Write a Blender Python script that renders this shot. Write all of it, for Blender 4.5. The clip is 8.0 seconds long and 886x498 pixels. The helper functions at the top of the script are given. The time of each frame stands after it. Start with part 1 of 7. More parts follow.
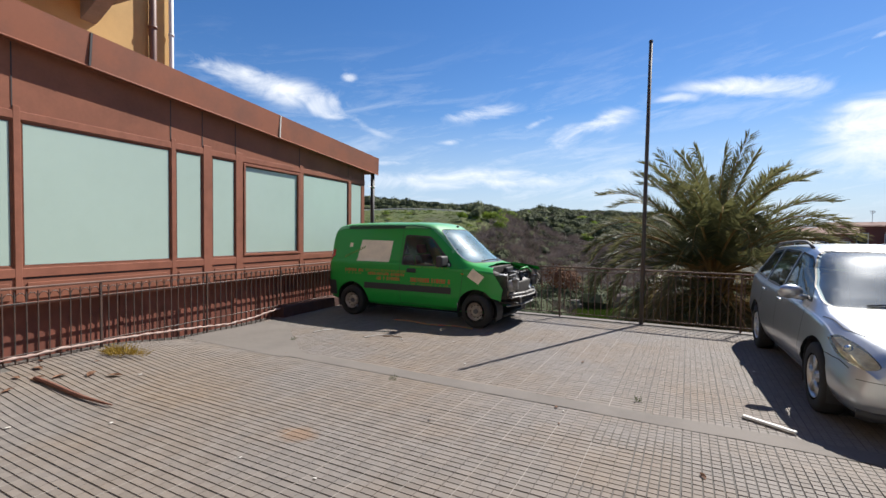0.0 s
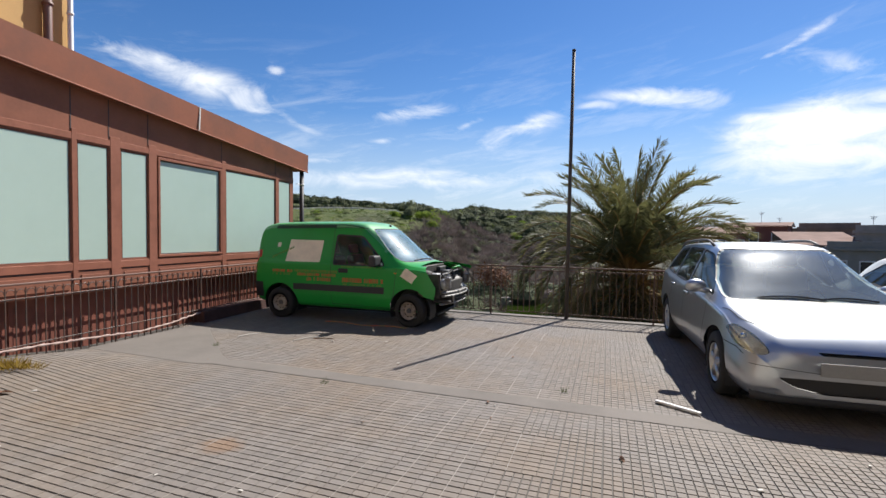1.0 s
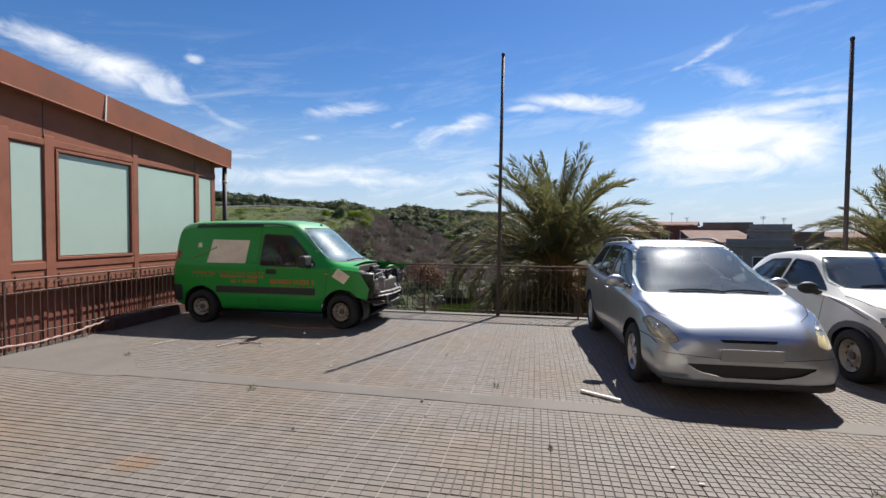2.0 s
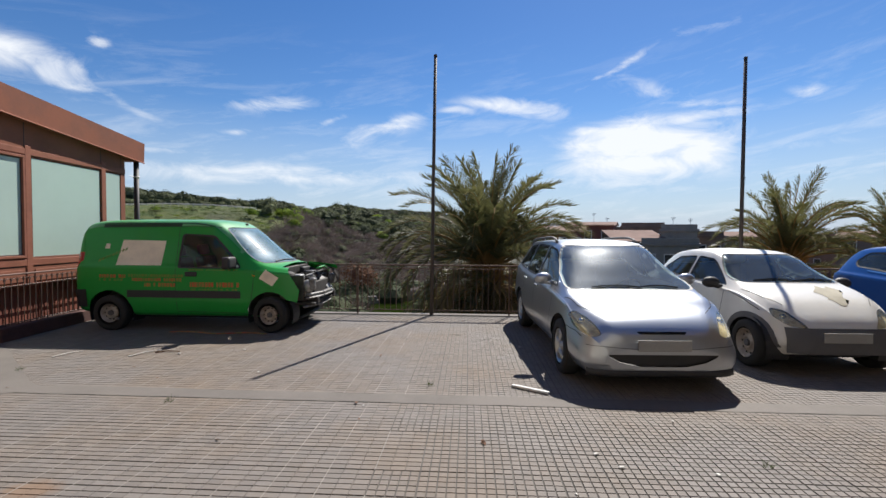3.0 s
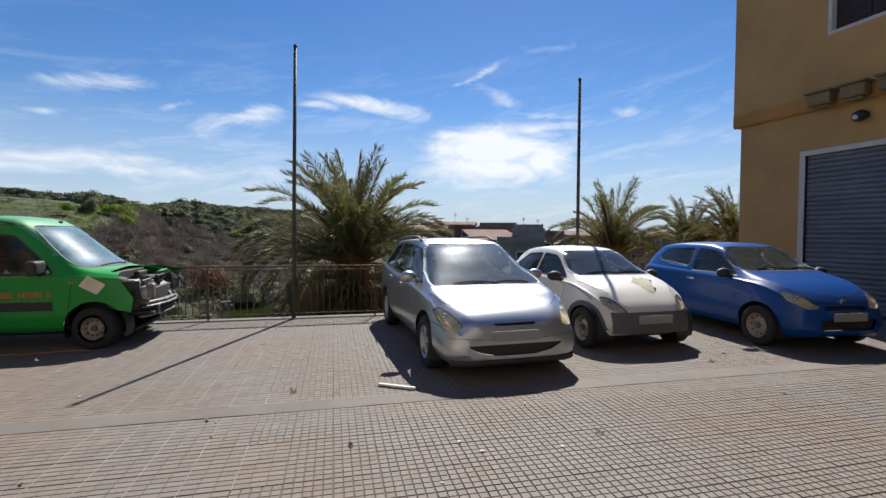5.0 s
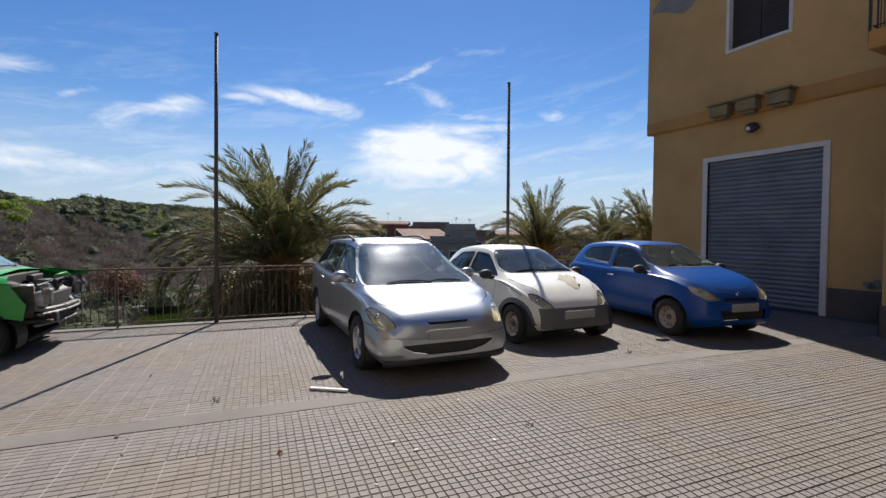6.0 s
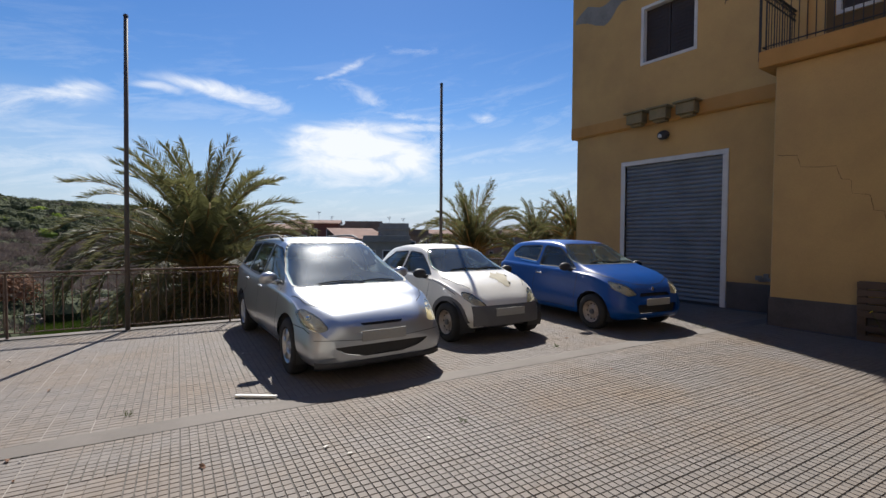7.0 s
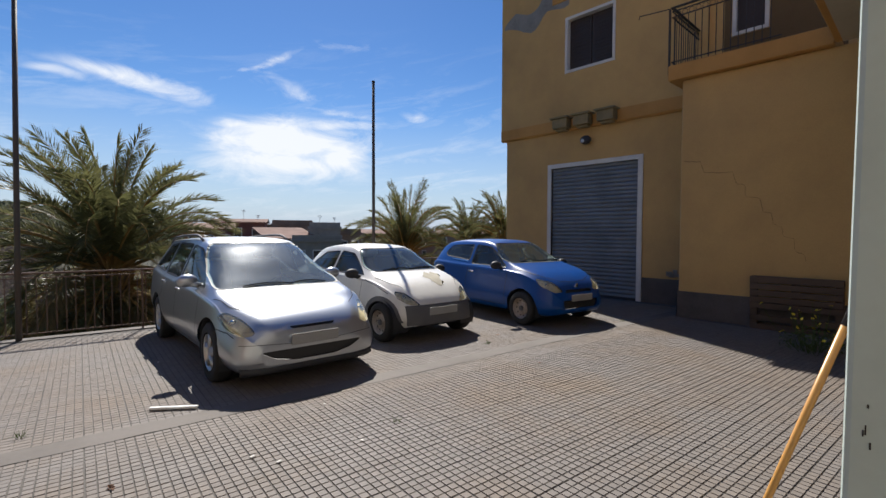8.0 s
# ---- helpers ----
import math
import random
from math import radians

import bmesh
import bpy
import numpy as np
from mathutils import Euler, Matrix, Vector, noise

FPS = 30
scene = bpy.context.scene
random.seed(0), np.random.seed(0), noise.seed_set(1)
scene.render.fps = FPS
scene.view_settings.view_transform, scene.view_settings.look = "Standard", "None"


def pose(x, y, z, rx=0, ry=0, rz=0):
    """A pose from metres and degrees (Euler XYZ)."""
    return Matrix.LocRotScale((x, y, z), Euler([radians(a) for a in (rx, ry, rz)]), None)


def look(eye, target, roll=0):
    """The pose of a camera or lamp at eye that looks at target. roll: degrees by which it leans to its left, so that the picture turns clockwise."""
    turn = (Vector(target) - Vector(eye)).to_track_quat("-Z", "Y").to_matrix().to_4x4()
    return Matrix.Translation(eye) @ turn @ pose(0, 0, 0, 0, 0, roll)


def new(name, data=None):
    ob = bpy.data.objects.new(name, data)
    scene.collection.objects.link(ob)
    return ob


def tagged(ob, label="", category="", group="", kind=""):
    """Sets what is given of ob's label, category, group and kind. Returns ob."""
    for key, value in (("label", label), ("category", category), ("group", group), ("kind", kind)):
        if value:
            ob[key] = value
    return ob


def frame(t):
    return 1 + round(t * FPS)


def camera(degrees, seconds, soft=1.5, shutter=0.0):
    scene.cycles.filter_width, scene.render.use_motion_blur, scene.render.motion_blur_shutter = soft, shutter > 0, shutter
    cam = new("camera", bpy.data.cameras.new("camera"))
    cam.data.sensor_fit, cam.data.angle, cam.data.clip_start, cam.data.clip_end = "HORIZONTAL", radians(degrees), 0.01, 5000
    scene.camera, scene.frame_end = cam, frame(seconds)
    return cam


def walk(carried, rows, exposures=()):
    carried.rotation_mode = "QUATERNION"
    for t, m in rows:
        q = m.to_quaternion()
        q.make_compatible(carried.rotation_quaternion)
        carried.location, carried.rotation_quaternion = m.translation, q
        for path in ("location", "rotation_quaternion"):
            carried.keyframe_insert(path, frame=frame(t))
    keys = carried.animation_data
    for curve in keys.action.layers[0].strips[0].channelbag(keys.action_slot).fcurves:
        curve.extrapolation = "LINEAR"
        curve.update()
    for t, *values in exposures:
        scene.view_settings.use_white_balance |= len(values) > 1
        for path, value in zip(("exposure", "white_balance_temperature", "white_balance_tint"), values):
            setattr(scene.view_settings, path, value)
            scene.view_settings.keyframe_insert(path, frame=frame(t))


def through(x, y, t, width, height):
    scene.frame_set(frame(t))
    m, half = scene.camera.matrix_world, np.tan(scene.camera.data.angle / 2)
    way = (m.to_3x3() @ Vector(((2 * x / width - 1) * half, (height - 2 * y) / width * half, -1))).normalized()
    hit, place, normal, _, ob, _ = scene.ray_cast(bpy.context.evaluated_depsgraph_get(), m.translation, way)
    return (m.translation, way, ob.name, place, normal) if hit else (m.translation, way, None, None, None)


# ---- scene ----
# ---- camera: it turns on the spot, at eye height ----
EYE = (0.0, 0.0, 1.57)
cam = camera(87.7, 8.0, soft=1.5)
TURN = [(0.0, 23.0, -1.81, -0.66), (0.5, 18.86, -1.80, -0.64), (1.0, 14.68, -1.80, -0.60), (1.5, 10.54, -1.82, -0.50),
        (3.0, -1.82, -1.81, -0.36), (3.5, -5.97, -1.80, -0.32), (4.0, -10.12, -1.80, -0.31), (4.5, -14.27, -1.80, -0.31),
        (6.0, -26.70, -1.86, -0.27), (6.5, -30.82, -1.87, -0.26), (7.0, -34.94, -1.90, -0.23), (7.5, -39.08, -1.91, -0.21),
        (8.0, -43.24, -1.93, -0.21)]
walk(cam, [(t, pose(*EYE, 90 + pitch, roll, yaw)) for t, yaw, pitch, roll in TURN], [(0.0, 0.88), (1.5, 0.84), (3.5, 0.69), (5.0, 0.69), (6.5, 0.71), (8.0, 0.68)])

# ---- light: one sun ahead and to the right, clear sky with thin cloud ----
SUN_EL, SUN_AZ = 48.5, 26.8          # degrees above the horizon, and to the right of +y
SUN_DIR = Vector((math.sin(radians(SUN_AZ)) * math.cos(radians(SUN_EL)), math.cos(radians(SUN_AZ)) * math.cos(radians(SUN_EL)), math.sin(radians(SUN_EL))))
sun_data = bpy.data.lights.new("sun", "SUN")
sun_data.energy, sun_data.angle, sun_data.color = 5.0, radians(0.53), (1.0, 0.95, 0.88)
sun = new("sun", sun_data)
sun.matrix_world = look(SUN_DIR * 100, (0, 0, 0))


class Tree:
    """A node tree with short calls."""

    def __init__(self, tree, fresh=True):
        self.t = tree
        if fresh:
            tree.nodes.clear()

    def n(self, kind, out=0, op="", flat=False, clamp=False, **ins):
        node = self.t.nodes.new(kind)
        if op:
            node.operation = op
        if clamp:
            node.use_clamp = True
        if flat:
            node.noise_dimensions = "2D"
        for key, value in ins.items():
            sock = node.inputs[int(key[1:])] if key[0] == "i" and key[1:].isdigit() else node.inputs[key.replace("_", " ")]
            if isinstance(value, bpy.types.NodeSocket):
                self.t.links.new(value, sock)
            else:
                sock.default_value = value
        return node.outputs[out] if out is not None else node

    def math(self, op, a, b=0.0, clamp=False):
        return self.n("ShaderNodeMath", op=op, clamp=clamp, i0=a, i1=b)

    def ramp(self, fac, stops):
        node = self.t.nodes.new("ShaderNodeValToRGB")
        self.t.links.new(fac, node.inputs[0])
        while len(node.color_ramp.elements) < len(stops):
            node.color_ramp.elements.new(0.5)
        for el, (at, col) in zip(node.color_ramp.elements, stops):
            el.position = at
            el.color = (*col, 1) if len(col) == 3 else col
        return node.outputs[0]

    def mix(self, fac, a, b, blend="MIX"):
        node = self.t.nodes.new("ShaderNodeMix")
        node.data_type, node.blend_type = "RGBA", blend
        for sock, value in ((node.inputs[0], fac), (node.inputs[6], a), (node.inputs[7], b)):
            if isinstance(value, bpy.types.NodeSocket):
                self.t.links.new(value, sock)
            elif sock.type == "RGBA":
                sock.default_value = (*value, 1) if len(value) == 3 else value
            else:
                sock.default_value = value
        return node.outputs[2]


def make_world():
    world = bpy.data.worlds.new("sky")
    scene.world = world
    world.use_nodes = True
    T = Tree(world.node_tree)
    sky_node = T.n("ShaderNodeTexSky", None)
    sky_node.sky_type, sky_node.sun_disc = "NISHITA", False
    sky_node.sun_elevation, sky_node.sun_rotation = radians(SUN_EL), radians(SUN_AZ)
    sky_node.air_density, sky_node.dust_density, sky_node.ozone_density, sky_node.altitude = 1.0, 0.1, 2.4, 100.0
    sky = T.n("ShaderNodeHueSaturation", Hue=0.509, Saturation=1.30, Value=1.15, Fac=1.0, Color=sky_node.outputs[0])
    way = T.n("ShaderNodeTexCoord")
    sep = T.n("ShaderNodeSeparateXYZ", None, i0=way)
    az = T.math("ARCTAN2", sep.outputs[0], sep.outputs[1])
    el = T.math("ARCSINE", sep.outputs[2])
    # stretched, turbulent cloud texture in azimuth and elevation
    vec = T.n("ShaderNodeCombineXYZ", i0=T.math("MULTIPLY", az, 1.0), i1=T.math("MULTIPLY", el, 2.6), i2=0.0)
    fine = T.n("ShaderNodeTexNoise", flat=True, Vector=vec, Scale=8.0, Detail=10.0, Roughness=0.66, Distortion=0.4)
    warp = T.n("ShaderNodeTexNoise", 1, flat=True, Vector=vec, Scale=3.2, Detail=3.0)
    wsep = T.n("ShaderNodeSeparateXYZ", None, i0=warp)
    az2 = T.math("ADD", az, T.math("MULTIPLY", T.math("SUBTRACT", wsep.outputs[0], 0.5), 0.10))
    el2 = T.math("ADD", el, T.math("MULTIPLY", T.math("SUBTRACT", wsep.outputs[1], 0.5), 0.06))
    total = None
    for a, e, ra, re, tilt, amount in CLOUDS:
        ca, sa = math.cos(radians(tilt)), math.sin(radians(tilt))
        da, de = T.math("SUBTRACT", az2, radians(a)), T.math("SUBTRACT", el2, radians(e))
        u = T.math("ADD", T.math("MULTIPLY", da, ca / radians(ra)), T.math("MULTIPLY", de, sa / radians(ra)))
        v = T.math("ADD", T.math("MULTIPLY", da, -sa / radians(re)), T.math("MULTIPLY", de, ca / radians(re)))
        d2 = T.math("ADD", T.math("MULTIPLY", u, u), T.math("MULTIPLY", v, v))
        one = T.math("MULTIPLY", T.math("POWER", 2.718, T.math("MULTIPLY", d2, -1.0)), amount)
        total = one if total is None else T.math("MAXIMUM", total, one)
    base = T.math("ADD", total, T.math("MULTIPLY", T.math("SUBTRACT", fine, 0.5), 2.3))
    thick = T.math("MULTIPLY", T.math("SUBTRACT", base, 0.24), 0.92, True)
    thick = T.math("MULTIPLY", thick, T.math("MULTIPLY", total, 1.6, True), True)
    # faint high streaks between the clouds
    long = T.n("ShaderNodeCombineXYZ", i0=T.math("MULTIPLY", az, 0.8), i1=T.math("MULTIPLY", T.math("SUBTRACT", el, T.math("MULTIPLY", az, 0.16)), 4.6), i2=0.0)
    wisp = T.n("ShaderNodeTexNoise", flat=True, Vector=long, Scale=6.0, Detail=9.0, Roughness=0.68, Distortion=0.3)
    wisp = T.math("MULTIPLY", T.math("SUBTRACT", wisp, 0.50), 1.5, True)
    low = T.math("SUBTRACT", 1.0, T.math("MULTIPLY", T.math("SUBTRACT", el, 0.10), 3.2, True))
    thick = T.math("MAXIMUM", thick, T.math("MULTIPLY", wisp, low))
    veil = T.math("MULTIPLY", T.math("SUBTRACT", 1.0, T.math("MULTIPLY", el, 4.0), True), 0.9)
    # pale haze low down, thin cloud above it, all round
    sky = T.mix(veil, sky, (5.1, 6.2, 8.3, 1))
    col = T.mix(T.math("MULTIPLY", thick, 0.92), sky, (10.6, 10.9, 11.3, 1))
    bg = T.n("ShaderNodeBackground", i0=col, Strength=0.057)
    T.n("ShaderNodeOutputWorld", None, i0=bg)


# azimuth, elevation, half width, half height, tilt (degrees), amount
CLOUDS = [(-44, 16.4, 7.5, 1.35, -12, 1.15), (-37.5, 14.8, 3.5, 1.1, -18, 0.9), (-32, 12.6, 5.5, 0.7, -24, 0.5), (-35.3, 17.6, 0.9, 0.6, 0, 0.8), (-19, 14.7, 4.5, 0.9, 6, 0.75), (-21.4, 11.3, 2.2, 0.5, 0, 0.6),
          (-6, 12.4, 6.5, 1.1, 19, 1.0), (-12, 13.2, 2.6, 0.6, 30, 0.55), (-16, 6.4, 19, 1.3, 1, 0.85), (-28, 8.3, 7, 0.5, 5, 0.5), (-2, 8.7, 6, 0.4, 3, 0.4), (10, 15.1, 6.2, 0.75, -3, 1.2), (3, 14.6, 2.5, 0.4, 0, 0.7),
          (25, 10.4, 8.2, 2.5, 2, 1.95), (23, 7.4, 7.5, 1.7, -3, 1.6), (31, 9.0, 4.5, 2.6, 0, 1.6), (30.5, 12.8, 5.5, 0.8, 2, 1.2), (19.5, 12.4, 3.2, 0.8, -4, 1.0), (22.6, 19, 5.6, 0.55, 26, 0.72), (26.0, 16.0, 7.5, 0.9, -18, 0.62), (31, 14.4, 5.0, 0.6, -6, 0.7), (39.6, 14.4, 2.0, 0.9, 0, 0.75), (30, 21, 6, 0.6, 4, 0.4),
          (40, 8.6, 6, 0.8, 0, 0.45), (52, 9.5, 5, 0.8, -6, 0.4), (60, 12, 5, 0.8, 0, 0.4), (110, 12, 14, 3, 0, 0.7), (170, 14, 16, 3, 0, 0.7), (-120, 14, 16, 3, 5, 0.7), (-75, 12, 14, 2.5, -6, 0.6)]
make_world()


# ---- materials ----
def material(name, color, rough=0.7, metal=0.0, grain=0.12, grain_size=40.0, stain=0.15, stain_size=1.3, bump=0.0, bump_size=60.0, bump_dist=0.004,
             coat=0.0, stain_color=None, each=0.0, spec=0.5, stretch=(1, 1, 1), subsurface=0.0, transmission=0.0, alpha=1.0):
    """Paint or stuff with grain, broad stains, and fine relief; sizes in features a metre."""
    m = bpy.data.materials.new(name)
    m.use_nodes = True
    T = Tree(m.node_tree)
    co = T.n("ShaderNodeNewGeometry", 0)
    co = T.n("ShaderNodeMapping", Vector=co, Scale=stretch)
    small = T.n("ShaderNodeTexNoise", Vector=co, Scale=grain_size, Detail=4.0, Roughness=0.6)
    large = T.n("ShaderNodeTexNoise", Vector=co, Scale=stain_size, Detail=6.0, Roughness=0.62)
    darker = stain_color or tuple(c * 0.55 for c in color)
    mask = T.ramp(large, [(0.42, (0, 0, 0)), (0.72, (1, 1, 1))])
    col = T.mix(T.math("MULTIPLY", mask, stain * 2.2, True), color, darker)
    value = T.math("ADD", 1.0 - grain, T.math("MULTIPLY", small, 2 * grain))
    if each:
        info = T.n("ShaderNodeObjectInfo", 5)
        isle = T.n("ShaderNodeNewGeometry", 8)
        both = T.math("FRACT", T.math("ADD", info, isle))
        value = T.math("MULTIPLY", value, T.math("ADD", 1 - each, T.math("MULTIPLY", both, 2 * each)))
    col = T.mix(1.0, col, T.n("ShaderNodeCombineXYZ", i0=value, i1=value, i2=value), "MULTIPLY")
    rou = T.math("ADD", rough - 0.08, T.math("MULTIPLY", large, 0.16), True)
    ins = {"Base_Color": col, "Roughness": rou, "Metallic": metal, "Coat_Weight": coat, "Coat_Roughness": 0.06, "Specular_IOR_Level": spec,
           "Transmission_Weight": transmission, "Alpha": alpha}
    if subsurface:
        ins["Subsurface_Weight"] = subsurface
    if bump:
        relief = T.n("ShaderNodeTexNoise", Vector=co, Scale=bump_size, Detail=5.0, Roughness=0.65)
        ins["Normal"] = T.n("ShaderNodeBump", Strength=bump, Distance=bump_dist, Height=relief)
    shader = T.n("ShaderNodeBsdfPrincipled", **ins)
    T.n("ShaderNodeOutputMaterial", None, i0=shader)
    return m


def glass_material(name, tint=(0.72, 0.80, 0.80), clear=0.55, dusty=0.12, haze=0.1, polish=1.0, film=(0.48, 0.55, 0.57), spread=0.18):
    """Thin pane: part see-through, a film of dust whose tint also stands in for reflected sky, and a gloss that grows
    towards the edge.
    """
    m = bpy.data.materials.new(name)
    m.use_nodes = True
    T = Tree(m.node_tree)
    co = T.n("ShaderNodeNewGeometry", 0)
    dust = T.n("ShaderNodeTexNoise", Vector=co, Scale=4.0, Detail=7.0, Roughness=0.72)
    see = T.n("ShaderNodeBsdfTransparent", Color=(*[c * clear for c in tint], 1))
    film = T.n("ShaderNodeBsdfDiffuse", Color=(*film, 1))
    body = T.n("ShaderNodeMixShader", i0=T.math("MULTIPLY", dust, dusty * 2), i1=see, i2=film)
    soft = T.n("ShaderNodeBsdfGlossy", Roughness=spread, Color=(0.9, 0.95, 1, 1))
    body = T.n("ShaderNodeMixShader", i0=haze, i1=body, i2=soft)
    gloss = T.n("ShaderNodeBsdfGlossy", Roughness=0.03, Color=(1, 1, 1, 1))
    shader = T.n("ShaderNodeMixShader", i0=T.math("MULTIPLY", T.n("ShaderNodeFresnel", IOR=1.55), polish), i1=body, i2=gloss)
    T.n("ShaderNodeOutputMaterial", None, i0=shader)
    return m


M = {
    "pave": material("cement_tile", (0.143, 0.127, 0.115), 0.78, grain=0.16, grain_size=55, stain=0.34, stain_size=0.55, stain_color=(0.160, 0.113, 0.072), bump=0.25, bump_size=160, each=0.10),
    "pale_joint": material("pale_grout", (0.25, 0.225, 0.20), 0.9, grain=0.25, grain_size=40, stain=0.5, stain_size=1.2, stain_color=(0.14, 0.125, 0.11)),
    "joint": material("tile_joint", (0.094, 0.085, 0.076), 0.9, grain=0.2, grain_size=30, stain=0.3),
    "cement": material("cement_screed", (0.132, 0.117, 0.104), 0.85, grain=0.12, grain_size=35, stain=0.25, stain_size=0.9, bump=0.3, bump_size=50),
    "rust_panel": material("brown_red_panel", (0.255, 0.108, 0.072), 0.72, grain=0.10, grain_size=25, stain=0.3, stain_size=1.4, stain_color=(0.16, 0.075, 0.055), bump=0.15, bump_size=30, spec=0.08),
    "fascia": material("fascia_sheet", (0.262, 0.096, 0.055), 0.62, grain=0.09, grain_size=20, stain=0.35, stain_size=1.3, stain_color=(0.16, 0.075, 0.055), bump=0.15, spec=0.2),
    "frame_brown": material("window_frame_brown", (0.270, 0.112, 0.075), 0.6, spec=0.12, grain=0.1, grain_size=30, stain=0.25, stain_size=3),
    "gasket": material("dark_gasket", (0.03, 0.025, 0.025), 0.6),
    "frost": material("frosted_pane", (0.385, 0.495, 0.440), 0.32, grain=0.03, grain_size=6, stain=0.10, stain_size=0.7, stain_color=(0.27, 0.36, 0.31), spec=0.5),
    "plinth_paint": material("plinth_paint", (0.205, 0.078, 0.056), 0.8, grain=0.12, grain_size=40, stain=0.35, stain_size=2.5, stain_color=(0.10, 0.045, 0.036), bump=0.2, spec=0.15),
    "ochre_dull": material("dull_ochre_stone", (0.24, 0.19, 0.10), 0.85, grain=0.15, stain=0.3, stain_size=5, bump=0.3),
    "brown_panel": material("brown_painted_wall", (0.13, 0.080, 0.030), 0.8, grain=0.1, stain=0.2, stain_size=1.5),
    "dark_iron": material("dark_painted_iron", (0.055, 0.04, 0.035), 0.55, grain=0.2, grain_size=60, stain=0.3, stain_size=5, stain_color=(0.14, 0.06, 0.035)),
    "rust_iron": material("rusty_iron", (0.115, 0.068, 0.046), 0.7, grain=0.25, grain_size=70, stain=0.35, stain_size=6, stain_color=(0.06, 0.04, 0.035), bump=0.2),
    "ochre": material("ochre_render", (0.54, 0.342, 0.130), 0.85, grain=0.10, grain_size=45, stain=0.24, stain_size=0.6, stain_color=(0.30, 0.19, 0.085), bump=0.22, bump_size=70),
    "ochre_band": material("ochre_band", (0.47, 0.245, 0.068), 0.8, grain=0.08, grain_size=40, stain=0.2, stain_size=1.2, bump=0.2),
    "plinth": material("grey_plinth", (0.095, 0.08, 0.072), 0.8, grain=0.25, grain_size=40, stain=0.3, stain_size=2, bump=0.3, each=0.12),
    "plaster": material("bare_plaster", (0.240, 0.232, 0.216), 0.9, grain=0.15, grain_size=25, stain=0.25, stain_size=4, bump=0.4),
    "white_trim": material("white_trim", (0.612, 0.595, 0.561), 0.6, grain=0.05, stain=0.15, stain_size=3),
    "shutter": material("grey_roller_shutter", (0.185, 0.20, 0.22), 0.5, metal=0.25, grain=0.08, stain=0.25, stain_size=1.5, each=0.06),
    "pale_post": material("pale_green_white_paint", (0.47, 0.54, 0.49), 0.45, grain=0.04, stain=0.12, stain_size=3),
    "steel": material("galvanised", (0.42, 0.43, 0.44), 0.4, metal=0.8, grain=0.1, stain=0.2),
    "white_pipe": material("white_pipe", (0.7, 0.7, 0.68), 0.5),
    "brown_pipe": material("brown_pipe", (0.14, 0.07, 0.05), 0.5),
}


def add_stain(mat, spot, size, color):
    """A rust stain of ragged outline on the paving."""
    T = mat.node_tree
    shader = [n for n in T.nodes if n.type == "BSDF_PRINCIPLED"][0]
    link = shader.inputs["Base Color"].links[0]
    old = link.from_socket
    K = Tree(T, False)
    co = K.n("ShaderNodeNewGeometry", 0)
    rag = K.n("ShaderNodeTexNoise", Vector=co, Scale=14.0, Detail=5.0)
    sep = K.n("ShaderNodeSeparateXYZ", None, i0=co)
    dx, dy = K.math("DIVIDE", K.math("SUBTRACT", sep.outputs[0], spot[0]), size[0]), K.math("DIVIDE", K.math("SUBTRACT", sep.outputs[1], spot[1]), size[1])
    d = K.math("SQRT", K.math("ADD", K.math("MULTIPLY", dx, dx), K.math("MULTIPLY", dy, dy)))
    fac = K.math("MULTIPLY", K.math("SUBTRACT", K.math("ADD", 0.75, K.math("MULTIPLY", rag, 0.8)), d), 1.6, True)
    T.links.new(K.mix(K.math("MULTIPLY", fac, 0.40), old, color), shader.inputs["Base Color"])


for key in ("pave", "joint"):
    add_stain(M[key], (-2.4, 2.82), (0.17, 0.13), (0.20, 0.09, 0.02))


# ---- building helpers ----
def mesh_from(bm, name, smooth=False):
    me = bpy.data.meshes.new(name)
    bm.normal_update()
    bm.to_mesh(me)
    bm.free()
    if smooth:
        me.shade_smooth()
    return me


def thing(name, label, category, at=None, group="", kind=""):
    """An empty at a thing's base; its parts hang below it."""
    ob = new(name)
    ob.empty_display_size = 0.1
    if at is not None:
        ob.matrix_world = at
    return tagged(ob, label, category, group, kind)


def part(name, bm, mat, parent=None, label="", smooth=False, at=None):
    me = bm if isinstance(bm, bpy.types.Mesh) else mesh_from(bm, name, smooth)
    if mat is not None and not me.materials:
        me.materials.append(mat)
    ob = new(name, me)
    if parent is not None:
        ob.parent = parent
    if at is not None:
        ob.matrix_basis = at
    return tagged(ob, label)


def box(x0, x1, y0, y1, z0, z1, bevel=0.0, bm=None, seg=1):
    """A box by its faces, with softened edges."""
    own = bm if bm is not None else bmesh.new()
    made = bmesh.ops.create_cube(own, size=1.0)["verts"]
    for v in made:
        v.co = Vector(((x0 + x1) / 2 + v.co.x * (x1 - x0), (y0 + y1) / 2 + v.co.y * (y1 - y0), (z0 + z1) / 2 + v.co.z * (z1 - z0)))
    if bevel:
        bmesh.ops.bevel(own, geom=list({e for v in made for e in v.link_edges}), offset=bevel, segments=seg, affect="EDGES", profile=0.7)
    return own


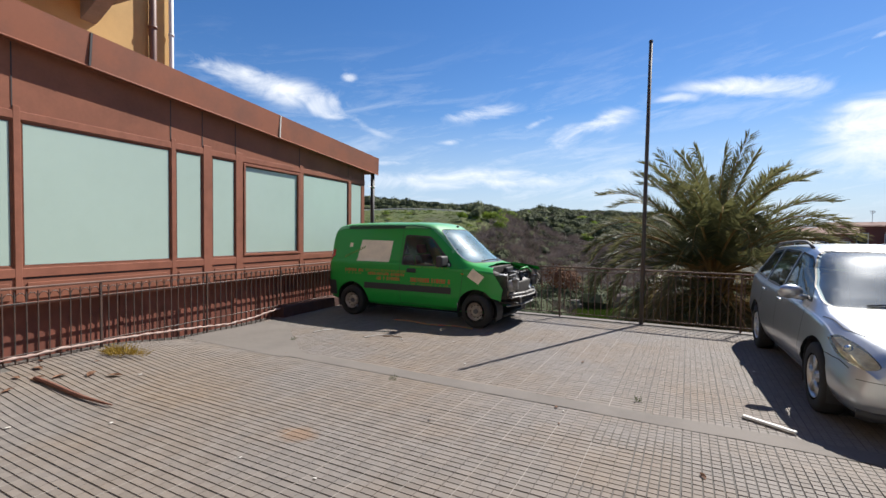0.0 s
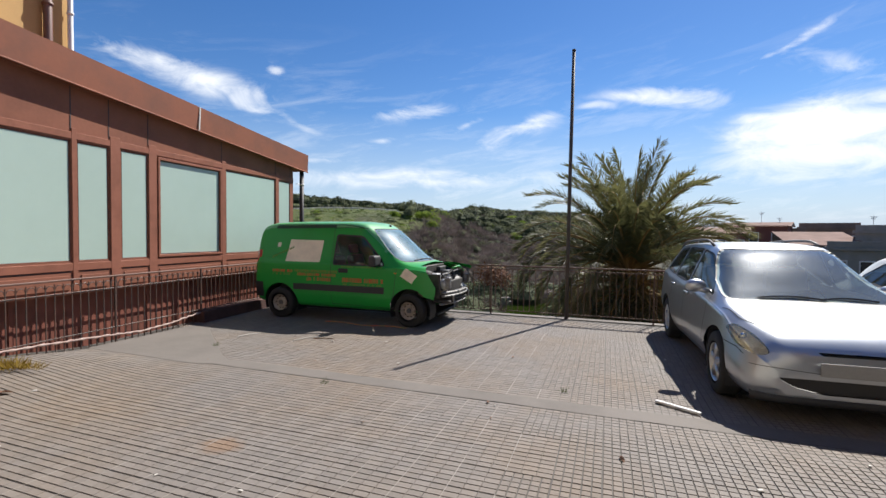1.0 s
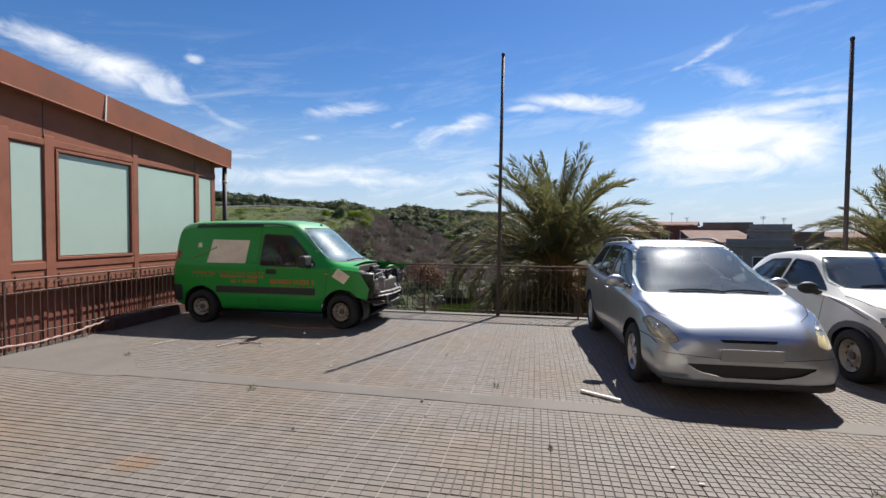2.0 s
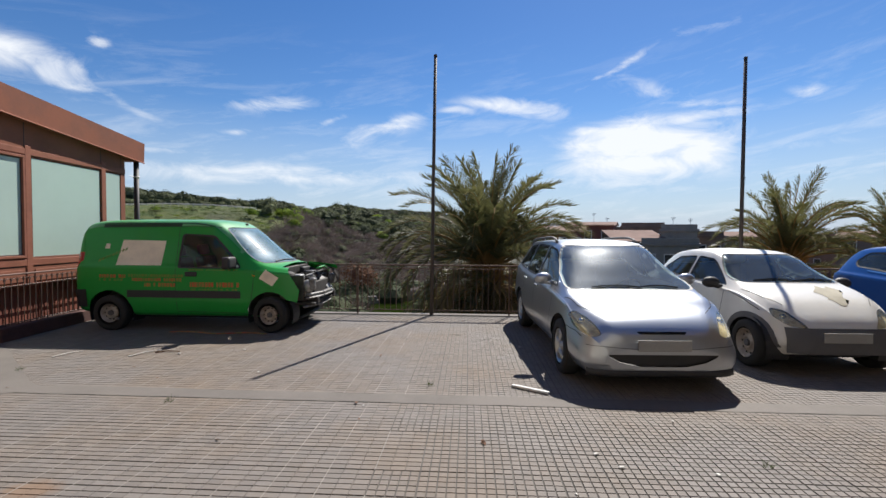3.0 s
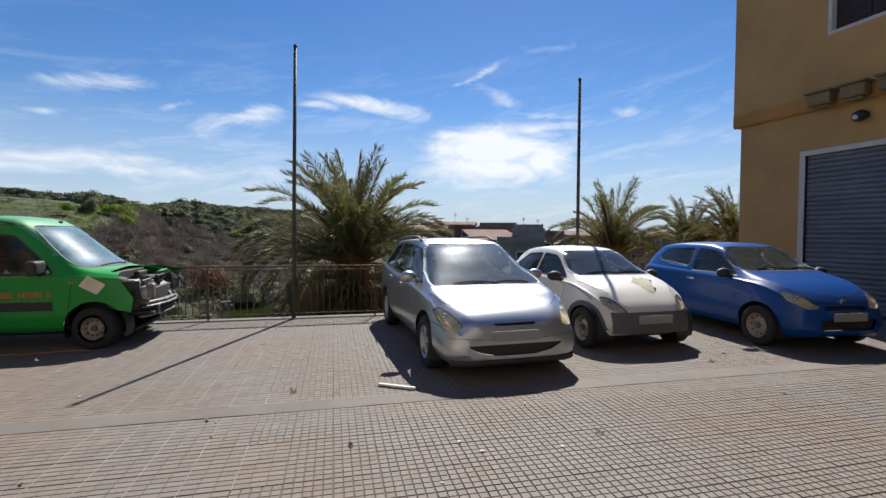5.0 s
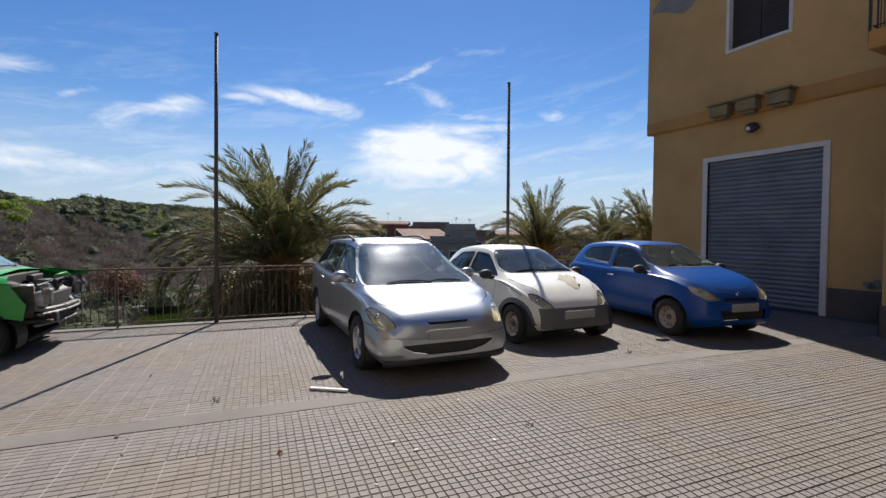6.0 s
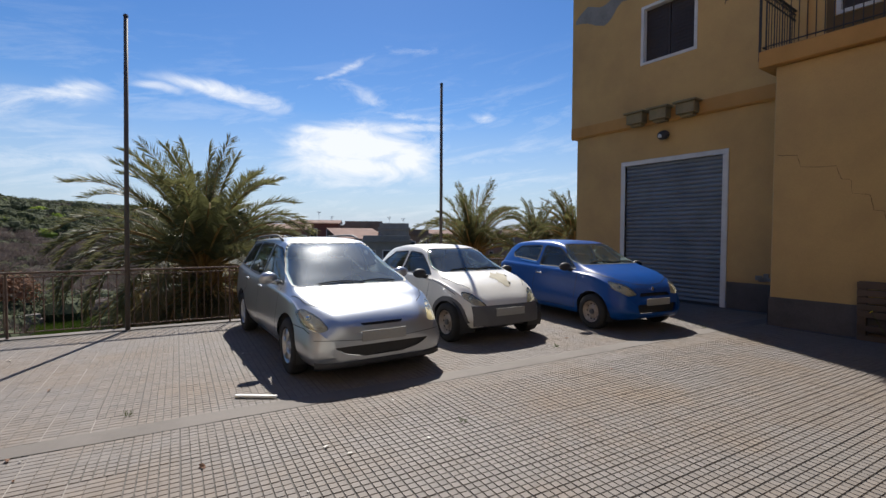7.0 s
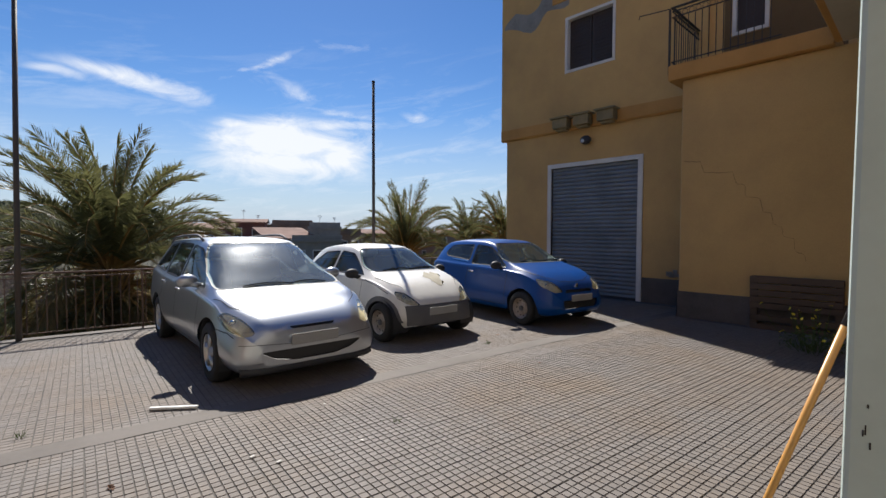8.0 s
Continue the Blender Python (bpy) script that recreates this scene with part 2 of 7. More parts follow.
def tube(points, radius, sides=8, bm=None, caps=True):
    """A round bar along points; radius may be one number or one a point."""
    own = bm if bm is not None else bmesh.new()
    pts = [Vector(p) for p in points]
    rad = radius if isinstance(radius, (list, tuple)) else [radius] * len(pts)
    rings = []
    for i, p in enumerate(pts):
        d = (pts[min(i + 1, len(pts) - 1)] - pts[max(i - 1, 0)]).normalized()
        side = d.cross(Vector((0, 0, 1)) if abs(d.z) < 0.95 else Vector((1, 0, 0))).normalized()
        up = side.cross(d)
        rings.append([own.verts.new(p + (side * math.cos(2 * math.pi * k / sides) + up * math.sin(2 * math.pi * k / sides)) * rad[i]) for k in range(sides)])
    for a, b in zip(rings, rings[1:]):
        for k in range(sides):
            own.faces.new((a[k], a[(k + 1) % sides], b[(k + 1) % sides], b[k]))
    if caps:
        own.faces.new(rings[0][::-1])
        own.faces.new(rings[-1])
    return own


def prism(outline, depth, axis="y", bevel=0.0, bm=None):
    """An outline of (a, b) pushed along an axis from depth[0] to depth[1]: axis y: (x, z); x: (y, z); z: (x, y)."""
    own = bm if bm is not None else bmesh.new()
    put = {"y": lambda a, b, c: (a, c, b), "x": lambda a, b, c: (c, a, b), "z": lambda a, b, c: (a, b, c)}[axis]
    lo = [own.verts.new(put(a, b, depth[0])) for a, b in outline]
    hi = [own.verts.new(put(a, b, depth[1])) for a, b in outline]
    n = len(outline)
    faces = [own.faces.new(lo), own.faces.new(hi[::-1])]
    for k in range(n):
        faces.append(own.faces.new((lo[k], hi[k], hi[(k + 1) % n], lo[(k + 1) % n])))
    bmesh.ops.recalc_face_normals(own, faces=faces)
    if bevel:
        bmesh.ops.bevel(own, geom=list({e for f in faces for e in f.edges}), offset=bevel, segments=2, affect="EDGES", profile=0.7)
    return own


def frame_of(y0, y1, z0, z1, w, x0, x1):
    """A rectangular frame in a wall that runs along y."""
    bm = box(x0, x1, y0, y1, z1 - w, z1, 0.004)
    box(x0, x1, y0, y1, z0, z0 + w, 0.004, bm)
    box(x0, x1, y0, y0 + w, z0 + w, z1 - w, 0.004, bm)
    box(x0, x1, y1 - w, y1, z0 + w, z1 - w, 0.004, bm)
    return bm


def wall_with_openings(name, x0, x1, y0, y1, z0, z1, openings, mat, kind="structure", label="", category="wall"):
    """A wall along y, thickness x0..x1, with openings (y0, y1, z0, z1) right through it."""
    ys = sorted({y0, y1, *[v for o in openings for v in o[:2]]})
    zs = sorted({z0, z1, *[v for o in openings for v in o[2:]]})
    bm = bmesh.new()
    inside = lambda i, j: any(o[0] <= (ys[i] + ys[i + 1]) / 2 <= o[1] and o[2] <= (zs[j] + zs[j + 1]) / 2 <= o[3] for o in openings)
    full = {(i, j) for i in range(len(ys) - 1) for j in range(len(zs) - 1) if not inside(i, j)}
    for i, j in full:
        a, b, c, d = ys[i], ys[i + 1], zs[j], zs[j + 1]
        quads = [((x0, a, c), (x0, a, d), (x0, b, d), (x0, b, c)), ((x1, a, c), (x1, b, c), (x1, b, d), (x1, a, d))]
        if (i - 1, j) not in full:
            quads.append(((x0, a, c), (x1, a, c), (x1, a, d), (x0, a, d)))
        if (i + 1, j) not in full:
            quads.append(((x0, b, c), (x0, b, d), (x1, b, d), (x1, b, c)))
        if (i, j - 1) not in full:
            quads.append(((x0, a, c), (x0, b, c), (x1, b, c), (x1, a, c)))
        if (i, j + 1) not in full:
            quads.append(((x0, a, d), (x1, a, d), (x1, b, d), (x0, b, d)))
        for q in quads:
            bm.faces.new([bm.verts.new(p) for p in q])
    bmesh.ops.remove_doubles(bm, verts=bm.verts, dist=1e-4)
    bmesh.ops.recalc_face_normals(bm, faces=bm.faces)
    return tagged(part(name, bm, mat), label, category, kind=kind)


def lathe(profile, n=36, bm=None):
    """Turn (radius, y) about the y axis."""
    own = bm if bm is not None else bmesh.new()
    rings = [[own.verts.new((r * math.cos(2 * math.pi * k / n), y, r * math.sin(2 * math.pi * k / n))) for k in range(n)] for r, y in profile]
    for a, b in zip(rings, rings[1:]):
        for k in range(n):
            own.faces.new((a[k], a[(k + 1) % n], b[(k + 1) % n], b[k]))
    bmesh.ops.recalc_face_normals(own, faces=own.faces)
    return own


def ellipsoid(c, r, bm=None, n=14, m=9):
    own = bm if bm is not None else bmesh.new()
    made = bmesh.ops.create_uvsphere(own, u_segments=n, v_segments=m, radius=1.0)["verts"]
    for v in made:
        v.co = Vector((c[0] + v.co.x * r[0], c[1] + v.co.y * r[1], c[2] + v.co.z * r[2]))
    return own


# ---- terrace, walls and buildings ----
TILT = math.tan(radians(5.0))        # the paving and the far railing lie 5 degrees off the houses


def ground_z(x, y):
    """The paving rises a little into the corner by the near fence."""
    a = min(max((-4.2 - x) / 1.9, 0), 1)
    b = min(max((4.9 - y) / 1.3, 0), 1)
    return 0.12 * a * a * (3 - 2 * a) * b * b * (3 - 2 * b)


def rail_y(x):
    return 8.95 - TILT * x


def terrace():
    bm = bmesh.new()
    xs = [-6.3 + 0.3 * i for i in range(58)]
    rows = []
    for i, x in enumerate(xs):
        end = rail_y(x) + 0.14
        rows.append([bm.verts.new((x, y, ground_z(x, y))) for y in [-3.0 + (end + 3.0) * k / 36 for k in range(37)]])
    for a, b in zip(rows, rows[1:]):
        for k in range(36):
            bm.faces.new((a[k], b[k], b[k + 1], a[k + 1]))
    rim = [r[-1] for r in rows]
    low = [bm.verts.new(v.co - Vector((0, 0, 5.5))) for v in rim]
    for k in range(len(rim) - 1):
        bm.faces.new((rim[k], rim[k + 1], low[k + 1], low[k]))
    tagged(part("pavement", bm, M["joint"]), "grey ribbed cement-tile terrace in full sun", "pavement", kind="structure")


terrace()

# ---- low brown pavilion: wall at x = WX, windows in a row ----
WX = -6.2
WIN_Z = (1.165, 2.74)
WINDOWS = [(-1.2, 0.72), (0.86, 2.76), (2.85, 4.58), (4.67, 5.10), (5.29, 5.73), (5.90, 7.30), (7.43, 8.96), (9.10, 9.53)]


def pavilion():
    front = wall_with_openings("wall_pavilion", WX - 0.14, WX, -3.0, 9.66, 0.74, 2.9, [(a, b, *WIN_Z) for a, b in WINDOWS], M["rust_panel"],
                               label="brown-red panelled pavilion wall with frosted windows", category="wall")
    eave = lambda y: 3.58 - (y - 2.6) * 0.071
    part("upper_panel", prism([(-3.0, 2.9), (9.66, 2.9), (9.66, eave(9.66) + 0.1), (-3.0, eave(-3) + 0.1)], (WX - 0.14, WX - 0.002), "x"), M["rust_panel"], front)
    tagged(part("wall_pavilion_end", prism([(WX - 4.0, 0.0), (WX - 0.141, 0.0), (WX - 0.141, 3.1), (WX - 4.0, 3.1)], (9.52, 9.66), "y"), M["rust_panel"]), "brown-red end wall of the pavilion", "wall", kind="structure")
    # raised bands over and under the windows, uprights between them, thin shadow gaps
    part("band", box(WX + 0.001, WX + 0.012, -3.0, 9.66, 2.76, 2.85, 0.004), M["frame_brown"], front)
    part("band", box(WX + 0.001, WX + 0.012, -3.0, 9.66, 1.045, 1.145, 0.004), M["frame_brown"], front)
    part("band", box(WX + 0.001, WX + 0.03, -3.0, 9.66, 0.735, 0.77, 0.006), M["frame_brown"], front)
    edges = [w for pair in WINDOWS for w in pair]
    for y0, y1 in zip(edges[1::2], edges[2::2]):
        m = (y0 + y1) / 2
        half = min((y1 - y0) / 2 - 0.012, 0.075)
        part("upright", box(WX + 0.001, WX + 0.014, m - half, m + half, 0.78, 2.9, 0.004), M["frame_brown"], front)
    for (a, b) in WINDOWS:
        part("shadow_gap", box(WX + 0.0005, WX + 0.003, a + 0.02, b - 0.01, 1.027, 1.041), M["gasket"], front, "thin dark joint")
        part("upper_joint", box(WX + 0.0005, WX + 0.003, b + 0.004, b + 0.016, 2.87, eave(b)), M["gasket"], front, "thin dark joint")
        part("lower_panel", box(WX + 0.001, WX + 0.012, a + 0.03, b - 0.03, 0.80, 0.985, 0.004), M["rust_panel"], front)
    for i, (a, b) in enumerate(WINDOWS):
        win = thing("window_%d" % (i + 1), "pale frosted window in a brown-red frame", "window", kind="structure")
        deep = 0.03 if i == 5 else 0.0
        part("window_frame", frame_of(a + 0.002, b - 0.002, WIN_Z[0] + 0.002, WIN_Z[1] - 0.002, 0.010 + deep, WX - 0.06, WX - 0.004 + deep), M["frame_brown"], win)
        part("gasket", frame_of(a + 0.012 + deep, b - 0.012 - deep, WIN_Z[0] + 0.012 + deep, WIN_Z[1] - 0.012 - deep, 0.006 + deep * 0.4, WX - 0.05, WX - 0.006), M["gasket"], win, "thin black gasket")
        part("pane", box(WX - 0.020, WX - 0.010, a + 0.016 + deep, b - 0.016 - deep, WIN_Z[0] + 0.016 + deep, WIN_Z[1] - 0.016 - deep), M["frost"], win, "frosted white-green pane")
    # recessed painted plinth
    plinth = tagged(part("wall_plinth", box(WX - 0.2, WX - 0.072, -3.0, 9.66, -0.3, 0.733), M["plinth_paint"]), "brown-red painted plinth under the pavilion wall", "wall", kind="structure")
    for y in (0.2, 2.05, 3.9, 5.75, 7.6):
        part("pilaster", box(WX - 0.0715, WX - 0.06, y, y + 0.05, -0.1, 0.73, 0.003), M["plinth_paint"], plinth)
    # sloping fascia and flat roof behind it
    y0, y1 = -3.0, 10.1
    bm = bmesh.new()
    sec = []
    for y in (y0, y1):
        b = eave(y)
        sec.append([bm.verts.new((x, y, z)) for x, z in ((WX + 0.125, b), (WX + 0.14, b + 0.41), (WX + 0.08, b + 0.43), (WX - 4.0, b + 0.36), (WX - 4.0, b + 0.1), (WX + 0.09, b + 0.015))])
    for k in range(6):
        bm.faces.new((sec[0][k], sec[0][(k + 1) % 6], sec[1][(k + 1) % 6], sec[1][k]))
    bm.faces.new(sec[0][::-1])
    bm.faces.new(sec[1])
    bmesh.ops.recalc_face_normals(bm, faces=bm.faces)
    roof = tagged(part("roof_pavilion", bm, M["fascia"]), "flat pavilion roof with a rust-red sheet fascia", "roof", kind="structure")
    for y, m, w in ((3.46, "gasket", 0.012), (6.62, "white_trim", 0.012)):
        j = box(WX + 0.133, WX + 0.147, y - w, y + w, eave(y) + 0.01, eave(y) + 0.405)
        for v in j.verts:
            v.co.y += (v.co.z - eave(y)) * 0.06
        part("fascia_joint", j, M[m], roof)
    drip = tube([(WX + 0.127, -3.0, eave(-3)), (WX + 0.127, 10.1, eave(10.1))], 0.012, 6)
    part("drip_edge", drip, M["fascia"], roof, smooth=True)
    # corner downpipe and its bracket
    pipe = thing("downpipe", "black downpipe at the pavilion's far corner", "pipe", pose(WX + 0.02, 10.0, 0))
    part("pipe", tube([(0, 0, 0), (0, 0, 3.05)], 0.05, 12), M["gasket"], pipe, smooth=True)
    part("collar", tube([(0, 0, 2.72), (0, 0, 2.76)], 0.058, 12), M["white_trim"], pipe, smooth=True)
    part("bracket", tube([(0, 0, 2.74), (0, -0.22, 2.74)], 0.008, 6), M["steel"], pipe)


pavilion()


def fence():
    """Iron fence close in front of the pavilion, with a row of small arches under its handrail."""
    fx = -6.09
    f = thing("fence", "dark iron fence with small arches under its brown handrail", "fence", pose(fx, 0, 0))
    y0, y1 = 0.3, 9.05
    part("handrail", box(-0.022, 0.022, y0, y1, 0.93, 0.955, 0.006), M["rail_brown"], f, "brown-red painted handrail")
    part("arch_rail", box(-0.008, 0.008, y0, y1, 0.765, 0.782, 0.002), M["dark_iron"], f)
    part("bottom_rail", box(-0.008, 0.008, y0, y1, 0.215, 0.23, 0.002), M["dark_iron"], f)
    bar = mesh_from(box(-0.006, 0.006, -0.006, 0.006, 0, 0.90, 0.0015), "baluster")
    arch = bmesh.new()
    tube([(0, -0.05, 0.782), (0, -0.048, 0.835), (0, -0.035, 0.868), (0, -0.015, 0.885), (0, 0.015, 0.885), (0, 0.035, 0.868), (0, 0.048, 0.835), (0, 0.05, 0.782)], 0.0055, 5, arch)
    arch = mesh_from(arch, "arch")
    post = mesh_from(box(-0.013, 0.013, -0.013, 0.013, 0, 0.955, 0.003), "post")
    for me in (bar, arch, post):
        me.materials.append(M["dark_iron"])
    posts = [0.62, 2.08, 3.57, 5.09, 6.67, 8.2]
    for y in posts:
        part("post", post, None, f, at=Matrix.Translation((0, y, 0.0)))
    y, k = y0, 0
    while y < y1:
        if min(abs(y - p) for p in posts) > 0.045:
            low = 0.0 if y < 6.6 else 0.2
            part("baluster", bar, None, f, at=Matrix.Translation((0, y, 0.0)) @ Matrix.Diagonal((1, 1, 1.0, 1)))
            if low:
                f.children[-1].scale.z = 0.64 / 0.9
                f.children[-1].location.z = 0.215
        part("arch", arch, None, f, at=Matrix.Translation((0, y + 0.0525, 0)))
        y += 0.105
    # washing line wound along the foot of the fence
    rng = random.Random(11)
    pts = []
    for k in range(90):
        y = 2.3 + 4.37 * k / 89
        sag = float(np.interp(y, [2.3, 2.9, 3.1, 3.7, 4.4, 5.1, 5.45, 6.0, 6.4, 6.67], [0.20, 0.20, 0.21, 0.20, 0.165, 0.115, 0.085, 0.105, 0.15, 0.18]))
        pts.append((fx + 0.022 + 0.008 * math.sin(k * 2.1), y, sag + rng.uniform(-0.005, 0.005)))
    rope = thing("rope", "dirty white and pink rope strung along the fence's foot", "rope", pose(0, 0, 0))
    part("strand", tube(pts, [0.015 + 0.005 * math.sin(k * 1.9) for k in range(90)], 7), M["rope"], rope, smooth=True)
    # block added where the plinth stands in the van's shade, coloured as that shade
    tagged(part("kerb_wall", box(-6.26, -5.98, 6.63, 9.4, -0.1, 0.2, 0.012), M["plinth_shade"]), "low added block in the colour of the shaded plinth beside the van", "kerb", kind="structure")


M["rail_brown"] = material("dull_brown_rail", (0.135, 0.075, 0.058), 0.6, grain=0.15, stain=0.3, stain_size=4, spec=0.3)
M["pole_grey"] = material("dull_grey_pole", (0.075, 0.070, 0.068), 0.6, grain=0.15, grain_size=50, stain=0.3, stain_size=4, stain_color=(0.11, 0.075, 0.055), spec=0.3)
# tone picked for the light this wall throws back
M["bounce_wall"] = material("dull_grey_render", (0.46, 0.415, 0.345), 0.9, grain=0.1, stain=0.3, stain_size=0.8, bump=0.2)
# plinth red darkened to its tone in shade
M["plinth_shade"] = material("shaded_plinth_red", (0.085, 0.040, 0.033), 0.9, grain=0.2, grain_size=30, stain=0.3, stain_size=3, bump=0.3)
M["rope"] = material("dirty_rope", (0.36, 0.28, 0.25), 0.9, grain=0.3, grain_size=60, stain=0.4, stain_size=14, stain_color=(0.30, 0.18, 0.15))
fence()


def house_behind():
    """The tall ochre house behind the pavilion, with a balcony and two downpipes."""
    tagged(part("wall_house_behind", box(-19.0, -10.0, -8.0, 7.42, -4.2, 13.0, 0.02), M["ochre"]), "sunlit ochre rendered house wall behind the pavilion", "wall", kind="structure")
    bal = thing("balcony", "weathered stone balcony on moulded corbels", "balcony", pose(-10.0, 4.6, 6.02))
    part("slab", box(0, 0.95, -2.0, 1.45, 0.10, 0.25, 0.02), M["plaster"], bal)
    part("moulding", box(0, 0.88, -1.95, 1.40, 0.02, 0.10, 0.02), M["plaster"], bal)
    for y in (-1.4, -0.2, 0.95):
        part("corbel", prism([(0, -0.38), (0.18, -0.30), (0.55, -0.08), (0.80, 0.02), (0, 0.02)], (y, y + 0.28), "y", 0.02), M["plaster"], bal)
    for k in range(18):
        part("baluster", tube([(0.9, -1.95 + 0.19 * k, 0.25), (0.9, -1.95 + 0.19 * k, 1.2)], 0.01, 6), M["steel"], bal)
    part("top_rail", tube([(0.9, -1.97, 1.2), (0.9, 1.4, 1.2), (0.0, 1.4, 1.2)], 0.018, 6), M["steel"], bal)
    for y, r, m, nm, lab in ((6.93, 0.075, "brown_pipe", "drainpipe", "brown drainpipe fixed to the ochre wall"), (7.36, 0.05, "white_pipe", "drainpipe", "white drainpipe at the house corner")):
        p = thing(nm, lab, "pipe", pose(-9.9, y, -4.2))
        part("pipe", tube([(0, 0, 0), (0, 0, 17)], r, 12), M[m], p, smooth=True)
        for z in (8.6, 10.2, 11.8):
            part("clip", tube([(0, 0, z), (0, 0, z + 0.05)], r * 1.25, 12), M[m], p, smooth=True)


house_behind()


# ---- ochre house with the roller door ----
HX, PX = 10.67, 9.25


def house_right():
    wall = wall_with_openings("wall_house", HX, HX + 0.4, -3.0, 8.62, 0.0, 9.5, [(4.74, 7.08, 0.0, 3.31), (5.34, 6.62, 5.76, 7.08), (2.32, 2.82, 5.60, 6.90)], M["ochre"],
                              label="ochre rendered house wall with a wide roller door", category="wall")
    tagged(part("wall_house_side", box(HX + 0.4, HX + 9, 8.22, 8.62, -4, 9.5), M["ochre"]), "ochre rendered side wall of the house", "wall", kind="structure")
    tagged(part("wall_house_inner", box(HX + 3.4, HX + 3.6, -3.0, 8.2, 0, 9.5), M["plaster"]), "plain inner wall of the house", "wall", kind="structure")
    tagged(part("roof_house", box(HX - 0.25, HX + 9, -3.4, 8.85, 9.5, 9.7, 0.02), M["ochre_band"]), "flat roof slab of the ochre house", "roof", kind="structure")
    # band course, projecting, running round the corner
    part("band_course", prism([(HX - 0.095, 4.28), (HX - 0.06, 4.24), (HX, 4.24), (HX, 4.55), (HX - 0.095, 4.55)], (3.3, 8.765), "y"), M["ochre_band"], wall, "darker ochre band course")
    part("band_course", box(HX + 0.001, HX + 6, 8.622, 8.74, 4.24, 4.52, 0.01), M["ochre_band"], wall, "darker ochre band course")
    # the upper storey's thicker render, one sheet round the window
    upper = bmesh.new()
    outer = [(3.3, 4.552), (8.76, 4.552), (8.76, 9.5), (3.3, 9.5)]
    hole = [(5.30, 5.71), (6.66, 5.71), (6.66, 7.13), (5.30, 7.13)]
    (fo, fh), (bo, bh) = [[[upper.verts.new((x, y, z)) for y, z in ring] for ring in (outer, hole)] for x in (HX - 0.09, HX - 0.001)]
    for k in range(4):
        n = (k + 1) % 4
        for q in ((fo[k], fo[n], fh[n], fh[k]), (fo[k], bo[k], bo[n], fo[n]), (fh[k], fh[n], bh[n], bh[k])):
            upper.faces.new(q)
    bmesh.ops.recalc_face_normals(upper, faces=upper.faces)
    part("upper_render", upper, M["ochre"], wall)
    part("upper_render", box(HX, HX + 9, 8.622, 8.76, 4.54, 9.5), M["ochre"], wall)
    part("plinth", box(HX - 0.02, HX - 0.001, 3.3, 4.61, 0, 0.57, 0.006), M["plinth"], wall, "dark grey stone plinth")
    part("plinth", box(HX - 0.02, HX - 0.001, 7.2, 8.62, 0, 0.57, 0.006), M["plinth"], wall, "dark grey stone plinth")
    # bare plaster where the render has fallen off
    rng = random.Random(8)
    top, bottom = [], []
    for k in range(17):
        y = 8.66 - 2.1 * k / 16
        mid = 7.50 + 0.10 * math.sin(k * 0.7) + (0.12 if k > 9 else -0.03)
        half = 0.27 * math.sin(math.pi * (k + 0.6) / 17.2) ** 0.6
        top.append((y, mid + half + rng.uniform(-0.03, 0.03)))
        bottom.append((y, mid - half + rng.uniform(-0.03, 0.03)))
    bm = prism(top + bottom[::-1], (HX - 0.094, HX - 0.05), "x")
    bmesh.ops.triangulate(bm, faces=[f for f in bm.faces if len(f.verts) > 4])
    part("bare_patch", bm, M["plaster"], wall, "grey patch of bare plaster")
    low = bmesh.new()
    for k in range(9):
        box(HX - 0.03, HX - 0.001, 3.55 + 0.055 * k, 3.62 + 0.055 * k + rng.uniform(0, 0.03), 0.62 + rng.uniform(-0.04, 0.03), 0.74 + rng.uniform(-0.05, 0.05), 0.004, low)
    part("bare_patch", low, M["plaster"], wall, "crumbled grey plaster above the plinth")

    door = thing("door_1", "closed grey steel roller door in a white frame", "door", kind="structure")
    for a, b, c, d in ((4.62, 7.20, 3.31, 3.42), (4.62, 4.74, 0.0, 3.31), (7.08, 7.20, 0.0, 3.31)):
        part("door_frame", box(HX - 0.025, HX + 0.12, a, b, c, d, 0.006), M["white_trim"], door, "white door surround")
    slat = bmesh.new()
    n = 8
    prof = [(0.0, 0.0), (-0.016, 0.012), (-0.02, 0.045), (-0.016, 0.078), (0.0, 0.088), (0.012, 0.092), (0.012, 0.1)]
    rows = [[slat.verts.new((x, y, z)) for x, z in prof] for y in (4.75, 7.07)]
    for k in range(len(prof) - 1):
        slat.faces.new((rows[0][k], rows[0][k + 1], rows[1][k + 1], rows[1][k]))
    bmesh.ops.recalc_face_normals(slat, faces=slat.faces)
    slat = mesh_from(slat, "slat", True)
    slat.materials.append(M["shutter"])
    for k in range(33):
        part("slat", slat, None, door, at=Matrix.Translation((HX + 0.06, 0, 0.03 + 0.1 * k)))
    part("bottom_bar", box(HX + 0.03, HX + 0.08, 4.75, 7.07, 0.0, 0.06, 0.006), M["gasket"], door)

    win = thing("window_house", "dark shuttered window in a white frame", "window", kind="structure")
    part("window_frame", frame_of(5.30, 6.66, 5.71, 7.13, 0.07, HX - 0.105, HX + 0.1), M["white_trim"], win, "white frame")
    for a, b in ((5.36, 5.97), (5.99, 6.60)):
        leaf = part("shutter", box(HX + 0.04, HX + 0.075, a, b, 5.78, 7.06, 0.006), M["dark_wood"], win, "dark brown shutter leaf")
        for k in range(14):
            z = 5.86 + 0.083 * k
            part("louvre", box(HX + 0.028, HX + 0.045, a + 0.06, b - 0.06, z, z + 0.05, 0.004), M["dark_wood"], leaf)
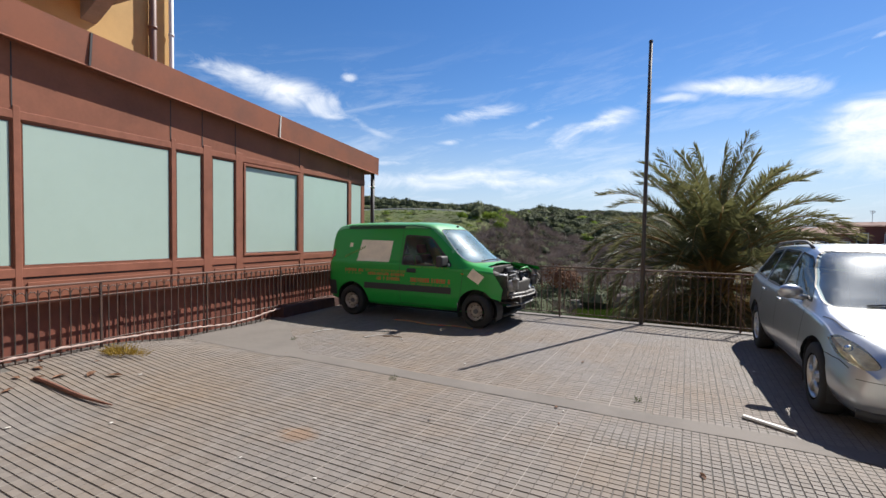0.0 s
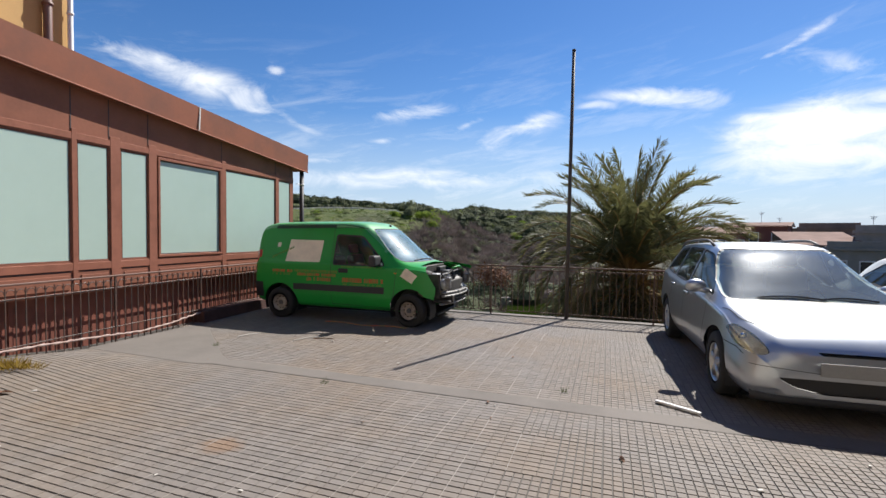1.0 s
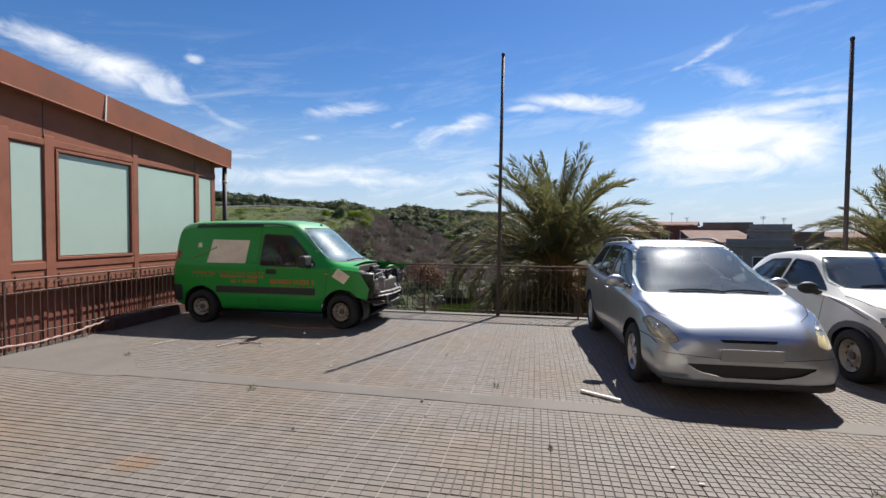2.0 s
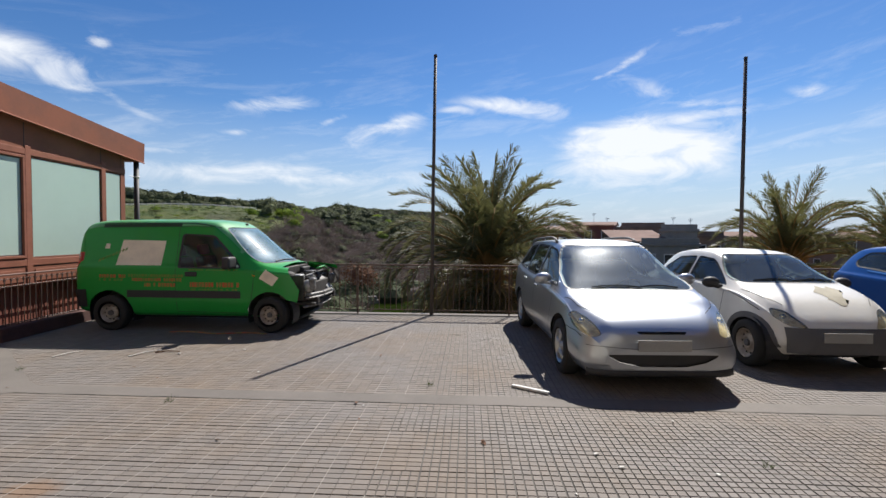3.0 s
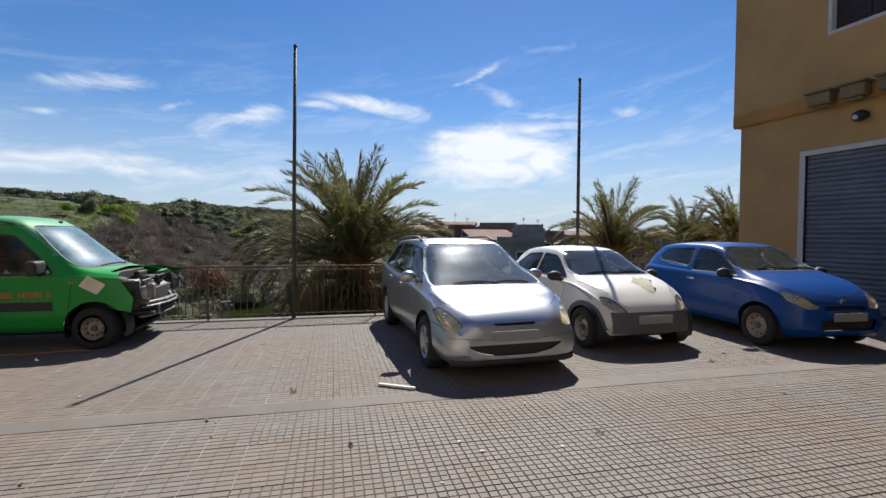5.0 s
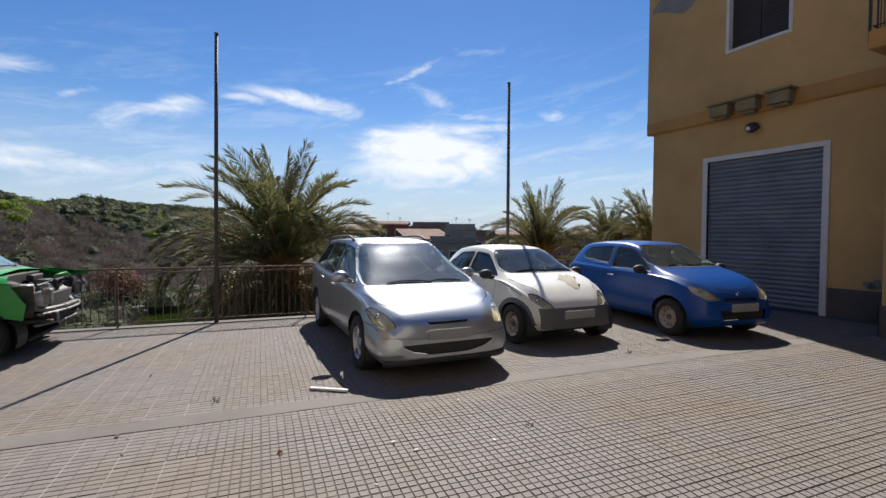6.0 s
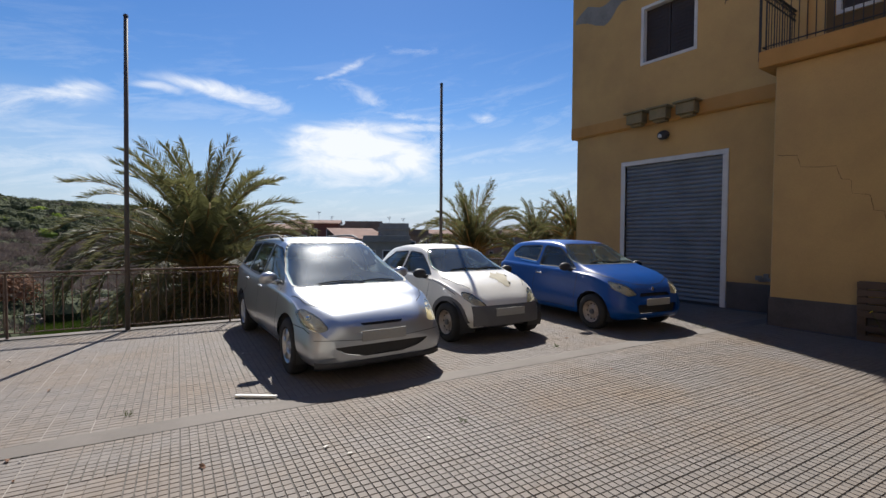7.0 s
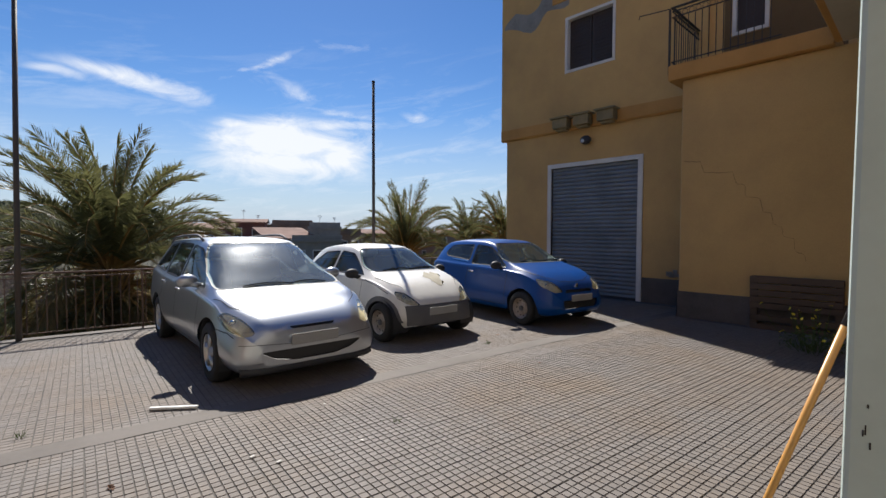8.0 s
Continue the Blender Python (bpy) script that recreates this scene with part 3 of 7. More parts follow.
    part("lintel", box(HX - 0.12, HX - 0.02, 6.3, 7.05, 7.58, 7.8, 0.01), M["ochre_band"], wall)

    # three stone blocks in a row over the door
    first = None
    for y in (6.66, 6.06, 5.42):
        v = thing("stone_bracket", "ochre-grey stone bracket stub above the roller door", "bracket", pose(HX, y, 4.40), group="bracket stubs")
        part("block", box(-0.34, -0.101, -0.21, 0.21, -0.12, 0.12, 0.015), M["ochre_dull"], v)
        part("cover", box(-0.40, -0.085, -0.26, 0.26, 0.122, 0.165, 0.01), M["ochre_dull"], v, "thin stone cover")
        part("foot", box(-0.26, -0.10, -0.15, 0.15, -0.18, -0.122, 0.01), M["ochre_dull"], v)
    lamp = thing("wall_lamp", "black floodlight with a pale lens above the door", "lamp", pose(HX, 6.02, 3.92))
    part("housing", ellipsoid((-0.13, 0, 0), (0.09, 0.15, 0.11)), M["gasket"], lamp, smooth=True)
    part("lens", ellipsoid((-0.20, 0.04, -0.02), (0.025, 0.06, 0.05)), M["lamp_glass"], lamp, "pale glass lens", smooth=True)
    part("bracket", box(-0.1, 0.0, -0.03, 0.03, -0.05, 0.05, 0.008), M["gasket"], lamp)


M["dark_wood"] = material("dark_shutter_wood", (0.035, 0.022, 0.018), 0.6, grain=0.25, grain_size=30, stain=0.2)
M["lamp_glass"] = material("lamp_glass", (0.6, 0.62, 0.62), 0.15, coat=0.6)
M["crack"] = material("crack_line", (0.16, 0.09, 0.035), 0.95)
M["pallet"] = material("weathered_pallet_wood", (0.125, 0.082, 0.055), 0.85, grain=0.25, grain_size=20, stain=0.4, stain_size=5, stretch=(1, 0.2, 1), bump=0.3, each=0.2)
M["handle_wood"] = material("varnished_broom_handle", (0.58, 0.29, 0.07), 0.35, grain=0.15, grain_size=30, stain=0.3, stain_size=8, stretch=(1, 1, 0.12), coat=0.3)
house_right()


def porch():
    p = tagged(part("wall_porch", box(PX, HX - 0.004, -3.0, 3.3, 0.0, 4.45, 0.02), M["ochre"]), "ochre rendered projecting porch wall with a stepped crack", "wall", kind="structure")
    part("plinth", box(PX - 0.02, PX - 0.001, -3.0, 3.325, 0, 0.5, 0.006), M["plinth"], p, "dark grey stone plinth")
    part("plinth", box(PX - 0.02, HX - 0.03, 3.302, 3.325, 0, 0.5, 0.006), M["plinth"], p, "dark grey stone plinth")
    pts = [(3.23, 2.93), (2.96, 2.90), (2.90, 2.70), (2.44, 2.66), (2.38, 2.46), (2.25, 2.42), (2.23, 2.21), (2.02, 2.18), (1.98, 1.96), (1.86, 1.93), (1.83, 1.75), (1.72, 1.71), (1.69, 1.54), (1.56, 1.50), (1.52, 1.30), (1.41, 1.26), (1.38, 1.08)]
    rng = random.Random(2)
    fine = []
    for a, b in zip(pts, pts[1:]):
        fine += [(a[0] + (b[0] - a[0]) * k / 4 + rng.uniform(-0.008, 0.008), a[1] + (b[1] - a[1]) * k / 4 + rng.uniform(-0.01, 0.01)) for k in range(4)]
    part("crack", tube([(PX + 0.001, y, z) for y, z in fine], [(0.0025 + 0.004 * rng.random()) * (1.0 - 0.5 * k / len(fine)) for k, _ in enumerate(fine)], 5), M["crack"], p, "thin stepped crack")
    slab = tagged(part("balcony_slab", box(PX - 0.13, HX - 0.004, 1.1, 3.52, 4.452, 4.74, 0.015), M["ochre_band"]), "ochre balcony slab over the porch", "slab", kind="structure")
    over = tagged(part("balcony_slab_near", box(3.2, PX - 0.135, -2.98, 1.09, 4.46, 4.74, 0.015), M["ochre_band"]), "long balcony slab with a plastered underside", "slab", kind="structure")
    part("soffit", box(3.3, PX - 0.14, -2.9, 1.0, 4.452, 4.459), M["soffit"], over, "pale plastered underside")
    rail = thing("balcony_railing", "black wrought-iron railing on the ochre balcony", "railing", pose(PX - 0.08, 3.47, 4.74))
    bar = mesh_from(tube([(0, 0, 0), (0, 0, 0.88)], 0.008, 6), "baluster")
    ring = bmesh.new()
    tube([(0, 0.045 * math.cos(a), 0.945 + 0.045 * math.sin(a)) for a in [2 * math.pi * k / 10 for k in range(11)]], 0.006, 5, ring, caps=False)
    ring = mesh_from(ring, "ring")
    for me in (bar, ring):
        me.materials.append(M["gasket"])
    quarter = Matrix.Rotation(radians(90), 4, "Z")
    for k in range(14):
        part("baluster", bar, None, rail, at=Matrix.Translation((0, -0.115 * k - 0.05, 0)))
        part("ring", ring, None, rail, at=Matrix.Translation((0, -0.115 * k - 0.1, 0)))
    for k in range(12):
        part("baluster", bar, None, rail, at=Matrix.Translation((0.115 * k + 0.1, 0, 0)))
        part("ring", ring, None, rail, at=Matrix.Translation((0.115 * k + 0.15, 0, 0)) @ quarter)
    for z in (0.06, 0.89, 1.0):
        part("rail", box(-0.012, 0.012, -1.7, 0.012, z, z + 0.018, 0.003), M["gasket"], rail)
        part("rail", box(0.0125, 1.5, -0.012, 0.012, z, z + 0.018, 0.003), M["gasket"], rail)
    part("handrail", box(-0.025, 0.025, -1.72, 0.03, 1.06, 1.09, 0.006), M["gasket"], rail)
    part("handrail", box(0.0255, 1.55, -0.025, 0.025, 1.06, 1.09, 0.006), M["gasket"], rail)
    part("corner_post", box(-0.018, 0.018, 0.03, 0.066, -0.16, 1.06, 0.004), M["gasket"], rail)
    part("laundry_rod", tube([(0, 0.02, 1.07), (-0.06, 0.6, 1.1), (-0.04, 0.62, 1.05)], 0.009, 6), M["gasket"], rail)
    up = thing("window_balcony", "dark balcony window in a white frame", "window", kind="structure")
    part("window_frame", frame_of(2.26, 2.88, 5.54, 6.96, 0.07, HX - 0.03, HX + 0.1), M["white_trim"], up, "white frame")
    part("shutter", box(HX + 0.05, HX + 0.08, 2.33, 2.81, 5.61, 6.89, 0.006), M["dark_wood"], up)
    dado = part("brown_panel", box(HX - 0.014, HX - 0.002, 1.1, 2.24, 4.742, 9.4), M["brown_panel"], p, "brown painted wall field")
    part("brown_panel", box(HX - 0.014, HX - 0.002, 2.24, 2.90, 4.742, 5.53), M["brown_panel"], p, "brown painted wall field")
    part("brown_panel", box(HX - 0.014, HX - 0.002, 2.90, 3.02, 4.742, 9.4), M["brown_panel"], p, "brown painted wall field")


M["soffit"] = material("pale_soffit_plaster", (0.42, 0.37, 0.27), 0.9, grain=0.06, stain=0.15, stain_size=1.5, bump=0.15)
porch()


def back_walls():
    # unseen wall, added to close the terrace and bounce sunlight onto the houses
    tagged(part("wall_behind", box(-6.4, 9.24, -3.4, -3.0, 0, 7), M["bounce_wall"]), "plain unseen grey wall added behind, toned for bounce light", "wall", kind="structure")


back_walls()


def pallet():
    """A pallet standing on its edge against the porch."""
    p = thing("pallet", "weathered wooden pallet leaning upright against the porch wall", "pallet", pose(PX - 0.03, 2.09, 0) @ Matrix.Rotation(radians(-4), 4, "Y"))
    rng = random.Random(4)
    board = lambda x0, x1, y0, y1, z0, z1: box(x0, x1, y0, y1, z0, z1, 0.004)
    for z in (0.0, 0.155, 0.36, 0.467, 0.574, 0.681, 0.79):
        part("board", board(-0.145, -0.123, -1.2, 0.0, z, z + 0.095 + rng.uniform(-0.006, 0.006)), M["pallet"], p)
    for z in (0.0, 0.39, 0.79):
        part("board", board(-0.022, 0.0, -1.2, 0.0, z, z + 0.095), M["pallet"], p)
    for y in (-1.2, -0.66, -0.1):
        part("bearer", board(-0.122, -0.023, y, y + 0.1, 0.0, 0.885), M["pallet"], p)


pallet()


def poles():
    for x, h, lean in ((0.07, 4.97, 0.05), (5.82, 4.84, 0.0)):
        y = rail_y(x) - 0.03
        flag = thing("flagpole", "dark bare steel flagpole standing at the railing", "pole", pose(x, y, 0), group="flagpoles")
        part("pole", tube([(0, 0, 0), (lean * 0.4, 0, h * 0.5), (lean, 0, h)], [0.036, 0.034, 0.030], 12), M["pole_grey"], flag, smooth=True)
        part("base_plate", box(-0.08, 0.08, -0.08, 0.08, 0, 0.012, 0.003), M["pole_grey"], flag)
        part("cap", tube([(lean, 0, h), (lean, 0, h + 0.03)], [0.038, 0.028], 12), M["pole_grey"], flag)
        for z in (1.75, 2.6):
            part("cleat", tube([(lean * z / h, -0.04, z), (lean * z / h, -0.07, z + 0.06)], 0.008, 5), M["pole_grey"], flag)


poles()


def edge_railing():
    """The railing along the terrace's far edge."""
    ang = math.atan(-TILT)
    r = thing("railing", "rusty brown iron railing along the terrace edge", "railing", pose(0, rail_y(0), 0, 0, 0, math.degrees(ang)))
    x0, x1 = -6.05, 10.75
    part("handrail", box(x0, x1, -0.02, 0.02, 0.955, 0.985, 0.008), M["rust_iron"], r)
    part("upper_rail", box(x0, x1, -0.008, 0.008, 0.895, 0.913, 0.003), M["rust_iron"], r)
    part("lower_rail", box(x0, x1, -0.008, 0.008, 0.085, 0.10, 0.003), M["rust_iron"], r)
    bar = mesh_from(box(-0.0065, 0.0065, -0.0065, 0.0065, 0.085, 0.90), "baluster")
    post = mesh_from(box(-0.014, 0.014, -0.014, 0.014, 0.0, 0.96, 0.003), "post")
    for me in (bar, post):
        me.materials.append(M["rust_iron"])
    x = x0 + 0.05
    while x < x1:
        part("baluster", bar, None, r, at=Matrix.Translation((x, 0, 0)))
        x += 0.112
    x = -1.38 - 1.475 * 3
    while x < x1:
        part("post", post, None, r, at=Matrix.Translation((x, 0, 0)))
        x += 1.475
    k = box(x0, x1, -0.06, 0.14, -0.02, 0.014, 0.006)
    tagged(part("kerb", k, M["cement"], at=pose(0, rail_y(0), 0, 0, 0, math.degrees(ang))), "low cement kerb under the railing", "kerb", kind="structure")


edge_railing()


def doorway_post():
    """The pale painted upright beside the camera and the broom handle behind it."""
    a = thing("painted_post", "pale green-white painted steel post with chipped paint", "post", pose(1.10, 0.103, 0))
    body = box(0.0, 0.22, -0.34, 0.0, 0.0, 2.9, 0.02, seg=4)
    for v in body.verts:
        v.co.y -= (v.co.z - 1.5) * 0.006
    part("upright", body, M["pale_post"], a, smooth=False)
    rng = random.Random(6)
    for k in range(10):
        z, y = rng.uniform(0.95, 1.28), rng.uniform(-0.046, -0.022)
        h, w = rng.uniform(0.003, 0.02), rng.uniform(0.0008, 0.0018)
        part("chip", box(-0.0012, 0.001, y - w, y + w, z, z + h), M["gasket"], a, "dark chip in the paint")
    b = thing("broom_handle", "varnished wooden broom handle leaning by the post", "broom", pose(0, 0, 0))
    part("handle", tube([(1.69, 0.556, 0.0), (1.718, 0.335, 0.743), (1.742, 0.166, 1.31)], 0.0108, 12), M["handle_wood"], b, smooth=True)
    part("grip", tube([(1.742, 0.166, 1.31), (1.748, 0.128, 1.44)], 0.0112, 12), M["gasket"], b, "dark grip", smooth=True)


doorway_post()


# ---- vehicles ----
def spline(xs, ys, x):
    """Smooth values between stations, with no overshoot."""
    xs, ys = np.asarray(xs, float), np.asarray(ys, float)
    h, d = np.diff(xs), np.diff(ys) / np.diff(xs)
    m = np.zeros(len(xs))
    m[0], m[-1] = d[0], d[-1]
    for k in range(1, len(xs) - 1):
        if d[k - 1] * d[k] > 0:
            w1, w2 = 2 * h[k] + h[k - 1], h[k] + 2 * h[k - 1]
            m[k] = (w1 + w2) / (w1 / d[k - 1] + w2 / d[k])
    k = np.clip(np.searchsorted(xs, x) - 1, 0, len(xs) - 2)
    s = (x - xs[k]) / h[k]
    return (ys[k] * (1 + 2 * s) * (1 - s) ** 2 + m[k] * h[k] * s * (1 - s) ** 2 + ys[k + 1] * s * s * (3 - 2 * s) + m[k + 1] * h[k] * s * s * (s - 1))


def ring_at(stations, x):
    """Half the cross-section at x, from the keel round to the roof's middle, as (half width, z)."""
    st = np.array(stations, float)
    zb, zw, zr, ws, wf, ww, wr = [float(spline(st[:, 0], st[:, k], np.array([x]))[0]) for k in range(1, 8)]
    mid, rise = zb + (zw - zb) * 0.55, zr - zw
    c = np.array([(0.0, zb), (ws * 0.9, zb), (ws, zb + 0.05), (wf, zb + (mid - zb) * 0.6), (wf, mid), (ww, zw), (ww + (wr - ww) * 0.14, zw + rise * 0.06),
                  (wr + (ww - wr) * 0.05, zr - min(0.12, rise * 0.3)), (wr * 0.90, zr - min(0.035, rise * 0.12)), (wr * 0.5, zr - min(0.008, rise * 0.03)), (0.0, zr)])
    out = [c[0]]
    for k in range(len(c) - 1):
        p0, p1, p2, p3 = c[max(k - 1, 0)], c[k], c[k + 1], c[min(k + 2, len(c) - 1)]
        n, reach = (1, 2, 3, 2, 5, 2, 8, 3, 3, 3)[k], max(np.linalg.norm(p2 - p1), 1e-6)
        m1, m2 = (p2 - p0) * 0.5, (p3 - p1) * 0.5
        m1 = m1 * min(1, reach / max(np.linalg.norm(m1), 1e-6)) * 0.8
        m2 = m2 * min(1, reach / max(np.linalg.norm(m2), 1e-6)) * 0.8
        for j in range(1, n + 1):
            t = j / n
            out.append(p1 * (2 * t ** 3 - 3 * t ** 2 + 1) + m1 * (t ** 3 - 2 * t ** 2 + t) + p2 * (-2 * t ** 3 + 3 * t ** 2) + m2 * (t ** 3 - t ** 2))
    return np.array(out)


def flank(stations, x, z):
    """The half width of the skin at (x, z)."""
    r = ring_at(stations, x)
    best = 0.0
    for a, b in zip(r, r[1:]):
        if (a[1] - z) * (b[1] - z) <= 0 and abs(a[1] - b[1]) > 1e-7:
            best = max(best, a[0] + (b[0] - a[0]) * (z - a[1]) / (b[1] - a[1]))
    return best


def deck(stations, x, y):
    """The height of the skin's upper side at (x, y)."""
    r = ring_at(stations, x)
    best = 0.0
    for a, b in zip(r, r[1:]):
        if (a[0] - abs(y)) * (b[0] - abs(y)) <= 0 and abs(a[0] - b[0]) > 1e-7:
            best = max(best, a[1] + (b[1] - a[1]) * (abs(y) - a[0]) / (b[0] - a[0]))
    return best


def nose(stations, y, z, front=True):
    """How far forward (or back) the skin reaches at (y, z)."""
    st = stations
    lo, hi = (0.3, st[-1][0]) if front else (-0.3, st[0][0])
    for _ in range(26):
        x = (lo + hi) / 2
        r = ring_at(st, x)
        ins = r[0][1] <= z <= deck(st, x, y) and flank(st, x, z) >= abs(y)
        lo, hi = (x, hi) if ins else (lo, x)
    return lo


def body_grid(stations, nu=76):
    st = np.array(stations, float)
    s = np.linspace(-1, 1, nu)
    x = st[0, 0] + (st[-1, 0] - st[0, 0]) * (0.5 + 0.175 * np.sin(s * np.pi / 2) + 0.325 * s)
    x[0], x[-1] = st[0, 0], st[-1, 0]
    return x, [ring_at(stations, xi) for xi in x]


def body_mesh(stations):
    x, rows = body_grid(stations)
    bm = bmesh.new()
    grid = []
    for xi, r in zip(x, rows):
        right = [bm.verts.new((xi, -q[0], q[1])) for q in r]
        left = [bm.verts.new((xi, q[0], q[1])) for q in r[1:-1]][::-1]
        grid.append(right + left)
    n = len(grid[0])
    for a, b in zip(grid, grid[1:]):
        for k in range(n):
            bm.faces.new((a[k], a[(k + 1) % n], b[(k + 1) % n], b[k]))
    bm.faces.new(grid[0])
    bm.faces.new(grid[-1][::-1])
    bmesh.ops.recalc_face_normals(bm, faces=bm.faces)
    return bm


def inside(poly, a, b):
    """Whether the point lies in the convex outline (counter-clockwise)."""
    n = len(poly)
    return all((poly[(k + 1) % n][0] - poly[k][0]) * (b - poly[k][1]) - (poly[(k + 1) % n][1] - poly[k][1]) * (a - poly[k][0]) >= -1e-5 for k in range(n))


def rounded(points, r, n=4):
    """An outline with its corners rounded, counter-clockwise."""
    pts = [Vector(p) for p in points]
    area = sum(pts[k].x * pts[(k + 1) % len(pts)].y - pts[(k + 1) % len(pts)].x * pts[k].y for k in range(len(pts)))
    if area < 0:
        pts.reverse()
    out = []
    for k, p in enumerate(pts):
        a, b = pts[k - 1], pts[(k + 1) % len(pts)]
        ra = min(r, (a - p).length * 0.45, (b - p).length * 0.45)
        s, e = p + (a - p).normalized() * ra, p + (b - p).normalized() * ra
        out += [tuple(s * (1 - t) ** 2 + p * 2 * t * (1 - t) + e * t * t) for t in [j / n for j in range(n + 1)]]
    return out


def cut_out(bm, poly, plane, keep):
    """Cut an outline into the skin and take its faces out; plane 'side': (x, z), 'front': (y, z), 'top': (x, y); keep(face centre) picks the skin's part. Returns a new bmesh of the piece."""
    put = (lambda p: (p.x, p.z)) if plane == "side" else (lambda p: (p.y, p.z)) if plane == "front" else (lambda p: (p.x, p.y))
    n = len(poly)
    lo = [min(p[k] for p in poly) - 0.01 for k in (0, 1)]
    hi = [max(p[k] for p in poly) + 0.01 for k in (0, 1)]

    def near():
        out = []
        for f in bm.faces:
            if not keep(f.calc_center_median()):
                continue
            q = [put(v.co) for v in f.verts]
            if max(a for a, b in q) > lo[0] and min(a for a, b in q) < hi[0] and max(b for a, b in q) > lo[1] and min(b for a, b in q) < hi[1]:
                out.append(f)
        return out

    fs = near()
    geom = list({e for f in fs for e in f.edges}) + fs + list({v for f in fs for v in f.verts})
    for k in range(n):
        a, b = poly[k], poly[(k + 1) % n]
        d = (b[0] - a[0], b[1] - a[1])
        if d[0] ** 2 + d[1] ** 2 < 1e-8:
            continue
        co, no = ((a[0], 0, a[1]), (d[1], 0, -d[0])) if plane == "side" else ((0, a[0], a[1]), (0, d[1], -d[0])) if plane == "front" else ((a[0], a[1], 0), (d[1], -d[0], 0))
        geom = bmesh.ops.bisect_plane(bm, geom=geom, plane_co=co, plane_no=no, dist=1e-5)["geom"]
    picked = [f for f in geom if isinstance(f, bmesh.types.BMFace) and inside(poly, *put(f.calc_center_median()))]
    piece = bmesh.new()
    seen = {}
    for f in picked:
        vs = []
        for v in f.verts:
            if v not in seen:
                seen[v] = piece.verts.new(v.co)
            vs.append(seen[v])
        piece.faces.new(vs)
    bmesh.ops.delete(bm, geom=picked, context="FACES")
    return piece


def inset_copy(piece, depth):
    """Push a piece a little below its skin."""
    piece.normal_update()
    for v in piece.verts:
        v.co -= v.normal * depth
    return piece

# x, sill z, waist z, roof z, half widths: sill, flank, waist, roof edge
SILVER = [(-2.20, 0.42, 0.62, 0.66, 0.50, 0.58, 0.56, 0.45), (-2.16, 0.34, 0.80, 0.98, 0.62, 0.70, 0.68, 0.56), (-2.08, 0.29, 0.95, 1.18, 0.72, 0.80, 0.76, 0.60),
          (-1.95, 0.26, 1.00, 1.38, 0.77, 0.85, 0.81, 0.60), (-1.75, 0.24, 1.01, 1.47, 0.80, 0.872, 0.83, 0.60), (-1.2, 0.21, 0.97, 1.50, 0.80, 0.878, 0.84, 0.61),
          (-0.4, 0.20, 0.94, 1.515, 0.80, 0.878, 0.84, 0.62), (0.05, 0.20, 0.925, 1.495, 0.80, 0.878, 0.845, 0.62), (0.35, 0.20, 0.915, 1.42, 0.80, 0.878, 0.845, 0.62),
          (0.75, 0.20, 0.90, 1.235, 0.80, 0.878, 0.845, 0.67), (1.10, 0.20, 0.875, 1.04, 0.80, 0.878, 0.84, 0.74), (1.32, 0.20, 0.85, 0.925, 0.80, 0.875, 0.83, 0.76), (1.48, 0.20, 0.82, 0.888, 0.80, 0.87, 0.82, 0.74),
          (1.68, 0.19, 0.765, 0.848, 0.79, 0.86, 0.80, 0.68), (1.90, 0.175, 0.68, 0.785, 0.77, 0.825, 0.755, 0.60), (2.05, 0.18, 0.61, 0.715, 0.74, 0.785, 0.71, 0.55),
          (2.14, 0.195, 0.54, 0.635, 0.67, 0.71, 0.65, 0.48), (2.195, 0.24, 0.46, 0.53, 0.53, 0.58, 0.52, 0.38)]
SILVER = [q if q[0] < 1.48 else (1.48 + (q[0] - 1.48) * 0.82, q[1], q[2] - 0.03 * (q[0] > 1.6), q[3] - 0.03 * (q[0] > 1.6), *q[4:]) for q in SILVER]
WHITE = [(-1.74, 0.42, 0.56, 0.60, 0.44, 0.50, 0.46, 0.36), (-1.70, 0.34, 0.74, 0.88, 0.56, 0.62, 0.58, 0.46), (-1.60, 0.28, 0.88, 1.06, 0.66, 0.72, 0.66, 0.50),
         (-1.40, 0.25, 0.93, 1.23, 0.72, 0.79, 0.72, 0.52), (-1.0, 0.22, 0.92, 1.345, 0.75, 0.81, 0.76, 0.54), (-0.5, 0.20, 0.90, 1.385, 0.75, 0.815, 0.78, 0.56),
         (-0.1, 0.20, 0.89, 1.375, 0.75, 0.815, 0.78, 0.56), (0.2, 0.20, 0.885, 1.31, 0.75, 0.815, 0.78, 0.57), (0.55, 0.20, 0.88, 1.14, 0.75, 0.815, 0.775, 0.61),
         (0.90, 0.20, 0.865, 0.965, 0.75, 0.81, 0.765, 0.66), (1.15, 0.20, 0.82, 0.91, 0.74, 0.805, 0.745, 0.64), (1.40, 0.21, 0.74, 0.83, 0.72, 0.78, 0.70, 0.58),
         (1.60, 0.22, 0.64, 0.72, 0.66, 0.71, 0.63, 0.48), (1.75, 0.25, 0.54, 0.60, 0.54, 0.59, 0.52, 0.38), (1.84, 0.30, 0.42, 0.46, 0.34, 0.40, 0.34, 0.25)]
WHITE = [(q[0] if q[0] < 0.9 else 0.9 + (q[0] - 0.9) * 0.87, *q[1:]) for q in WHITE]
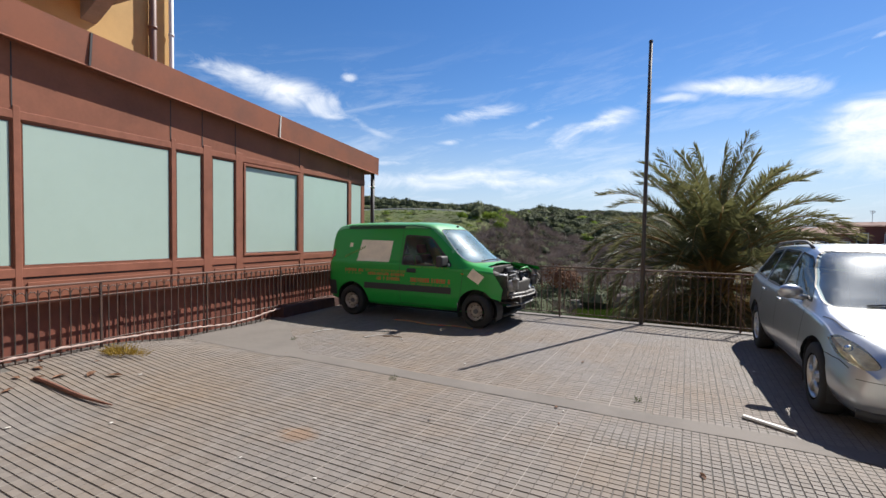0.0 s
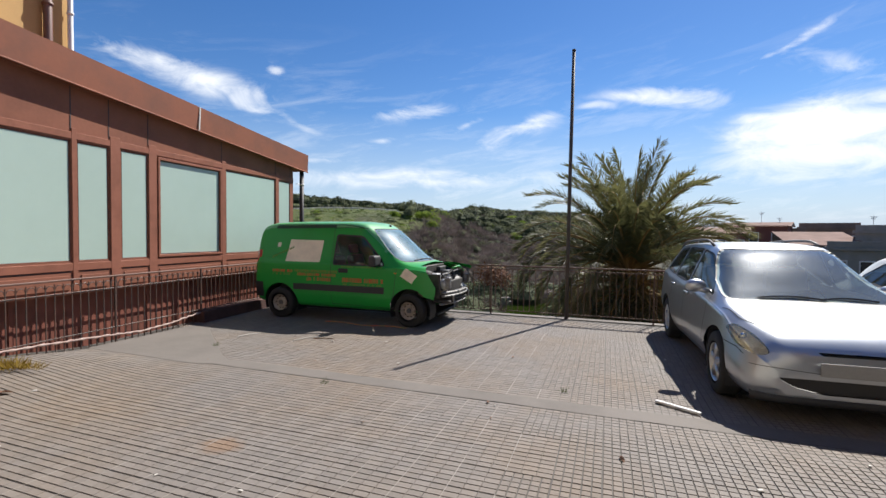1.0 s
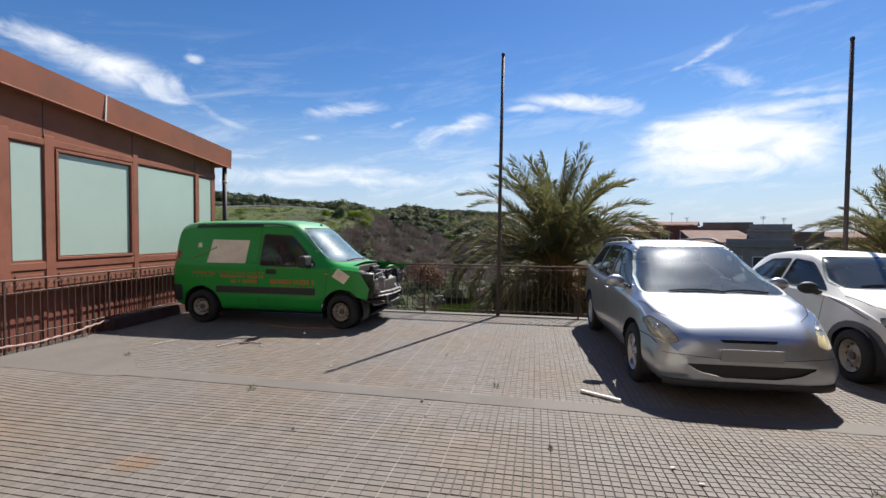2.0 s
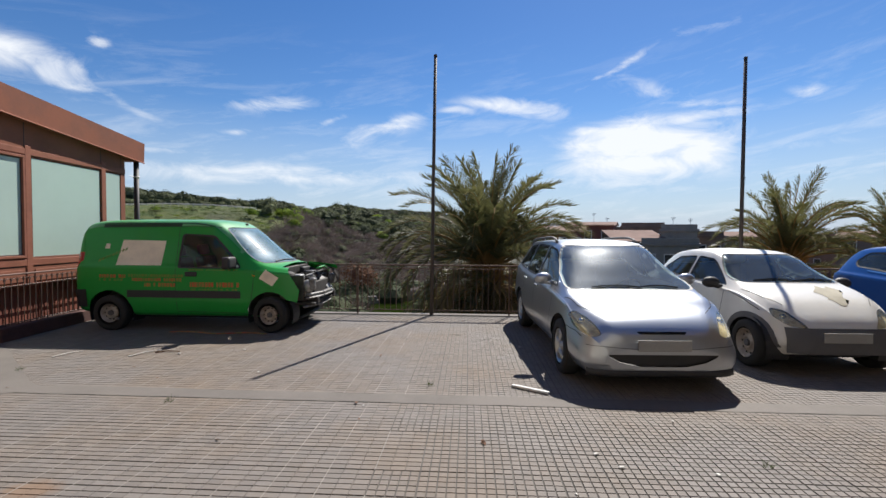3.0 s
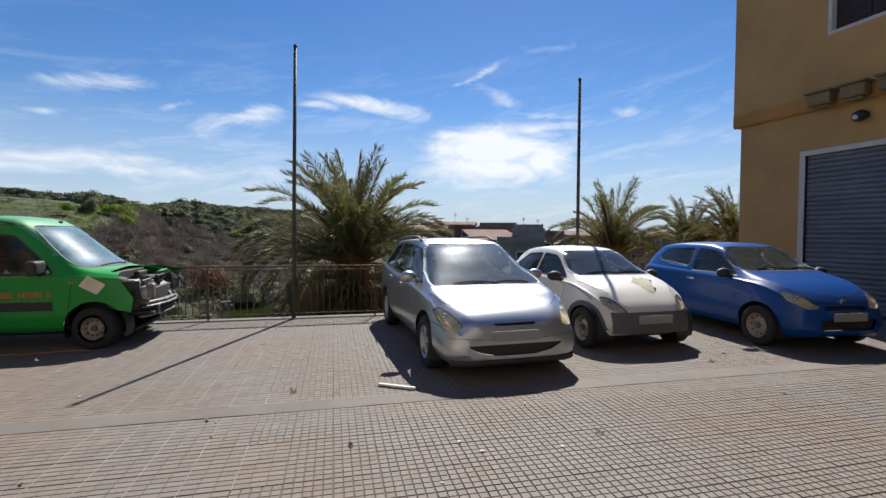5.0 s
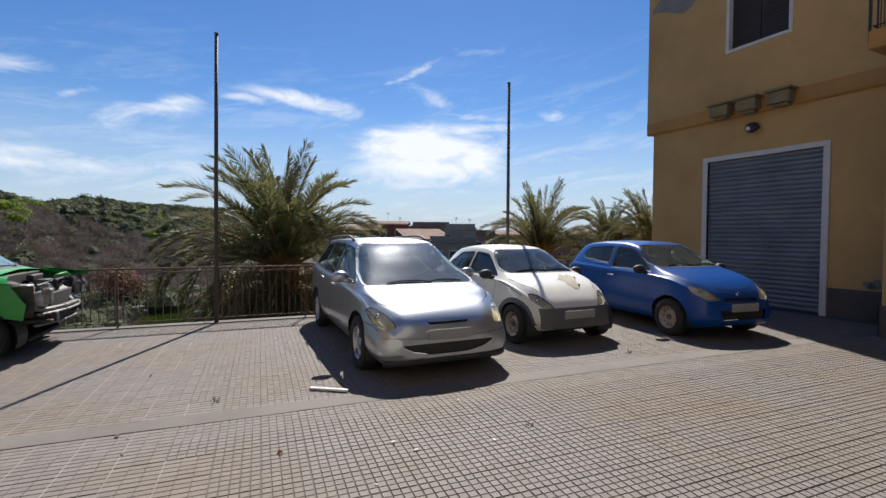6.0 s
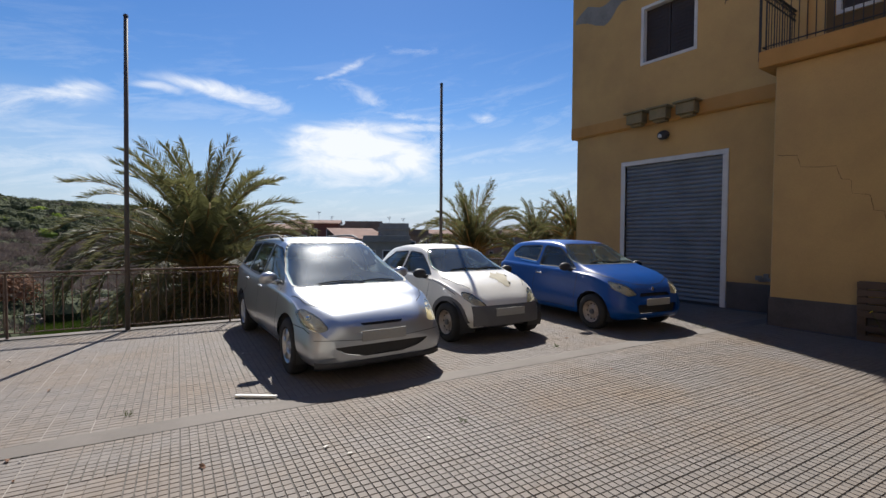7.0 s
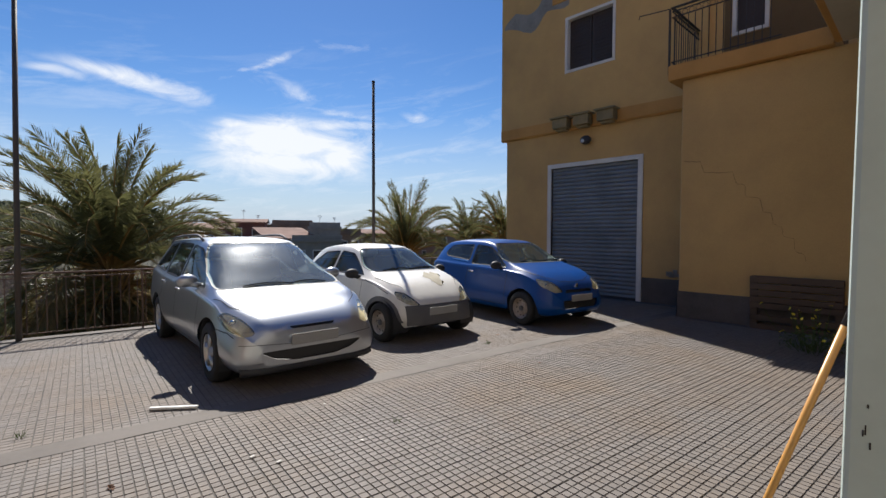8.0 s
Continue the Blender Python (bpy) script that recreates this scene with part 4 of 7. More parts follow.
BLUE = [(-1.74, 0.40, 0.62, 0.70, 0.52, 0.60, 0.57, 0.46), (-1.71, 0.33, 0.82, 0.98, 0.64, 0.72, 0.68, 0.56), (-1.64, 0.28, 0.95, 1.16, 0.72, 0.79, 0.75, 0.59),
        (-1.50, 0.25, 0.98, 1.33, 0.76, 0.82, 0.775, 0.58), (-1.25, 0.23, 0.97, 1.42, 0.77, 0.828, 0.785, 0.575), (-0.7, 0.20, 0.95, 1.46, 0.77, 0.83, 0.79, 0.58),
        (-0.2, 0.20, 0.935, 1.455, 0.77, 0.83, 0.79, 0.58), (0.1, 0.20, 0.93, 1.415, 0.77, 0.83, 0.79, 0.585), (0.45, 0.20, 0.925, 1.25, 0.77, 0.83, 0.79, 0.62),
        (0.85, 0.20, 0.91, 1.035, 0.77, 0.83, 0.785, 0.68), (1.10, 0.20, 0.88, 0.97, 0.77, 0.825, 0.77, 0.67), (1.35, 0.20, 0.81, 0.90, 0.75, 0.80, 0.735, 0.62),
        (1.55, 0.20, 0.70, 0.80, 0.70, 0.75, 0.68, 0.54), (1.70, 0.22, 0.58, 0.66, 0.60, 0.65, 0.58, 0.44), (1.79, 0.27, 0.44, 0.49, 0.42, 0.48, 0.42, 0.3)]
VAN = [(-1.895, 0.36, 0.80, 1.00, 0.66, 0.74, 0.74, 0.66), (-1.88, 0.32, 0.95, 1.40, 0.72, 0.78, 0.775, 0.67), (-1.84, 0.30, 1.00, 1.62, 0.75, 0.81, 0.80, 0.67),
       (-1.76, 0.28, 1.02, 1.73, 0.77, 0.828, 0.815, 0.66), (-1.55, 0.26, 1.03, 1.78, 0.78, 0.831, 0.82, 0.655), (-0.8, 0.24, 1.03, 1.80, 0.78, 0.831, 0.82, 0.655),
       (0.0, 0.24, 1.02, 1.80, 0.78, 0.831, 0.82, 0.65), (0.35, 0.24, 1.01, 1.775, 0.78, 0.831, 0.82, 0.65), (0.65, 0.24, 1.0, 1.66, 0.78, 0.831, 0.82, 0.655),
       (0.95, 0.24, 0.99, 1.42, 0.78, 0.831, 0.82, 0.68), (1.25, 0.24, 0.985, 1.17, 0.78, 0.83, 0.815, 0.72), (1.45, 0.24, 0.97, 1.06, 0.77, 0.828, 0.805, 0.73),
       (1.75, 0.25, 0.92, 1.0, 0.76, 0.815, 0.785, 0.71), (1.92, 0.28, 0.80, 0.88, 0.72, 0.77, 0.73, 0.64), (2.0, 0.34, 0.66, 0.70, 0.6, 0.66, 0.6, 0.5)]



def at_car(x, y, fx, fy, z=0.0):
    return Matrix.Translation((x, y, z)) @ Matrix.Rotation(math.atan2(fy, fx), 4, "Z")


M["silver_paint"] = material("silver_car_paint", (0.46, 0.485, 0.52), 0.32, metal=0.75, grain=0.02, stain=0.06, coat=0.6)
M["white_paint"] = material("white_car_paint", (0.70, 0.69, 0.645), 0.4, grain=0.02, stain=0.12, stain_size=2.5, coat=0.4)
M["blue_paint"] = material("blue_car_paint", (0.002, 0.056, 0.25), 0.34, grain=0.03, stain=0.1, coat=0.2, spec=0.3)
M["green_paint"] = material("green_van_paint", (0.012, 0.275, 0.038), 0.45, grain=0.03, stain=0.14, stain_size=1.5, stain_color=(0.012, 0.19, 0.035), coat=0.3, spec=0.35)
# paler van green: the roof's sun and sky sheen is put into the colour
M["roof_sheen_green"] = material("sky_sheen_green", (0.10, 0.36, 0.14), 0.5, grain=0.05, stain=0.2, stain_size=2.0, stain_color=(0.05, 0.30, 0.09), coat=0.5)
M["scraped"] = material("dull_scraped_metal", (0.22, 0.22, 0.215), 0.55, metal=0.4, grain=0.3, grain_size=25, stain=0.5, stain_size=10, stain_color=(0.08, 0.07, 0.06))
M["fender"] = material("grey_brown_liner", (0.15, 0.13, 0.11), 0.8, grain=0.2, stain=0.3, stain_size=6)
M["tyre"] = material("tyre_rubber", (0.022, 0.021, 0.02), 0.85, grain=0.2, bump=0.2)
M["black_plastic"] = material("black_plastic", (0.028, 0.028, 0.03), 0.6, grain=0.1, bump=0.1, bump_size=300)
M["grey_plastic"] = material("grey_plastic", (0.10, 0.10, 0.105), 0.6)
M["alloy"] = material("alloy_wheel", (0.55, 0.55, 0.55), 0.35, metal=0.85)
M["steel_rim"] = material("dusty_steel_rim", (0.40, 0.35, 0.30), 0.6, metal=0.3, grain=0.15, grain_size=50, stain=0.35, stain_size=9, stain_color=(0.16, 0.11, 0.08))
M["chrome"] = material("chrome", (0.75, 0.75, 0.75), 0.12, metal=1.0, grain=0.0, stain=0.0)
M["lamp_bowl"] = material("headlight_bowl", (0.82, 0.77, 0.60), 0.4, metal=0.0, grain=0.2, grain_size=40, stain=0.4, stain_size=18, stain_color=(0.42, 0.34, 0.20))
M["lens_glass"] = glass_material("yellowed_lens", (1.0, 0.92, 0.68), 0.95, 0.22, 0.0)
M["amber"] = material("amber_lens", (0.62, 0.24, 0.03), 0.2, coat=0.6)
M["red_lens"] = material("red_lens", (0.35, 0.02, 0.015), 0.2, coat=0.7)
M["seat"] = material("car_seat_cloth", (0.06, 0.06, 0.065), 0.9, grain=0.2)
M["dash"] = material("dashboard", (0.045, 0.045, 0.05), 0.7)
M["plate"] = material("plain_plate", (0.30, 0.30, 0.29), 0.5)
M["auto_glass"] = glass_material("car_window", (0.60, 0.80, 0.76), 0.60, 0.04, 0.0, 0.8)
M["screen_glass"] = glass_material("windscreen", (0.66, 0.92, 0.90), 0.95, 0.07, 0.003)
# bluish film: dust, with reflected sky put into its colour
M["silver_screen"] = glass_material("sunlit_windscreen", (0.72, 0.92, 0.92), 0.85, 0.15, 0.010, 1.15, (0.42, 0.52, 0.62), 0.30)
# the blue film paints the sky's reflection on the van's screen
M["sky_film_glass"] = glass_material("sky_film_windscreen", (0.55, 0.80, 0.95), 0.7, 0.34, 0.012, 0.3, (0.28, 0.48, 0.62), 0.36)
M["sticker"] = material("brown_paper_patch", (0.84, 0.72, 0.56), 0.75, grain=0.08, stain=0.2, stain_size=4)
M["sticker_pale"] = material("pale_paper_patch", (0.36, 0.33, 0.25), 0.75, grain=0.08, stain=0.2, stain_size=4)
M["red_letter"] = material("faded_red_lettering", (0.50, 0.09, 0.03), 0.6, grain=0.3, grain_size=40, stain=0.5, stain_size=12, stain_color=(0.12, 0.25, 0.05))
M["faint_letter"] = material("washed_out_lettering", (0.16, 0.21, 0.03), 0.6, grain=0.3, grain_size=40, stain=0.5, stain_size=12, stain_color=(0.03, 0.32, 0.05))
M["dark_green"] = material("dark_green_strip", (0.012, 0.05, 0.022), 0.5, grain=0.2)
M["engine"] = material("dirty_engine", (0.055, 0.05, 0.046), 0.7, metal=0.3, grain=0.4, grain_size=30, stain=0.5, stain_size=8)
M["bare_metal"] = material("scraped_metal", (0.36, 0.36, 0.35), 0.5, metal=0.4, grain=0.25, grain_size=25, stain=0.4, stain_size=12)


def wheel(car, x, y, r, rim, style, side, turn=0.0, flat=0.0):
    """One road wheel; its outer face looks along side * y."""
    w = 0.19
    pr = [(r * 0.66, -0.5), (r * 0.80, -0.52), (r * 0.93, -0.48), (r * 0.985, -0.38), (r, -0.2), (r, 0.2), (r * 0.985, 0.38), (r * 0.93, 0.48), (r * 0.80, 0.52), (r * (rim + 0.02), 0.5), (r * (rim - 0.02), 0.36)]
    m = Matrix.Translation((x, y, r)) @ Matrix.Rotation(turn, 4, "Z")
    hub = part("wheel", lathe([(a, b * w) for a, b in pr]), M["tyre"], car, "black road wheel", smooth=True, at=m)
    s = side
    face = [(r * rim, 0.47 * w * s), (r * (rim - 0.035), 0.44 * w * s), (r * (rim - 0.05), 0.30 * w * s), (r * (rim - 0.12), 0.20 * w * s)]
    if style == "alloy":
        bm = lathe(face)
        for k in range(5):
            a = 2 * math.pi * k / 5 + 0.3
            for spread in (-0.10, 0.10):
                d0, d1 = Vector((math.cos(a + spread), 0, math.sin(a + spread))), Vector((math.cos(a + spread * 0.6), 0, math.sin(a + spread * 0.6)))
                tube([d1 * r * 0.10 + Vector((0, 0.36 * w * s, 0)), d0 * r * 0.36 + Vector((0, 0.37 * w * s, 0)), d0 * r * 0.59 + Vector((0, 0.34 * w * s, 0))], [0.022, 0.018, 0.02], 6, bm)
        lathe([(0.065, 0.30 * w * s), (0.06, 0.42 * w * s), (0.02, 0.45 * w * s), (0.001, 0.45 * w * s)], 20, bm)
        part("rim", bm, M["alloy"], hub, "silver five-spoke alloy rim", smooth=True)
        part("brake", lathe([(r * 0.52, 0.05 * w * s), (0.001, 0.05 * w * s)], 24), M["grey_plastic"], hub)
    else:
        bm = lathe(face + [(r * (rim - 0.14), 0.12 * w * s), (r * 0.34, 0.22 * w * s), (r * 0.26, 0.33 * w * s), (r * 0.22, 0.33 * w * s), (r * 0.18, 0.26 * w * s), (0.001, 0.26 * w * s)])
        part("rim", bm, M["steel_rim"], hub, "dusty pressed-steel rim", smooth=True)
        for k in range(10):
            holes = bmesh.new()
            a = 2 * math.pi * k / 10
            c = Vector((math.cos(a) * r * (rim - 0.155), 0.17 * w * s, math.sin(a) * r * (rim - 0.155)))
            vs = [holes.verts.new(c + Vector((math.cos(a + b) * 0.019, 0.006 * s, math.sin(a + b) * 0.014))) for b in [2 * math.pi * j / 8 for j in range(8)]]
            holes.faces.new(vs)
            part("vent", holes, M["tyre"], hub)
        cap = lathe([(r * 0.15, 0.26 * w * s), (r * 0.14, 0.40 * w * s), (0.001, 0.42 * w * s)], 16)
        part("hub_cap", cap, M["grey_plastic"], hub)
    return hub


def strip(stations, points, width, side, lift=0.003, n=6):
    """A ribbon on the flank along (x, z) points."""
    bm = bmesh.new()
    pts = []
    for (a, b) in zip(points, points[1:]):
        pts += [(a[0] + (b[0] - a[0]) * k / n, a[1] + (b[1] - a[1]) * k / n) for k in range(n)]
    pts.append(points[-1])
    last = None
    for k, (x, z) in enumerate(pts):
        p, q = pts[max(k - 1, 0)], pts[min(k + 1, len(pts) - 1)]
        d = Vector((q[0] - p[0], q[1] - p[1])).normalized() * (width / 2)
        row = []
        for s in (-1, 1):
            xx, zz = x - d.y * s, z + d.x * s
            row.append(bm.verts.new((xx, side * (flank(stations, xx, zz) + lift), zz)))
        if last:
            bm.faces.new((last[0], row[0], row[1], last[1]))
        last = row
    bmesh.ops.recalc_face_normals(bm, faces=bm.faces)
    return bm


def patch(stations, corners, side, lift=0.004, n=8):
    """A thin sheet on the flank between four (x, z) corners."""
    bm = bmesh.new()
    a, b, c, d = [Vector(p) for p in corners]
    rows = []
    for i in range(n + 1):
        row = []
        for j in range(n + 1):
            u, v = i / n, j / n
            p = (a * (1 - u) + b * u) * (1 - v) + (d * (1 - u) + c * u) * v
            row.append(bm.verts.new((p.x, side * (flank(stations, p.x, p.y) + lift), p.y)))
        rows.append(row)
    for r, s in zip(rows, rows[1:]):
        for j in range(n):
            bm.faces.new((r[j], s[j], s[j + 1], r[j + 1]))
    bmesh.ops.recalc_face_normals(bm, faces=bm.faces)
    return bm


def seat(car, x, y, z, high=True):
    bm = box(x - 0.28, x + 0.24, y - 0.24, y + 0.24, z, z + 0.16, 0.05, seg=3)
    back = bmesh.new()
    box(-0.07, 0.07, -0.23, 0.23, 0.0, 0.62, 0.055, back, 3)
    if high:
        box(-0.05, 0.05, -0.13, 0.13, 0.66, 0.84, 0.045, back, 3)
    back.transform(Matrix.Translation((x - 0.26, y, z + 0.12)) @ Matrix.Rotation(radians(-14), 4, "Y"))
    part("seat", bm, M["seat"], car, smooth=True)
    part("seat_back", back, M["seat"], car, "dark seat back with headrest", smooth=True)


def steering(car, x, y, z):
    bm = bmesh.new()
    pts = [(0, 0.175 * math.cos(a), 0.175 * math.sin(a)) for a in [2 * math.pi * k / 20 for k in range(21)]]
    tube(pts, 0.013, 6, bm, caps=False)
    tube([(0, -0.17, 0), (0, 0.17, 0)], 0.014, 6, bm)
    tube([(0, 0, 0), (0.3, 0, -0.08)], 0.03, 8, bm)
    bm.transform(Matrix.Translation((x, y, z)) @ Matrix.Rotation(radians(24), 4, "Y"))
    part("steering_wheel", bm, M["black_plastic"], car, smooth=True)


def build_car(name, label, at, st, paint, wb, r, windows, screen, rear, lamps, grilles, seams, style="steel", paints=None, track=0.745, handles=(), mirror=(0.72, 0.97), mirror_mat=None,
              tail=None, rails=False, wipers=True, arch=0.055, bay=None, glass="auto_glass", group="parked cars", steer=0.0, moulding=None, bonnet=(), screen_mat="screen_glass", bulge=0.0):
    car = thing(name, label, "van" if name == "van" else "car", at, group)
    bm = body_mesh(st)

    def bow(x, y, z):
        """How far the screen's sides sweep back from its middle."""
        ease = lambda t: t * t * (3 - 2 * t)
        return bulge * (abs(y) / 0.72) ** 2 * ease(min(max((z - 0.88) / 0.25, 0), 1)) * ease(min(max((x - 0.15) / 0.6, 0), 1))

    if bulge:
        for v in bm.verts:
            v.co.x -= bow(*v.co)
    right, left = (lambda c: c.y < -0.35), (lambda c: c.y > 0.35)
    panes = []
    for poly in windows:
        for keep in (right, left):
            panes.append(("side_window", cut_out(bm, rounded(poly, 0.06), "side", keep), glass))
    panes.append(("windscreen", cut_out(bm, rounded(screen, 0.09), "front", lambda c: c.x > 0.0), screen_mat))
    panes.append(("rear_window", cut_out(bm, rounded(rear, 0.08), "front", lambda c: c.x < -0.9), glass))
    lens = []
    for poly in lamps:
        for s in (-1, 1):
            lens.append(cut_out(bm, rounded([(a * s, b) for a, b in poly], 0.05), "front", lambda c, s=s: c.x > wb / 2 + 0.05 and c.y * s > 0))
    dark = [cut_out(bm, rounded(poly, 0.04), "front", lambda c: c.x > wb / 2 + 0.2) for poly in grilles]
    tails = []
    for poly in tail or ():
        for s in (-1, 1):
            tails.append(cut_out(bm, rounded([(a * s, b) for a, b in poly], 0.03), "front", lambda c, s=s: c.x < st[0][0] + 0.16 and c.y * s > 0))
    gone = cut_out(bm, rounded(bay, 0.05), "top", lambda c: c.z > 0.72) if bay else None
    if bay:
        bmesh.ops.bisect_plane(bm, geom=bm.verts[:] + bm.edges[:] + bm.faces[:], plane_co=(1.60, 0, 0.93), plane_no=(0.38, 0, 0.25), clear_outer=True)
        bmesh.ops.bisect_plane(bm, geom=bm.verts[:] + bm.edges[:] + bm.faces[:], plane_co=(1.755, 0, 0.6), plane_no=(1, 0, -0.15), clear_outer=True)
        bmesh.ops.bisect_plane(bm, geom=bm.verts[:] + bm.edges[:] + bm.faces[:], plane_co=(1.6, 0, 0.52), plane_no=(0.25, 0, 1))
        bmesh.ops.delete(bm, geom=[f for f in bm.faces if f.calc_center_median().x > wb / 2 + 0.1 and f.calc_center_median().z < 0.52 - 0.25 * (f.calc_center_median().x - 1.6)], context="FACES")
    for x in (-wb / 2, wb / 2):
        ring = [(x + (r + arch) * math.cos(a), r + (r + arch) * math.sin(a)) for a in [2 * math.pi * k / 22 for k in range(22)]]
        for keep in (lambda c: c.y < -0.42, lambda c: c.y > 0.42):
            cut_out(bm, ring, "side", keep).free()
    top = None
    # upward roof faces split off for the green that carries the painted sheen
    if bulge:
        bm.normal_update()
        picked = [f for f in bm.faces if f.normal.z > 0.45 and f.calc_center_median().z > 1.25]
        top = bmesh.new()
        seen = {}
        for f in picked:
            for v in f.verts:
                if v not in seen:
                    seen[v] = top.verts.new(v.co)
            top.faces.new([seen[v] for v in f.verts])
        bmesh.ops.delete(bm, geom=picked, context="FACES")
    body = part("body", bm, M[paint], car, smooth=True)
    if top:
        part("roof", top, M["roof_sheen_green"], car, "pale green roof with sky sheen in its colour", smooth=True)
    for nm, piece, g in panes:
        rim = bmesh.new()
        vs = {v: rim.verts.new(v.co - v.normal * 0.001) for v in piece.verts}
        piece.normal_update()
        edge = [e for e in piece.edges if len(e.link_faces) == 1]
        centre = sum((v.co for v in piece.verts), Vector()) / max(len(piece.verts), 1)
        for e in edge:
            a, b = e.verts
            ia, ib = a.co + (centre - a.co).normalized() * 0.028 - a.normal * 0.003, b.co + (centre - b.co).normalized() * 0.028 - b.normal * 0.003
            oa, ob_ = a.co + (a.co - centre).normalized() * 0.006 + a.normal * 0.002, b.co + (b.co - centre).normalized() * 0.006 + b.normal * 0.002
            rim.faces.new([rim.verts.new(p) for p in (oa, ob_, ib, ia)])
        bmesh.ops.delete(rim, geom=[v for v in vs.values()], context="VERTS")
        pane = part(nm, inset_copy(piece, 0.006), M[g], car, "tinted glass", smooth=True)
        pane.visible_shadow = False
        part("seal", rim, M["black_plastic"], pane, "black rubber seal")
    for piece in lens:
        bowl = bmesh.new()
        seen = {v: bowl.verts.new(v.co) for v in piece.verts}
        for f in piece.faces:
            bowl.faces.new([seen[v] for v in f.verts])
        mid = sum((v.co for v in piece.verts), Vector()) / max(len(piece.verts), 1)
        edge = bmesh.new()
        piece.normal_update()
        for e in piece.edges:
            if len(e.link_faces) == 1:
                a, b = e.verts
                edge.faces.new([edge.verts.new(p) for p in (a.co + a.normal * 0.002, b.co + b.normal * 0.002, b.co + (mid - b.co).normalized() * 0.012 - b.normal * 0.02, a.co + (mid - a.co).normalized() * 0.012 - a.normal * 0.02)])
        lamp = part("headlight", inset_copy(bowl, 0.022), M["lamp_bowl"], car, "cloudy yellowed headlight", smooth=True)
        part("bulb", ellipsoid(tuple(mid + Vector((-0.045, 0.0, 0.0))), (0.035, 0.04, 0.04)), M["chrome"], lamp, smooth=True)
        lens_ob = part("lens", inset_copy(piece, -0.002), M["lens_glass"], lamp, "yellowed clear lens", smooth=True)
        lens_ob.visible_shadow = False
        part("lamp_seal", edge, M["black_plastic"], lamp, "dark gap round the lamp")
    for piece in tails:
        part("tail_light", inset_copy(piece, -0.002), M["red_lens"], car, smooth=True)
    for k, piece in enumerate(dark):
        part("grille", inset_copy(piece, 0.03), M["black_plastic"], car, "black front intake", smooth=True)
    if gone:
        gone.free()
    # wheels, and dark linings over them
    for x in (-wb / 2, wb / 2):
        for s in (-1, 1):
            wheel(car, x, s * track, r, 0.53 if name == "van" else 0.61, style, s, steer if x > 0 else 0.0)
            lin = bmesh.new()
            arcs = [[lin.verts.new((x + (r + arch) * math.cos(a), s * y, r + (r + arch) * math.sin(a))) for a in [math.pi * (-0.12 + 1.24 * k / 18) for k in range(19)]] for y in (flank(st, x, r * 1.2) - 0.012, 0.50)]
            for k in range(18):
                lin.faces.new((arcs[0][k], arcs[0][k + 1], arcs[1][k + 1], arcs[1][k]))
            lin.faces.new(arcs[1])
            part("wheel_arch", lin, M["black_plastic"], car)
    for poly in seams:
        for s in (-1, 1):
            part("seam", strip(st, poly, 0.008, s), M["black_plastic"], body, "panel gap")
    for line in bonnet:
        for sg in (-1, 1):
            bm = bmesh.new()
            last = None
            for a, b in zip(line, line[1:]):
                for k in range(9):
                    x, y = a[0] + (b[0] - a[0]) * k / 8, a[1] + (b[1] - a[1]) * k / 8
                    d = Vector((b[1] - a[1], a[0] - b[0])).normalized() * 0.0035
                    row = [bm.verts.new((x + d.x * e, sg * (y + d.y * e), deck(st, x + d.x * e, y + d.y * e) + 0.003)) for e in (-1, 1)]
                    if last:
                        bm.faces.new((last[0], row[0], row[1], last[1]))
                    last = row
            part("seam", bm, M["black_plastic"], body, "bonnet gap")
    for (hx, hz, hm) in handles:
        for s in (-1, 1):
            y = s * (flank(st, hx, hz) + 0.018)
            part("door_handle", box(hx - 0.085, hx + 0.085, y - 0.016, y + 0.016, hz - 0.014, hz + 0.018, 0.009, seg=2), M[hm], car, smooth=True)
    if moulding:
        for s in (-1, 1):
            (x0, x1, z, h) = moulding
            part("side_moulding", strip(st, [(x0, z), (x1, z)], h, s, 0.012, 20), M["black_plastic"], car, "black plastic side moulding")
    # mirrors
    mx, mz = mirror
    for s in (-1, 1):
        y = s * (flank(st, mx, mz) + 0.12)
        shell = ellipsoid((mx - 0.01, y, mz + 0.05), (0.065, 0.115, 0.075))
        if name == "van":
            shell = box(mx - 0.08, mx + 0.06, y - 0.125, y + 0.125, mz - 0.04, mz + 0.15, 0.05, seg=3)
        bmesh.ops.bisect_plane(shell, geom=shell.verts[:] + shell.edges[:] + shell.faces[:], plane_co=(mx - 0.05, 0, 0), plane_no=(-1, 0, 0), clear_outer=True)
        tube([(mx, y, mz + 0.02), (mx + 0.02, s * (flank(st, mx, mz) - 0.01), mz - 0.01)], [0.03, 0.035], 8, shell)
        mir = part("mirror", shell, M[mirror_mat or paint], car, "door mirror", smooth=True)
        part("mirror_glass", ellipsoid((mx - 0.052, y, mz + 0.05), (0.004, 0.10, 0.062)), M["chrome"], mir, smooth=True)
    # cabin
    cz = r + 0.02
    floor = box(-wb / 2 - 0.1, wb / 2 - 0.35, -0.68, 0.68, cz - 0.05, cz, 0.01)
    part("cabin_floor", floor, M["dash"], car)
    for y in (-0.36, 0.36):
        seat(car, 0.0, y, cz + 0.12)
    if name != "van":
        part("rear_bench", box(-wb / 2 + 0.12, -wb / 2 + 0.6, -0.6, 0.6, cz + 0.05, cz + 0.32, 0.06, seg=3), M["seat"], car, smooth=True)
        back = box(-0.08, 0.08, -0.6, 0.6, 0, 0.55, 0.05, seg=3)
